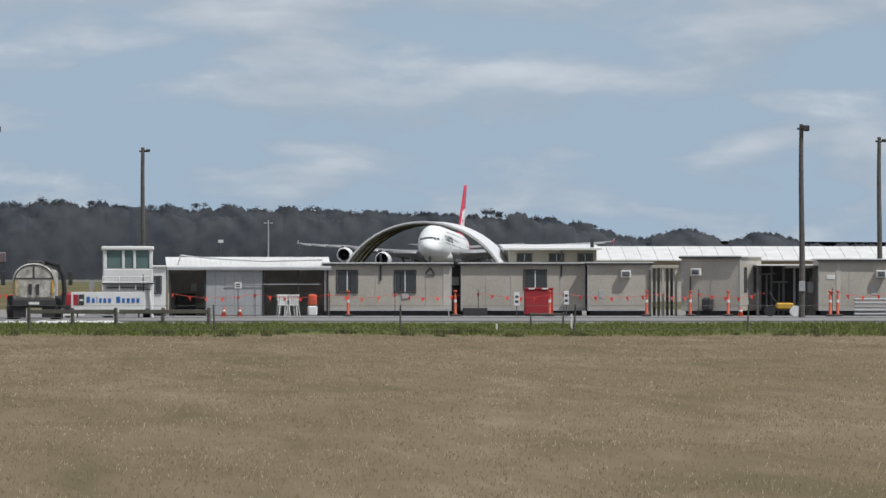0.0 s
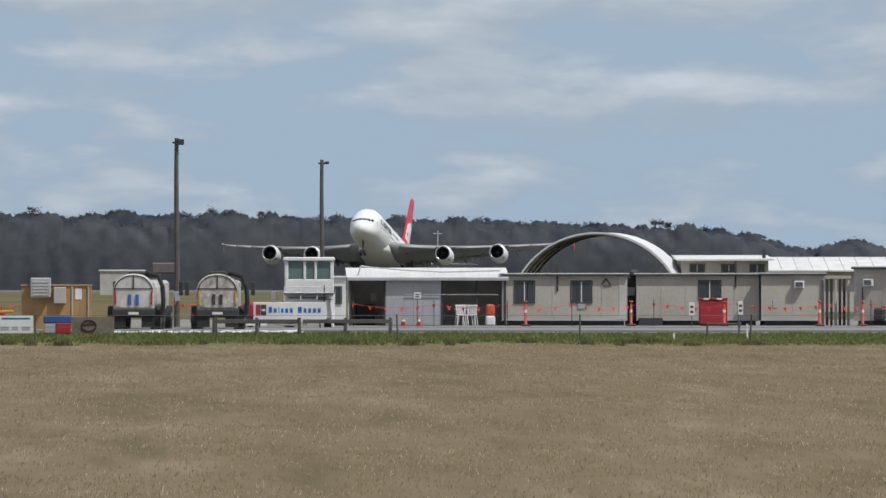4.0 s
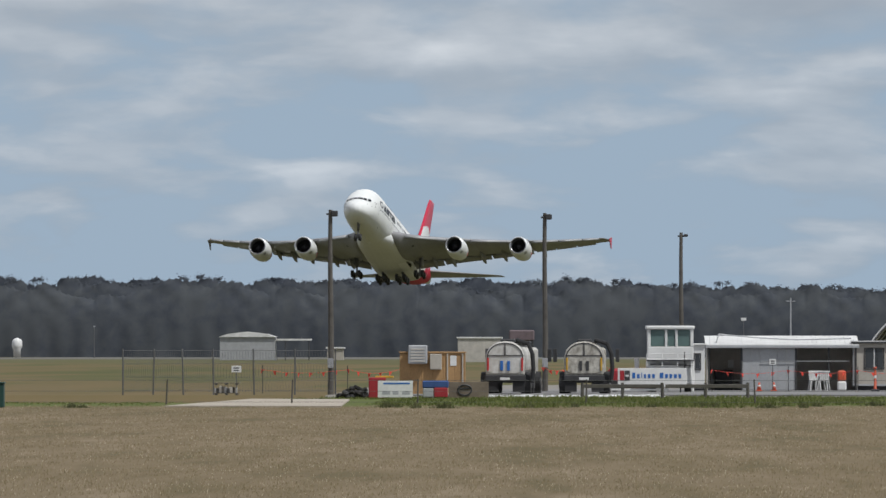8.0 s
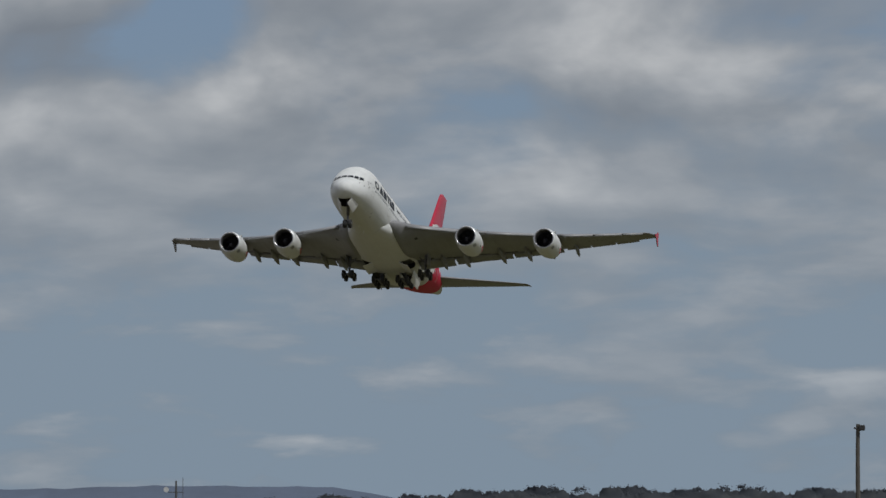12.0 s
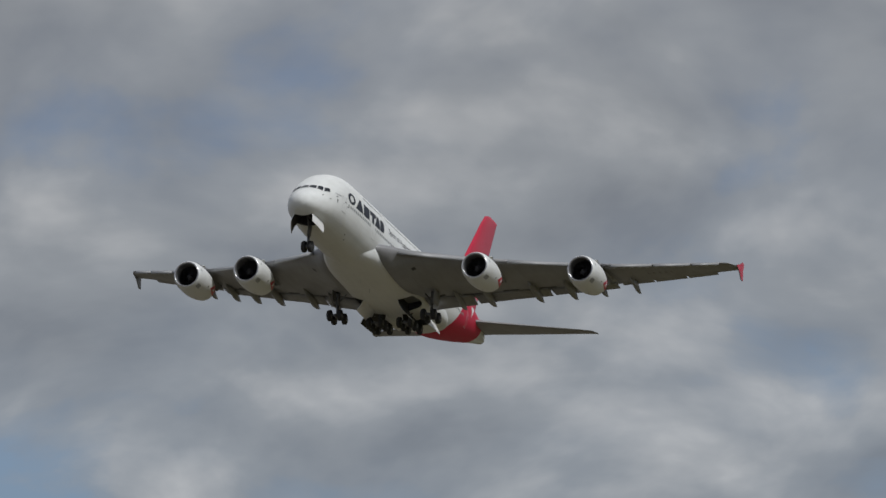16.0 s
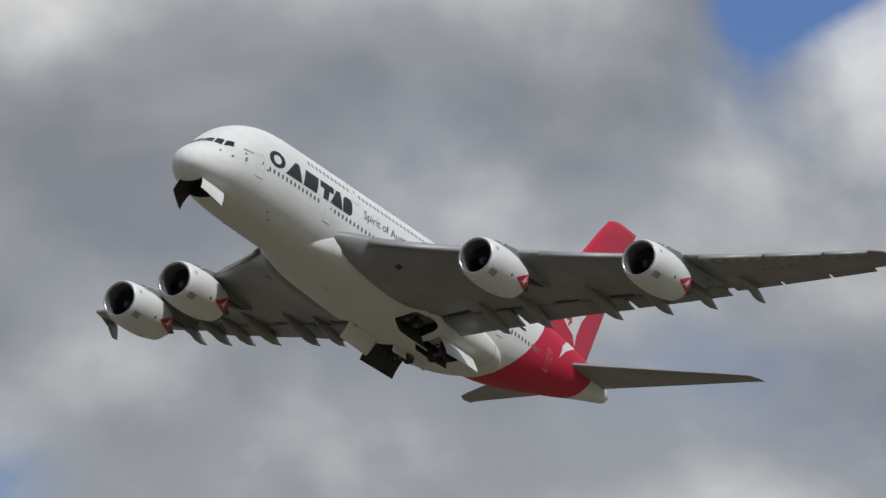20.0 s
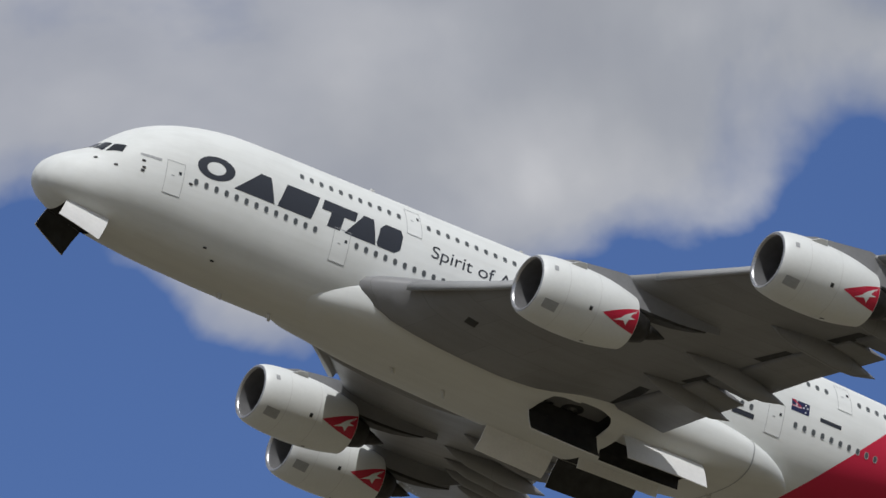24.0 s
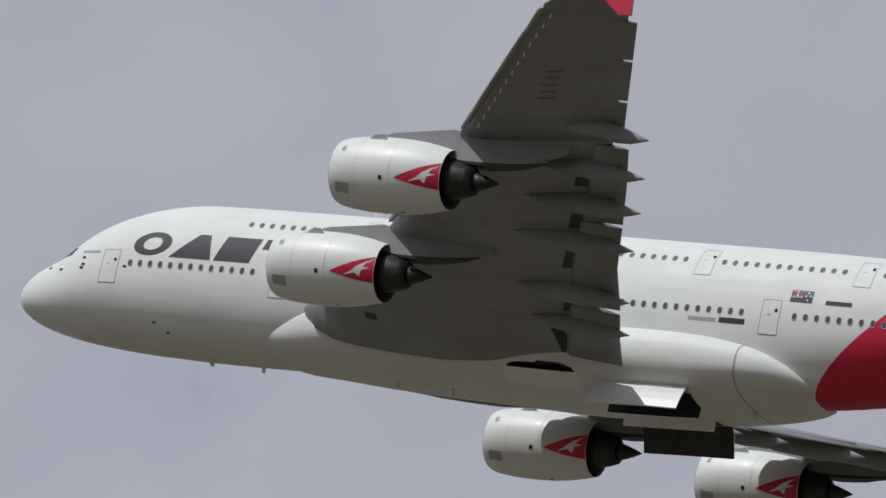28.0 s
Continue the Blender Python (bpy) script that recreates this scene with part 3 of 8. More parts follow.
    for i in range(75):
        x = rng.uniform(-510, 165)
        y = 2672 + rng.uniform(0, 8)
        base = float(height(x))
        top = base + 0.7 + 2.3 * rng.random() ** 1.8
        half = rng.uniform(1.0, 2.6)
        for lobe in range(rng.integers(3, 7)):
            dx = rng.uniform(-half, half)
            r = rng.uniform(0.5, 1.1)
            z = top - 0.22 * dx * dx - abs(rng.normal(0, 0.45))
            spray(x + dx, y, z, r * 0.7, r * 0.42, 40, 0.36)
            trunks.append(((x, y, base * 0.75), (x + dx * 0.8, y, z - 0.1), 0.07))
        trunks.append(((x, y, base * 0.5), (x, y, top - 0.4), 0.14))
    flat = np.concatenate(LV)
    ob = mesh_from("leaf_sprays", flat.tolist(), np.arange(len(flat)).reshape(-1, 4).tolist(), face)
    tagged(ob, "loose leaf sprays along the skyline of the far wood", "trees", kind="stuff")
    bm = bmesh.new()
    for a, b, r in trunks:
        rod(bm, a, b, r, r * 0.6, 4, caps=False)
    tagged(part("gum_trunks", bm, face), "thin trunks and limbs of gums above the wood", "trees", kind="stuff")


build_forest()


def build_hill():
    bm = bmesh.new()
    rng = random.Random(3)
    prof = [(-1900, 18), (-1300, 30), (-900, 36), (-760, 37), (-640, 39), (-560, 40), (-500, 41.5), (-440, 41), (-405, 40), (-378, 35), (-350, 27), (-310, 18), (-250, 8), (-180, 1)]
    rings = []
    for i in range(181):
        x = -1900 + 1720 * i / 180
        z = lerp_table(prof, x)[0] + rng.uniform(-0.5, 0.5)
        rings.append([(x, 4650, 0), (x, 4690, z * 0.6), (x, 4760, z), (x, 4850, 0)])
    loft(bm, rings, closed=False)
    bmesh.ops.recalc_face_normals(bm, faces=bm.faces)
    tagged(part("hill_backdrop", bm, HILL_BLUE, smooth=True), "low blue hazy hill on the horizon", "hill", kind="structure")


# the hill's blue is distance haze put into the surface colour
HILL_BLUE = surface("hazed_wooded_hill", (0.115, 0.15, 0.215), 1.0, 0.0, 0.1, 0.01, 0.1)
build_hill()

# ---- the airliner: x aft from the nose, y to starboard, z up from the fuselage's middle ----
HULL = [  # x, top, bottom, half width
    (0.22, -1.25, -1.55, 0.16), (0.4, -0.80, -2.0, 0.74), (0.8, -0.34, -2.40, 1.26), (1.5, 0.18, -2.78, 1.80), (2.3, 0.64, -3.04, 2.22),
    (3.1, 1.14, -3.24, 2.55), (3.9, 1.90, -3.40, 2.80), (4.8, 2.64, -3.54, 3.02), (6.0, 3.32, -3.70, 3.22), (8.0, 3.97, -3.92, 3.43),
    (10.0, 4.28, -4.07, 3.53), (12.5, 4.40, -4.18, 3.58), (16.0, 4.42, -4.22, 3.58), (44.0, 4.42, -4.22, 3.58), (48.0, 4.42, -3.97, 3.55),
    (52.0, 4.40, -3.52, 3.42), (56.0, 4.34, -2.68, 3.12), (60.0, 4.20, -1.68, 2.66), (64.0, 3.94, -0.60, 2.05), (67.5, 3.55, 0.38, 1.42),
    (70.0, 3.05, 1.00, 0.88), (71.0, 2.75, 1.25, 0.62), (71.4, 2.55, 1.40, 0.45)]


LIFT = [(4.0, 0.0), (6.5, 0.08), (11.0, 0.32), (46.0, 0.36), (58.0, 0.2), (66.0, 0.05), (72.0, 0.0)]


def hull_ring(x):
    top, bot, hw = lerp_table(HULL, x)
    lift = lerp_table(LIFT, x)[0]
    top, bot = top + lift, bot + lift * 0.45
    # widest line lies a little below the middle
    return top, bot, hw, bot + (top - bot) * 0.46


def hull_y(x, z):
    """Half width of the fuselage skin at x and height z."""
    top, bot, hw, zm = hull_ring(x)
    h = (top - zm) if z > zm else (zm - bot)
    u = min(1.0, abs(z - zm) / h)
    return hw * (1 - u ** 2.15) ** (1 / 2.15)


def skin(x, z, side=-1, off=0.012):
    """A point on the fuselage skin and the outward normal."""
    e = 0.05
    p = Vector((x, side * hull_y(x, z), z))
    px = Vector((x + e, side * hull_y(x + e, z), z)) - p
    pz = Vector((x, side * hull_y(x, z + e), z + e)) - Vector((x, side * hull_y(x, z - e), z - e))
    n = px.cross(pz) * -side
    n.normalize()
    if n.y * side < 0:
        n = -n
    return p + n * off, n


def skin_pose(x, z, side=-1, off=0.012):
    """A pose on the skin: local x aft, local z up along the skin, local y inward."""
    p, n = skin(x, z, side, off)
    ax = Vector((1, 0, 0)) - n * n.x
    ax.normalize()
    m = Matrix((ax, -n, ax.cross(-n))).transposed().to_4x4()
    m.translation = p
    return m


def hull_material():
    """White skin with a red tail that sweeps up and aft, and a white end."""
    m = bpy.data.materials.new("fuselage_livery")
    m.use_nodes = True
    t = m.node_tree
    p = t.nodes["Principled BSDF"]
    co = node(t, "ShaderNodeTexCoord").outputs["Object"]
    sep = node(t, "ShaderNodeSeparateXYZ")
    link(t, co, sep.inputs[0])
    x, z = sep.outputs["X"], sep.outputs["Z"]
    up = calc(t, "ADD", z, 3.6)
    edge = calc(t, "ADD", calc(t, "MULTIPLY", calc(t, "POWER", calc(t, "MAXIMUM", up, 0.0), 1.05), 0.88), 49.4)
    red = calc(t, "GREATER_THAN", x, edge)
    tail = calc(t, "LESS_THAN", calc(t, "ADD", x, calc(t, "MULTIPLY", z, -0.7)), 65.1)
    red = calc(t, "MULTIPLY", red, tail)
    dirt = noise_fac(t, co, 0.35, 4.0, 0.6)
    streak_map = node(t, "ShaderNodeMapping")
    streak_map.inputs["Scale"].default_value = (0.12, 1.6, 1.6)
    link(t, co, streak_map.inputs[0])
    streak = noise_fac(t, streak_map.outputs[0], 1.0, 4.0, 0.6)
    wear = calc(t, "MULTIPLY", calc(t, "ADD", dirt, streak), 0.5)
    white = blend(t, ramp(t, wear, [(0.42, 0.0), (0.72, 1.0)]), (0.75, 0.768, 0.757), (0.65, 0.665, 0.65))
    # the belly's cream-grey is light bounced off grass, put into the colour
    low = ramp(t, calc(t, "ADD", calc(t, "MULTIPLY", z, -0.25), calc(t, "MULTIPLY", wear, 0.25)), [(0.86, 0.0), (1.02, 1.0)])
    white = blend(t, calc(t, "MULTIPLY", low, 0.4), white, (0.58, 0.565, 0.51))
    col = blend(t, red, white, (0.54, 0.015, 0.052))
    link(t, col, p.inputs["Base Color"])
    p.inputs["Specular IOR Level"].default_value = 0.32
    link(t, calc(t, "ADD", calc(t, "MULTIPLY", wear, 0.25), 0.46), p.inputs["Roughness"])
    # skin panel joints every few frames
    seam = calc(t, "PINGPONG", x, 1.9)
    line = calc(t, "LESS_THAN", seam, 0.02)
    bn = node(t, "ShaderNodeBump", Strength=0.25, Distance=0.01)
    link(t, calc(t, "SUBTRACT", calc(t, "MULTIPLY", wear, 0.3), line), bn.inputs["Height"])
    link(t, bn.outputs[0], p.inputs["Normal"])
    return m


LIVERY = hull_material()


def wing_material():
    """Grey paint in panels that differ a little, with joints and oily streaks running aft."""
    m = bpy.data.materials.new("grey_wing_panels")
    m.use_nodes = True
    t = m.node_tree
    p = t.nodes["Principled BSDF"]
    co = node(t, "ShaderNodeTexCoord").outputs["Object"]
    sep = node(t, "ShaderNodeSeparateXYZ")
    link(t, co, sep.inputs[0])
    span = calc(t, "ABSOLUTE", sep.outputs["Y"])
    # joints follow the sweep of the wing
    run = calc(t, "SUBTRACT", sep.outputs["X"], calc(t, "MULTIPLY", span, 0.62))
    comb = node(t, "ShaderNodeCombineXYZ")
    link(t, run, comb.inputs[0])
    link(t, span, comb.inputs[1])
    brick = node(t, "ShaderNodeTexBrick", Scale=1.0)
    brick.inputs["Brick Width"].default_value = 3.6
    brick.inputs["Row Height"].default_value = 1.9
    brick.inputs["Mortar Size"].default_value = 0.02
    brick.inputs["Color1"].default_value = (0.240, 0.242, 0.250, 1)
    brick.inputs["Color2"].default_value = (0.258, 0.260, 0.268, 1)
    brick.inputs["Mortar"].default_value = (0.20, 0.20, 0.205, 1)
    link(t, comb.outputs[0], brick.inputs["Vector"])
    streak_map = node(t, "ShaderNodeMapping")
    streak_map.inputs["Scale"].default_value = (0.16, 1.5, 1.0)
    link(t, co, streak_map.inputs[0])
    streak = noise_fac(t, streak_map.outputs[0], 1.0, 5.0, 0.65)
    blot = noise_fac(t, co, 0.4, 3.0, 0.5)
    wear = calc(t, "ADD", calc(t, "MULTIPLY", streak, 0.6), calc(t, "MULTIPLY", blot, 0.4))
    col = blend(t, ramp(t, wear, [(0.42, 0.0), (0.7, 0.55)]), brick.outputs["Color"], (0.178, 0.174, 0.168))
    link(t, col, p.inputs["Base Color"])
    link(t, calc(t, "ADD", calc(t, "MULTIPLY", wear, 0.3), 0.3), p.inputs["Roughness"])
    bn = node(t, "ShaderNodeBump", Strength=0.3, Distance=0.012)
    link(t, calc(t, "SUBTRACT", 1.0, brick.outputs["Fac"]), bn.inputs["Height"])
    link(t, bn.outputs[0], p.inputs["Normal"])
    return m


WING_SKIN = wing_material()
SEG = 56
aircraft = empty("airliner")
tagged(aircraft, "white four-engined double-deck airliner with a red tail", "aircraft")


def section(x, n=SEG):
    top, bot, hw, zm = hull_ring(x)
    ring = []
    for k in range(n):
        a = 2 * math.pi * k / n
        c, s = math.cos(a), math.sin(a)
        h = (top - zm) if s > 0 else (zm - bot)
        e = 2 / 2.15
        ring.append((x, hw * math.copysign(abs(c) ** e, c), zm + h * math.copysign(abs(s) ** e, s)))
    return ring


NOSE_BAY = (1.9, 4.4)


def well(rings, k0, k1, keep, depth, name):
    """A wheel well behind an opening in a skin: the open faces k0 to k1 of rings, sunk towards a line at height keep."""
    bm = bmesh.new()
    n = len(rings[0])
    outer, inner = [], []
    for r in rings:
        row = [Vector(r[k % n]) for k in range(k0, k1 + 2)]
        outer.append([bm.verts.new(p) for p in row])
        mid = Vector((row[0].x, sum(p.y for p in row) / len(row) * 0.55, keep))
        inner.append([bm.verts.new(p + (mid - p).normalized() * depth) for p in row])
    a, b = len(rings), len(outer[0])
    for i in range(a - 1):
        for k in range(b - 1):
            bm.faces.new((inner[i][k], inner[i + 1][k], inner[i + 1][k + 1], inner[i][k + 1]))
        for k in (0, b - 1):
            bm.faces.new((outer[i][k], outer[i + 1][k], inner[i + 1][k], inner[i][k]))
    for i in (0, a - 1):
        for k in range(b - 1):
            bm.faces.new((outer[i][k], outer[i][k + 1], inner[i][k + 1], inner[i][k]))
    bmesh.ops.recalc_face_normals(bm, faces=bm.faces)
    part(name, bm, RECESS_SHADE, aircraft, "dark open wheel well")


def build_fuselage():
    bm = bmesh.new()
    xs = [0.22, 0.3, 0.4, 0.55, 0.8, 1.1, 1.5, 1.9, 2.3, 2.7, 3.1, 3.6, 4.0, 4.4, 4.8, 5.4, 6.0, 6.6, 7.4, 8, 9, 10, 11, 12, 14] + list(range(16, 45, 2)) + [45 + 1.25 * i for i in range(21)] + [70.6, 71.0, 71.4]

    def bay(i, k):
        return NOSE_BAY[0] <= xs[i] < NOSE_BAY[1] and 37 <= k <= 46

    loft(bm, [section(x) for x in xs], skip=bay)
    bmesh.ops.recalc_face_normals(bm, faces=bm.faces)
    part("fuselage", bm, LIVERY, aircraft, "white fuselage sweeping into a red tail", True)
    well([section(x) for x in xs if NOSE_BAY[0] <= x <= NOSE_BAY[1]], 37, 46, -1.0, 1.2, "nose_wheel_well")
    # tailcone exhaust
    bm = bmesh.new()
    rod(bm, (71.3, 0, 1.97), (71.75, 0, 2.0), 0.42, 0.3, 16)
    part("exhaust_tip", bm, CORE_METAL, aircraft, "dark exhaust at the tip of the tail", True)


build_fuselage()

FAIRING = [  # x, top, bottom, half width
    (16.5, -2.5, -3.35, 2.2), (17.2, -1.7, -3.8, 2.55), (18.2, -1.15, -4.02, 2.95), (19.6, -0.78, -4.08, 3.38), (21.2, -0.62, -4.16, 3.78), (23.0, -0.7, -4.26, 4.08), (28.0, -0.95, -4.46, 4.25), (34.0, -0.95, -4.68, 4.36),
    (39.0, -0.75, -4.75, 4.4), (42.5, -0.8, -4.7, 4.35), (45.0, -1.1, -4.42, 4.18), (47.0, -1.6, -4.1, 3.82), (48.6, -2.4, -3.74, 3.0), (49.35, -2.95, -3.55, 2.2)]


def fairing_section(x, n=48):
    top, bot, hw = lerp_table(FAIRING, x)
    zm = bot + (top - bot) * 0.52
    ring = []
    for k in range(n):
        a = 2 * math.pi * k / n
        c, s = math.cos(a), math.sin(a)
        h = (top - zm) if s > 0 else (zm - bot)
        ring.append((x, hw * math.copysign(abs(c) ** 0.72, c), zm + h * math.copysign(abs(s) ** 0.78, s)))
    return ring


BODY_BAY = (37.6, 43.0)
WING_BAY = (32.0, 36.6)


def well_rim(ring_of, x0, x1, k0, k1, outline):
    """Skin that fills the corners round a shaped opening; the outline is in shares of the well's length and girth."""
    def place(u, v):
        ring = ring_of(x0 + (x1 - x0) * u)
        k = k0 + (k1 - k0) * v
        i = int(math.floor(k))
        a, b = Vector(ring[i % len(ring)]), Vector(ring[(i + 1) % len(ring)])
        return a.lerp(b, k - i)
    bm = bmesh.new()
    outer = [(i / 6, 0.0) for i in range(6)] + [(1.0, i / 6) for i in range(6)] + [(1 - i / 6, 1.0) for i in range(6)] + [(0.0, 1 - i / 6) for i in range(6)]
    edges = []
    for loop in (outer, outline):
        vs = [bm.verts.new((u, v, 0)) for u, v in loop]
        edges += [bm.edges.new((a, b)) for a, b in zip(vs, vs[1:] + vs[:1])]
    bmesh.ops.triangle_fill(bm, edges=edges, use_beauty=True)
    for v in bm.verts:
        v.co = place(v.co.x, v.co.y)
    bmesh.ops.recalc_face_normals(bm, faces=bm.faces)
    part("well_rim", bm, LIVERY, aircraft, "white skin round the wheel well")


WHEEL_CUT = [(0.056, 0.405), (0.11, 0.21), (0.2, 0.13), (0.32, 0.098), (0.47, 0.09), (0.485, 0.02), (0.73, 0.02), (0.81, 0.05), (0.93, 0.16), (0.97, 0.3), (0.985, 0.46), (0.985, 0.98), (0.5, 0.985), (0.015, 0.98), (0.02, 0.7)]


def build_fairing():
    bm = bmesh.new()
    xs = [16.5, 16.7, 16.95, 17.3, 17.7, 18.2, 18.8, 19.6, 20.4, 21.2, 22.2, 23, 24.5, 26, 28, 30, 32.0, 33.5, 35.1, 36.6, 37.6, 39.4, 41.2, 43.0, 44, 45, 46, 47, 47.8, 48.4, 48.8, 49.1, 49.35]

    def bay(i, k):
        # the wells of the body and wing gear, either side of a keel
        if BODY_BAY[0] <= xs[i] < BODY_BAY[1]:
            return 30 <= k <= 34 or 37 <= k <= 41
        if WING_BAY[0] <= xs[i] < WING_BAY[1]:
            return 27 <= k <= 32 or 39 <= k <= 44
        return False

    loft(bm, [fairing_section(x) for x in xs], skip=bay)
    bmesh.ops.recalc_face_normals(bm, faces=bm.faces)
    part("belly_fairing", bm, LIVERY, aircraft, "", True)
    body = [fairing_section(x) for x in xs if BODY_BAY[0] <= x <= BODY_BAY[1]]
    wing = [fairing_section(x) for x in xs if WING_BAY[0] <= x <= WING_BAY[1]]
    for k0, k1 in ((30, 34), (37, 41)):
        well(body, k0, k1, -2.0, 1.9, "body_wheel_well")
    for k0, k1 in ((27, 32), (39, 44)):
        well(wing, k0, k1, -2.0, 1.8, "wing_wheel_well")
    well_rim(fairing_section, *WING_BAY, 27, 33, WHEEL_CUT)
    well_rim(fairing_section, *WING_BAY, 45, 39, WHEEL_CUT)
    # a joint round the rear end of the fairing
    bm = bmesh.new()
    rings = [[(x, y * 1.004, -2.85 + (z + 2.85) * 1.004) for x, y, z in fairing_section(u)] for u in (45.7, 45.79)]
    loft(bm, rings, caps=(False, False))
    part("joint_seal", bm, DOOR_LINE, aircraft)


build_fairing()


# ---- wings ----
def wing_axis(y):
    d = y - 3.4
    return -2.75 + 0.155 * d + 0.00155 * d * d + 0.05 * max(0, 1 - y / 14) + 0.35 * max(0, 1 - y / 28)


WING = [  # y, leading edge x, trailing edge x, thickness
    (0.0, 18.0, 37.4, 0.13), (3.4, 19.4, 37.6, 0.135), (6.0, 22.2, 38.4, 0.128), (9.0, 24.7, 39.6, 0.118), (14.7, 29.2, 41.7, 0.108), (20.0, 33.4, 44.2, 0.10),
    (25.6, 37.7, 46.6, 0.095), (32.0, 42.5, 49.4, 0.09), (37.5, 46.8, 51.8, 0.085), (39.2, 48.4, 52.6, 0.08), (39.7, 49.8, 52.8, 0.06)]


def foil(n=14):
    """Upper then lower points of a wing section: share of the chord and of the thickness."""
    up, lo = [], []
    for i in range(n + 1):
        u = 0.5 - 0.5 * math.cos(math.pi * i / n)
        h = 5 * (0.2969 * math.sqrt(u) - 0.126 * u - 0.3516 * u * u + 0.2843 * u ** 3 - 0.1036 * u ** 4)
        camber = 0.18 * u * (1 - u)
        up.append((u, h + camber))
        lo.append((u, -h * 0.85 + camber))
    return up + lo[-2:0:-1]


FOIL = foil()


def wing_twist(y):
    return math.tan(radians(6.3 - 11.1 * min(1, y / 39.0)))


def root_swell(u, y):
    """The lower skin swells down to meet the belly at the root."""
    near = max(0.0, min(1.0, 1 - (y - 4.1) / 5.0)) ** 1.5 * max(0.0, min(1.0, (y - 2.6) / 1.4))
    k = max(0.0, min(1.0, (0.92 - u) / 0.42))
    return -0.88 * near * k * k * (3 - 2 * k) * min(1.0, u / 0.06)


def wing_ring(y, side):
    le, te, th = lerp_table(WING, y)
    c = te - le
    twist = wing_twist(y)
    za = wing_axis(y)
    return [(le + u * c, side * y, za + h * th * c + (0.45 - u) * c * twist + (root_swell(u, y) if i > 14 else 0.0)) for i, (u, h) in enumerate(FOIL)]


def wing_low(x, y):
    """Height of the lower skin of the wing."""
    le, te, th = lerp_table(WING, y)
    u = max(0.02, min(0.98, (x - le) / (te - le)))
    h = 5 * (0.2969 * math.sqrt(u) - 0.126 * u - 0.3516 * u * u + 0.2843 * u ** 3 - 0.1036 * u ** 4)
    twist = wing_twist(y)
    return wing_axis(y) + (-0.85 * h + 0.18 * u * (1 - u)) * th * (te - le) + (0.45 - u) * (te - le) * twist + root_swell(u, y)


def nacelle_ring(x, r, cx, cy, cz, n=40, squash=1.0):
    return [(cx + x, cy + r * math.cos(2 * math.pi * k / n), cz + r * squash * math.sin(2 * math.pi * k / n)) for k in range(n)]


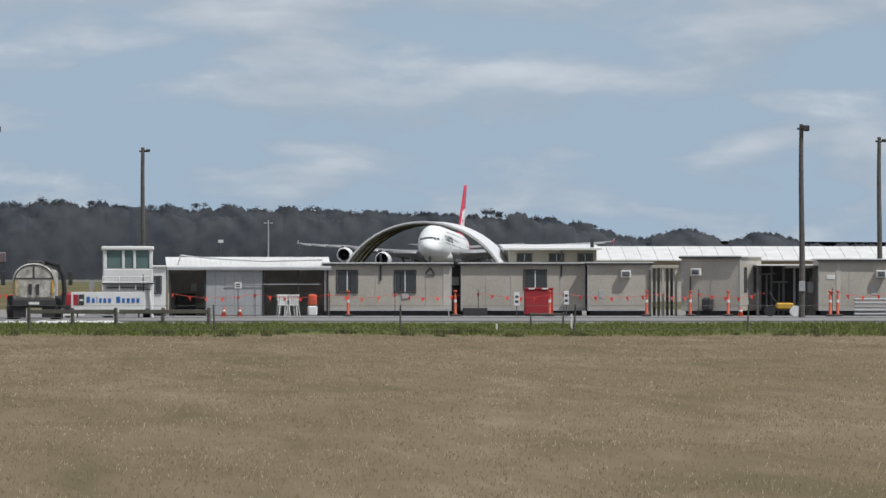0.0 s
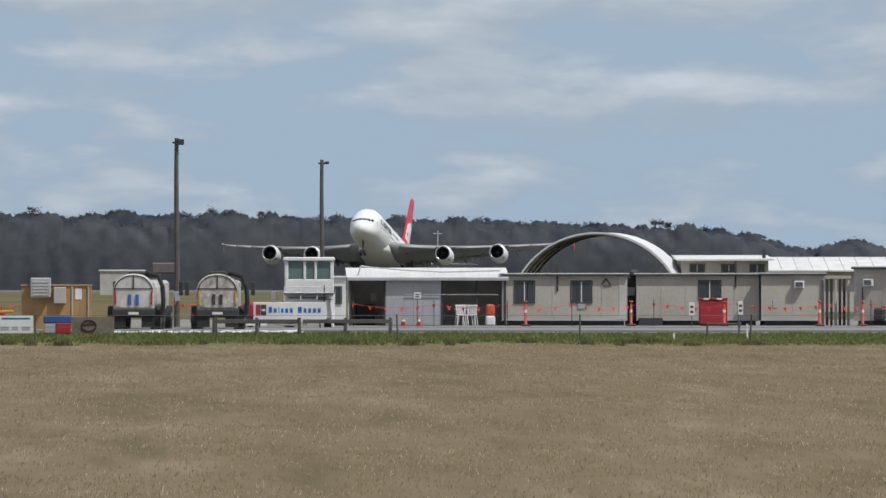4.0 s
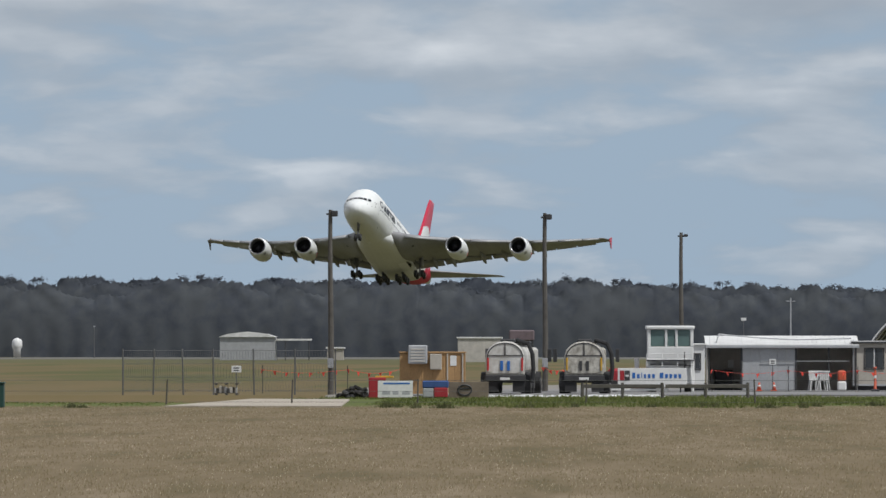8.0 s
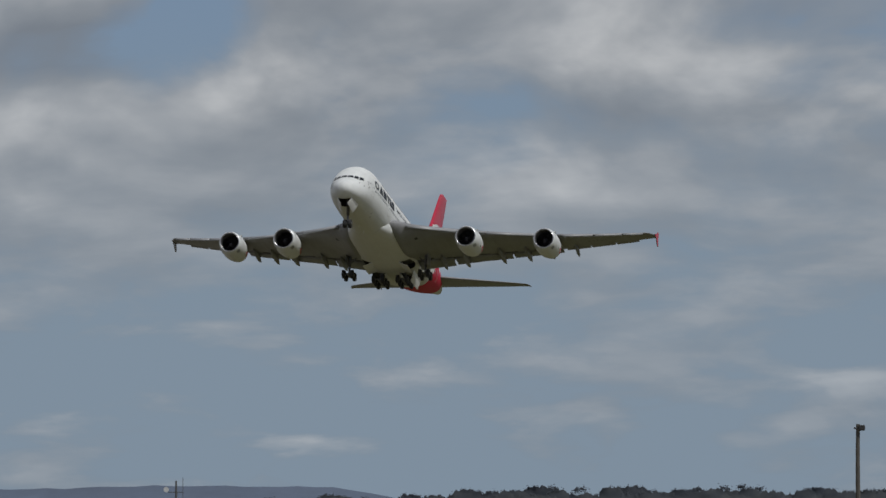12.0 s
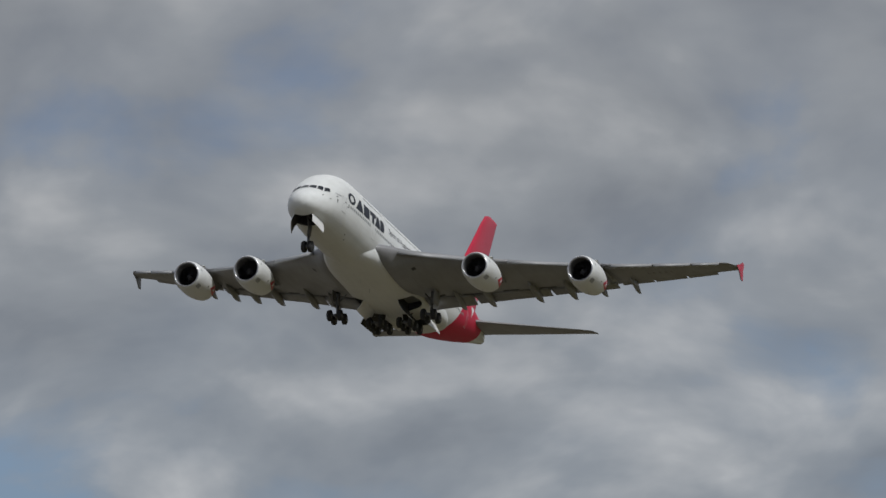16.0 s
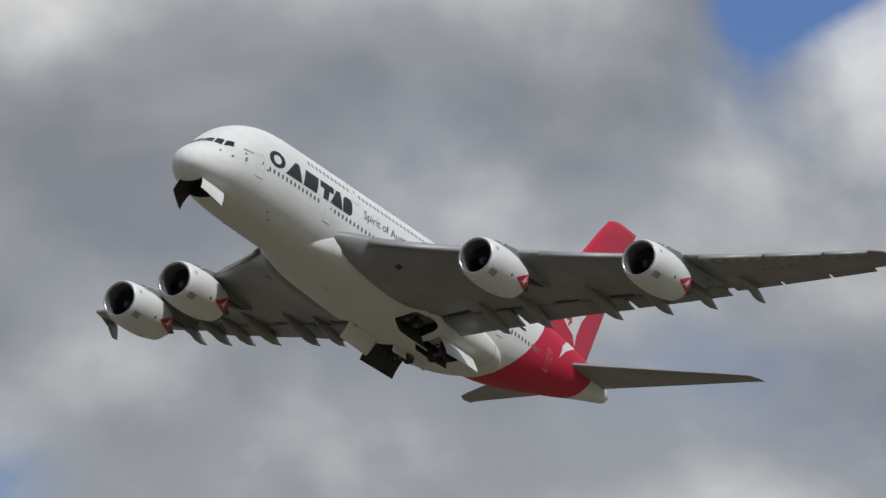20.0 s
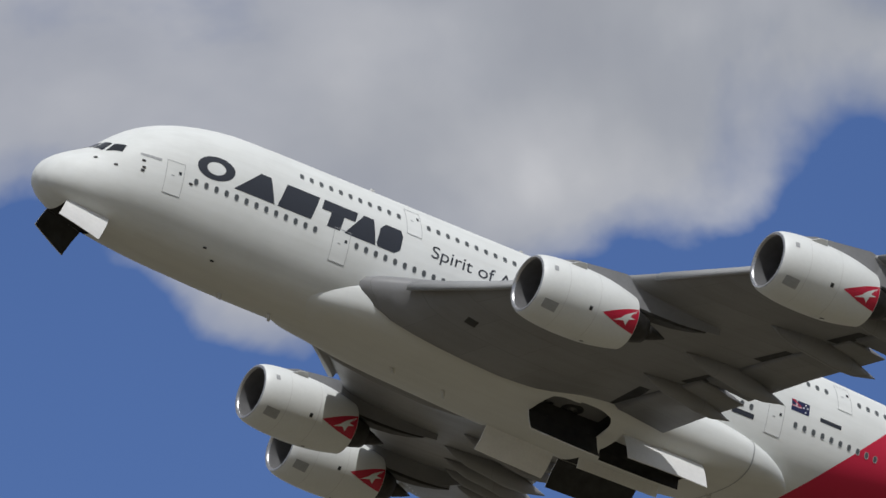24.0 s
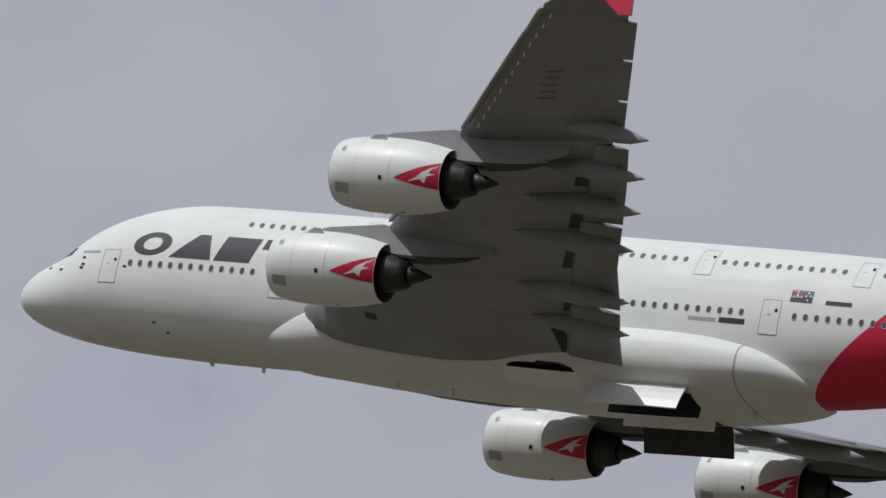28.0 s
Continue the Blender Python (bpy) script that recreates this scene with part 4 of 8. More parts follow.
def build_engine(side, y, x, z, name_label):
    eng = part("engine", engine_cowl(), [WHITE_PAINT, LIP_METAL, DUCT_GREY], aircraft, name_label, True, pose(x, side * y, z))
    bm = bmesh.new()
    prof = [(0.06, 1.62), (0.0, 1.55), (0.04, 1.47), (0.16, 1.42)]
    loft(bm, [nacelle_ring(a, r, 0, 0, 0) for a, r in prof], caps=(False, False))
    bmesh.ops.recalc_face_normals(bm, faces=bm.faces)
    part("intake_lip", bm, LIP_METAL, eng, "polished metal intake lip", True)
    # fan: hub and swept blades
    bm = bmesh.new()
    loft(bm, [nacelle_ring(a, r, 0, 0, 0, 20) for a, r in ((0.95, 0.03), (1.1, 0.2), (1.35, 0.38), (1.62, 0.47))])
    part("spinner", bm, FAN_DARK, eng, "", True)
    bm = bmesh.new()
    pts = []
    for r, sweep, half in ((0.42, 0.0, 0.16), (0.9, 0.07, 0.2), (1.44, 0.02, 0.17)):
        for d in (-1, 1):
            tw = d * half * 0.62 / r
            pts.append(bm.verts.new((1.55 + sweep + d * half, r * math.cos(tw), r * math.sin(tw))))
    bm.faces.new((pts[0], pts[1], pts[3], pts[2]))
    bm.faces.new((pts[2], pts[3], pts[5], pts[4]))
    blade = part("fan_blade", bm, FAN_DARK, eng)
    for k in range(1, 24):
        share("fan_blade", blade, eng, pose(0, 0, 0, 15 * k, 0, 0))
    # dark disc added to close the duct; its colour holds the shade behind
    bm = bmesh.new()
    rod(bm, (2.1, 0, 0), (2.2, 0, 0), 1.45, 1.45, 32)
    part("fan_backing", bm, RECESS_SHADE, eng)
    # core cowl, nozzle and plug
    bm = bmesh.new()
    loft(bm, [nacelle_ring(a, r, 0, 0, 0, 32) for a, r in ((6.0, 1.16), (6.7, 1.0), (7.3, 0.85), (7.7, 0.72))], caps=(True, True))
    bmesh.ops.recalc_face_normals(bm, faces=bm.faces)
    part("core_cowl", bm, CORE_METAL, eng, "burnt dark metal exhaust casing", True)
    bm = bmesh.new()
    loft(bm, [nacelle_ring(a, r, 0, 0, 0, 24) for a, r in ((7.6, 0.54), (8.1, 0.42), (8.6, 0.25), (9.1, 0.04))])
    bmesh.ops.recalc_face_normals(bm, faces=bm.faces)
    part("exhaust_plug", bm, CORE_METAL, eng, "pointed dark exhaust cone", True)
    # strakes, vents and panels on the cowl
    for s in (-1, 1):
        bm = bmesh.new()
        a0 = radians(52)
        q = [Vector((u, s * (r + d) * math.cos(a0), (r + d) * math.sin(a0))) for u, r, d in ((1.6, 1.86, -0.03), (2.9, 1.94, -0.03), (2.7, 1.94, 0.34), (2.2, 1.92, 0.3))]
        w = Vector((0, -s * math.sin(a0), math.cos(a0))) * 0.025
        f0 = [bm.verts.new(p + w) for p in q]
        f1 = [bm.verts.new(p - w) for p in q]
        bm.faces.new(f0), bm.faces.new(f1[::-1])
        for i in range(4):
            bm.faces.new((f0[i], f1[i], f1[(i + 1) % 4], f0[(i + 1) % 4]))
        part("strake", bm, BELLY_GREY, eng)
    for name, u0, u1, deg0, deg1, m in (("cowl_panel", 0.5, 1.35, 214, 232, GREY_SHEET), ("cowl_vent", 3.1, 3.3, 198, 205, RECESS_SHADE), ("cowl_sticker", 0.62, 0.86, 150, 161, DOOR_LINE),
                                        ("cowl_panel", 0.5, 1.35, 308, 326, GREY_SHEET), ("cowl_vent", 3.1, 3.3, 335, 342, RECESS_SHADE), ("cowl_vent", 3.9, 4.15, 268, 272, RECESS_SHADE)):
        bm = bmesh.new()
        cowl_patch(bm, [(u0, deg0), (u1, deg0), (u1, deg1), (u0, deg1)], 0.012)
        part(name, bm, m, eng)
    # joints of the fan cowl and of the reverser sleeve
    for u in (1.62, 3.62):
        bm = bmesh.new()
        loft(bm, [nacelle_ring(a, lerp_table(COWL, a)[0] + 0.008, 0, 0, 0) for a in (u, u + 0.02)], caps=(False, False))
        part("cowl_joint", bm, BELLY_GREY, eng)
    # red tail badge with a pale leaping shape on both flanks
    for mid in (180, 0):
        s = 1 if mid == 180 else -1
        bm = bmesh.new()
        tri = [(3.95, mid + s * 20), (5.2, mid + s * 2), (6.37, mid - s * 14), (6.37, mid + s * 12), (6.37, mid + s * 39), (5.1, mid + s * 30)]
        cowl_patch(bm, tri, 0.014, True)
        badge = part("badge", bm, RED_PAINT, eng, "red painted badge")
        bm = bmesh.new()
        cowl_patch(bm, [(4.75, mid + s * 25), (5.2, mid + s * 17), (5.45, mid + s * 9), (6.15, mid - s * 6), (5.8, mid + s * 9), (6.2, mid + s * 10), (5.75, mid + s * 15), (5.65, mid + s * 27), (5.4, mid + s * 20)], 0.022, True)
        part("badge_shape", bm, WHITE_PAINT, badge, "pale curved shape")
    # pylon
    bm = bmesh.new()
    le, te, th = lerp_table(WING, y)
    rings = []
    for u, low, high, hw in ((1.4, 1.75, 1.9, 0.06), (2.6, 1.6, 2.25, 0.26), (le - x, 1.35, wing_low(le + 0.6, y) - z + 0.5, 0.36), (le - x + 2.6, 0.95, wing_low(le + 2.6, y) - z + 0.15, 0.36),
                             (le - x + 4.6, 1.15, wing_low(le + 4.6, y) - z + 0.15, 0.25), (le - x + 6.6, wing_low(le + 6.6, y) - z - 0.35, wing_low(le + 6.6, y) - z + 0.1, 0.08)):
        rings.append([(u, -hw, low), (u, hw, low), (u, hw, high), (u, -hw, high)])
    loft(bm, rings)
    bmesh.ops.recalc_face_normals(bm, faces=bm.faces)
    part("pylon", bm, GREY_WING, eng, "grey engine pylon")
    # the pylon's rear fairing and the burnt shield along its lower edge
    tail, shield = [], []
    for u, low, hw in ((6.0, 1.05, 0.3), (7.0, 0.84, 0.42), (8.2, 0.78, 0.42), (9.6, 0.86, 0.34), (10.8, 1.05, 0.2), (11.6, 1.25, 0.05)):
        high = low + 0.16 * (1.2 - abs(u - 8.5) / 4)
        top = max(high + 0.08, wing_low(x + u, y) - z + 0.05) if x + u > le + 0.5 else high + 0.5
        shield.append([(u, -hw, low), (u, hw, low), (u, hw * 1.05, high), (u, -hw * 1.05, high)])
        tail.append([(u, -hw, high - 0.03), (u, hw, high - 0.03), (u, hw * 0.9, top), (u, -hw * 0.9, top)])
    for name, rings, m, text in (("pylon_fairing", tail, GREY_WING, ""), ("heat_shield", shield, CORE_METAL, "burnt dark shield behind the exhaust")):
        bm = bmesh.new()
        loft(bm, rings)
        bmesh.ops.recalc_face_normals(bm, faces=bm.faces)
        part(name, bm, m, eng, text)
    return eng


COWL = [(0.06, 1.62), (0.25, 1.72), (0.7, 1.83), (1.5, 1.93), (2.8, 1.98), (4.0, 1.95), (5.3, 1.79), (6.4, 1.55)]


def cowl_patch(bm, pts, off, curved=False):
    """A thin panel that follows the cowl: points of distance aft and angle in degrees."""
    def place(u, d):
        r = lerp_table(COWL, u)[0] + off
        return (u, r * math.cos(radians(d)), r * math.sin(radians(d)))
    if curved:
        cu, cd = sum(p[0] for p in pts) / len(pts), sum(p[1] for p in pts) / len(pts)
        mid = bm.verts.new(place(cu, cd))
        fine = []
        for i, a in enumerate(pts):
            b = pts[(i + 1) % len(pts)]
            for k in range(3):
                fine.append((a[0] + (b[0] - a[0]) * k / 3, a[1] + (b[1] - a[1]) * k / 3))
        inner = [bm.verts.new(place((p[0] + cu) / 2, (p[1] + cd) / 2)) for p in fine]
        outer = [bm.verts.new(place(*p)) for p in fine]
        n = len(fine)
        for i in range(n):
            bm.faces.new((outer[i], outer[(i + 1) % n], inner[(i + 1) % n], inner[i]))
            bm.faces.new((inner[i], inner[(i + 1) % n], mid))
    else:
        (u0, d0), (u1, _), (_, d1), _ = pts
        g = [[bm.verts.new(place(u0 + (u1 - u0) * i / 3, d0 + (d1 - d0) * k / 3)) for k in range(4)] for i in range(4)]
        for i in range(3):
            for k in range(3):
                bm.faces.new((g[i][k], g[i + 1][k], g[i + 1][k + 1], g[i][k + 1]))
    bmesh.ops.recalc_face_normals(bm, faces=bm.faces)


def engine_cowl():
    bm = bmesh.new()
    xs = [0.06, 0.15, 0.25, 0.45, 0.7, 1.1, 1.5, 2.0, 2.6, 3.2, 4.0, 4.7, 5.3, 5.9, 6.4]
    loft(bm, [nacelle_ring(a, lerp_table(COWL, a)[0], 0, 0, 0) for a in xs], caps=(False, False))
    # inner wall: intake duct and fan nozzle
    loft(bm, [nacelle_ring(a, r, 0, 0, 0) for a, r in ((0.16, 1.42), (0.5, 1.40), (1.2, 1.47), (2.2, 1.47))], caps=(False, False), mi=2)
    loft(bm, [nacelle_ring(a, r, 0, 0, 0) for a, r in ((6.4, 1.55), (6.38, 1.50), (5.4, 1.6))], caps=(False, False), mi=2)
    bmesh.ops.recalc_face_normals(bm, faces=bm.faces)
    return bm


OUTER = 26.1
inner_wing, outer_wing, engines = {}, {}, {}


def build_wing(side):
    label = "grey swept wing with flaps partly out"
    bm = bmesh.new()
    ys = [0.0, 2.0, 3.4, 4.0, 4.6, 5.3, 6, 6.8, 7.5, 9, 11, 13, 14.7, 17, 20, 23, 25.6, OUTER]
    loft(bm, [wing_ring(y, side) for y in ys])
    bmesh.ops.recalc_face_normals(bm, faces=bm.faces)
    wing = part("wing", bm, WING_SKIN, aircraft, label, True)
    bm = bmesh.new()
    loft(bm, [wing_ring(y, side) for y in (OUTER, 27.5, 29, 32, 35, 37.5, 38.6, 39.2, 39.7)])
    bmesh.ops.recalc_face_normals(bm, faces=bm.faces)
    outer = part("outer_wing", bm, WING_SKIN, aircraft, "grey outer wing panel", True)
    outer_wing[side] = outer
    inner_wing[side] = wing
    # wing tip fence, arrow shaped, up and down
    bm = bmesh.new()
    zt = wing_axis(39.7)
    for p0, p1 in (((50.0, 0.0), (52.8, 1.0)), ((50.1, 0.0), (52.8, -1.25))):
        s = 1 if p1[1] > 0 else -1
        out = [(p0[0], 0), (51.5, s * 0.5), (p1[0] - 0.4, p1[1]), (p1[0] + 0.3, p1[1] * 0.97), (53.0, s * 0.3), (52.8, 0)]
        a = [bm.verts.new((x, side * 39.74, zt + z)) for x, z in out]
        b = [bm.verts.new((x, side * 39.86, zt + z)) for x, z in out]
        bm.faces.new(a), bm.faces.new(b[::-1])
        for i in range(len(out)):
            bm.faces.new((a[i], b[i], b[(i + 1) % len(out)], a[(i + 1) % len(out)]))
    bmesh.ops.recalc_face_normals(bm, faces=bm.faces)
    for f in bm.faces:
        f.material_index = 0 if f.normal.y * side > 0.5 else 1
    part("wingtip_fence", bm, [RED_PAINT, GREY_WING], outer, "wingtip fence, red outside and grey inside")
    # flaps: three panels behind and below the trailing edge
    for y0, y1, drop in ((4.4, 9.6, 0.2), (9.9, 18.2, 0.14), (18.5, 25.8, 0.1)):
        bm = bmesh.new()
        rings = []
        for y in (y0, (y0 + y1) / 2, y1):
            le, te, th = lerp_table(WING, y)
            c = 0.17 * (te - le) + 0.5
            zl = wing_low(te - 0.9, y) - 0.04
            x0 = te - c * 0.52
            ring = []
            for u, h in ((0, 0), (0.1, 0.07), (0.4, 0.10), (1, 0.01), (1, -0.01), (0.4, -0.03), (0.1, -0.05)):
                ring.append((x0 + u * c, side * y, zl + h * c - u * c * drop * 0.75))
            rings.append(ring)
        loft(bm, rings)
        bmesh.ops.recalc_face_normals(bm, faces=bm.faces)
        part("flap", bm, WING_SKIN, wing, "", True)
    # ailerons, a little drooped
    for y0, y1 in ((26.3, 29.8), (30.0, 33.5), (33.7, 37.0)):
        bm = bmesh.new()
        rings = []
        for y in (y0, y1):
            le, te, th = lerp_table(WING, y)
            zl = wing_low(te - 0.8, y) + 0.1
            rings.append([(te - 0.9, side * y, zl + 0.16), (te + 0.55, side * y, zl - 0.08), (te + 0.55, side * y, zl - 0.11), (te - 0.9, side * y, zl - 0.06)])
        loft(bm, rings)
        bmesh.ops.recalc_face_normals(bm, faces=bm.faces)
        part("aileron", bm, WING_SKIN, outer)
    # slats along the leading edge
    for y0, y1 in ((5.5, 12.4), (16.6, 23.6), (27.2, 31.4), (31.6, 35.4), (35.6, 38.4)):
        bm = bmesh.new()
        rings = []
        for y in (y0, (y0 + y1) / 2, y1):
            le, te, th = lerp_table(WING, y)
            c = 0.055 * (te - le) + 0.5
            z0 = wing_axis(y) + 0.45 * (te - le) * wing_twist(y)
            rings.append([(le - (0.5 if y < 26 else 0.25) + a * c, side * y, z0 + b * c - 0.16) for a, b in ((0, -0.25), (0.02, 0.0), (0.25, 0.22), (1.0, 0.42), (1.0, 0.36), (0.35, 0.02), (0.25, -0.2))])
        loft(bm, rings)
        bmesh.ops.recalc_face_normals(bm, faces=bm.faces)
        part("slat", bm, SLAT_GREY, wing if y0 < 26 else outer, "", True)
    # short bright tabs at the slat tracks of the outer wing
    for i in range(13):
        y = 27.4 + 0.86 * i
        le, te, th = lerp_table(WING, y)
        x0 = le + 0.62
        bm = bmesh.new()
        loft(bm, [[(x0 + a + 0.55 * d, side * (y + d), wing_low(x0 + a, y + d) - 0.02) for a in (0.0, 0.1)] for d in (-0.22, 0.0, 0.22)], closed=False)
        part("slat_track", bm, WHITE_PAINT, outer)
    # canoe fairings under the flaps
    for y, length, r in ((8.2, 6.0, 0.5), (11.6, 6.8, 0.56), (17.0, 7.2, 0.58), (20.8, 6.8, 0.56), (24.2, 6.2, 0.52), (27.9, 5.0, 0.44)):
        bm = bmesh.new()
        le, te, th = lerp_table(WING, y)
        rings = []
        for u, k in ((0.0, 0.03), (0.1, 0.45), (0.25, 0.8), (0.45, 1.0), (0.62, 0.98), (0.8, 0.66), (0.93, 0.26), (1.0, 0.03)):
            x = te + 2.1 - length + u * length
            zc = (wing_low(min(x, te - 0.6), y) - 0.34 * k) - max(0, u - 0.45) * 1.5
            rings.append([(x, side * y + r * 0.62 * k * math.cos(2 * math.pi * i / 14), zc + r * 1.15 * k * math.sin(2 * math.pi * i / 14)) for i in range(14)])
        loft(bm, rings)
        bmesh.ops.recalc_face_normals(bm, faces=bm.faces)
        part("flap_track_fairing", bm, WING_SKIN, wing if y < 26 else outer, "pointed grey flap track fairing", True)
    # dark sheets on the lower skin stand for shade in the flap gaps
    for y, w in ((9.75, 0.5), (14.2, 0.45), (18.35, 0.45), (22.4, 0.35)):
        bm = bmesh.new()
        le, te, th = lerp_table(WING, y)
        x1 = te - 1.0
        rings = [[(x + 0.5 * d, side * (y + d), wing_low(x + 0.5 * d, y + d) - 0.014) for x in (x1 - 0.9, x1 - 0.45, x1)] for d in (-2 * w, -w, 0.0, w, 2 * w)]
        loft(bm, rings, closed=False)
        part("flap_gap", bm, DARK_STEEL, wing)
    for y, c, w, h in ((6.4, 0.135, 0.22, 0.36),):
        bm = bmesh.new()
        le, te, th = lerp_table(WING, y)
        x0 = le + c * (te - le)
        rings = [[(x, side * (y - w), wing_low(x, y - w) - 0.012), (x, side * (y + w), wing_low(x, y + w) - 0.012)] for x in (x0, x0 + h, x0 + 2 * h)]
        loft(bm, rings, closed=False)
        part("access_panel", bm, DARK_STEEL, wing)
    # a flat dark patch stands for the shaded gear leg slot beside the belly
    bm = bmesh.new()
    loft(bm, [[(x, side * y, wing_low(x, y) - 0.015) for x in (35.8 + 0.1 * (y - 4.3), 36.7 + 0.02 * (y - 4.3))] for y in (4.2, 4.7, 5.2, 5.8, 6.4, 6.9)], closed=False)
    part("leg_slot", bm, RECESS_SHADE, wing, "dark patch in place of the shaded gear leg slot")
    # registration under the wing as plain bars
    if side < 0:
        for i in range(5):
            y = 30.2 + 0.62 * i
            x0 = 44.2 + 0.35 * i
            bm = bmesh.new()
            loft(bm, [[(x, side * v, wing_low(x, v) - 0.015) for x in (x0, x0 + 0.45, x0 + 0.9)] for v in (y, y + 0.14)], closed=False)
            part("marking_bar", bm, MARK_GREY, outer)
    return wing


for s_ in (-1, 1):
    build_wing(s_)
    engines[s_] = [(build_engine(s_, 14.75, 23.4, -2.85, "white inboard turbofan engine with a red badge"), pose(23.4, s_ * 14.75, -2.85)),
                   (build_engine(s_, 25.6, 31.6, -0.95, "white outboard turbofan engine with a red badge"), pose(31.6, s_ * 25.6, -0.95))]


# ---- tail ----
def surface_ring(le, te, th, place):
    return [place(le + u * (te - le), h * th * (te - le)) for u, h in FOIL]


def build_tail():
    for side in (-1, 1):
        bm = bmesh.new()
        rings = []
        for y, le, te, z, th in ((0.6, 60.2, 70.0, 1.55, 0.10), (2.0, 61.2, 70.4, 1.75, 0.10), (8.0, 66.0, 71.9, 2.42, 0.095), (13.2, 70.1, 73.2, 3.02, 0.09), (14.6, 71.3, 73.6, 3.18, 0.08), (15.0, 72.3, 73.7, 3.22, 0.06)):
            rings.append(surface_ring(le, te, th, lambda x, h, y=y, z=z, le=le, te=te: (x, side * y, z + (h - 0.045 * 3) * 0.9 + (x - le - 0.2 * (te - le)) * 0.095)))
        loft(bm, rings)
        bmesh.ops.recalc_face_normals(bm, faces=bm.faces)
        part("tailplane", bm, WING_SKIN, aircraft, "grey swept tailplane", True)
    bm = bmesh.new()
    rings = []
    for z, le, te, th in ((2.6, 52.6, 67.4, 0.05), (4.0, 55.2, 67.8, 0.085), (5.2, 57.4, 68.3, 0.10), (10.0, 62.0, 70.3, 0.10), (16.4, 67.7, 73.2, 0.095), (17.7, 69.0, 73.8, 0.09), (18.1, 70.2, 74.0, 0.06)):
        ring = []
        n = len(FOIL)
        for i, (u, h) in enumerate(FOIL):
            hh = abs(5 * (0.2969 * math.sqrt(u) - 0.126 * u - 0.3516 * u * u + 0.2843 * u ** 3 - 0.1036 * u ** 4)) * (1 if i <= 14 else -1)
            ring.append((le + u * (te - le), hh * th * (te - le), z))
        rings.append(ring)
    loft(bm, rings)
    bmesh.ops.recalc_face_normals(bm, faces=bm.faces)
    fin = part("tail_fin", bm, RED_PAINT, aircraft, "tall red tail fin", True)
    return fin


fin = build_tail()
# ---- windows, doors and markings of the airliner ----
def decal(name, polys, material, parent, off=0.012, cuts=2, side=-1, label="", solid=None):
    """Paint or film on the skin: polygons of (x, z), bent to the fuselage."""
    bm = bmesh.new()
    for poly in polys:
        bm.faces.new([bm.verts.new((x, 0, z)) for x, z in poly])
    bmesh.ops.remove_doubles(bm, verts=bm.verts, dist=0.002)
    bmesh.ops.triangulate(bm, faces=bm.faces)
    for _ in range(cuts):
        bmesh.ops.subdivide_edges(bm, edges=[e for e in bm.edges if e.calc_length() > 0.35], cuts=1, use_grid_fill=True)
        bmesh.ops.triangulate(bm, faces=bm.faces)
    for v in bm.verts:
        v.co = skin(v.co.x, v.co.z, side, off)[0] if solid is None else solid(v.co.x, v.co.z)
    bmesh.ops.recalc_face_normals(bm, faces=bm.faces)
    return part(name, bm, material, parent, label, True)


def build_cabin_windows():
    bm = bmesh.new()
    pts = [(0.115 * math.copysign(abs(math.cos(a)) ** 0.7, math.cos(a)), 0.172 * math.copysign(abs(math.sin(a)) ** 0.8, math.sin(a))) for a in (i * math.pi / 8 for i in range(16))]
    front = [bm.verts.new((x, 0, z)) for x, z in pts]
    back = [bm.verts.new((x * 1.25, 0.02, z * 1.18)) for x, z in pts]
    rim = [bm.verts.new((x * 1.25, -0.008, z * 1.18)) for x, z in pts]
    bm.faces.new(front).material_index = 0
    for i in range(16):
        k = (i + 1) % 16
        bm.faces.new((front[i], front[k], rim[k], rim[i])).material_index = 1
        bm.faces.new((rim[i], rim[k], back[k], back[i])).material_index = 1
    bmesh.ops.recalc_face_normals(bm, faces=bm.faces)
    first = None
    runs = [(0.12, ((8.2, 16.4), (18.6, 28.2), (30.6, 45.9), (48.4, 54.3))), (3.06, ((14.8, 21.4), (23.2, 41.4), (43.4, 50.8), (52.8, 55.8)))]
    for side in (-1, 1):
        for z, spans in runs:
            for a, b in spans:
                for i in range(int((b - a) / 0.64) + 1):
                    m = skin_pose(a + 0.64 * i, z, side, 0.012)
                    if first is None:
                        first = part("cabin_window", bm, [CABIN_GLASS, DOOR_LINE], aircraft, "", at=m)
                    else:
                        share("cabin_window", first, aircraft, m)


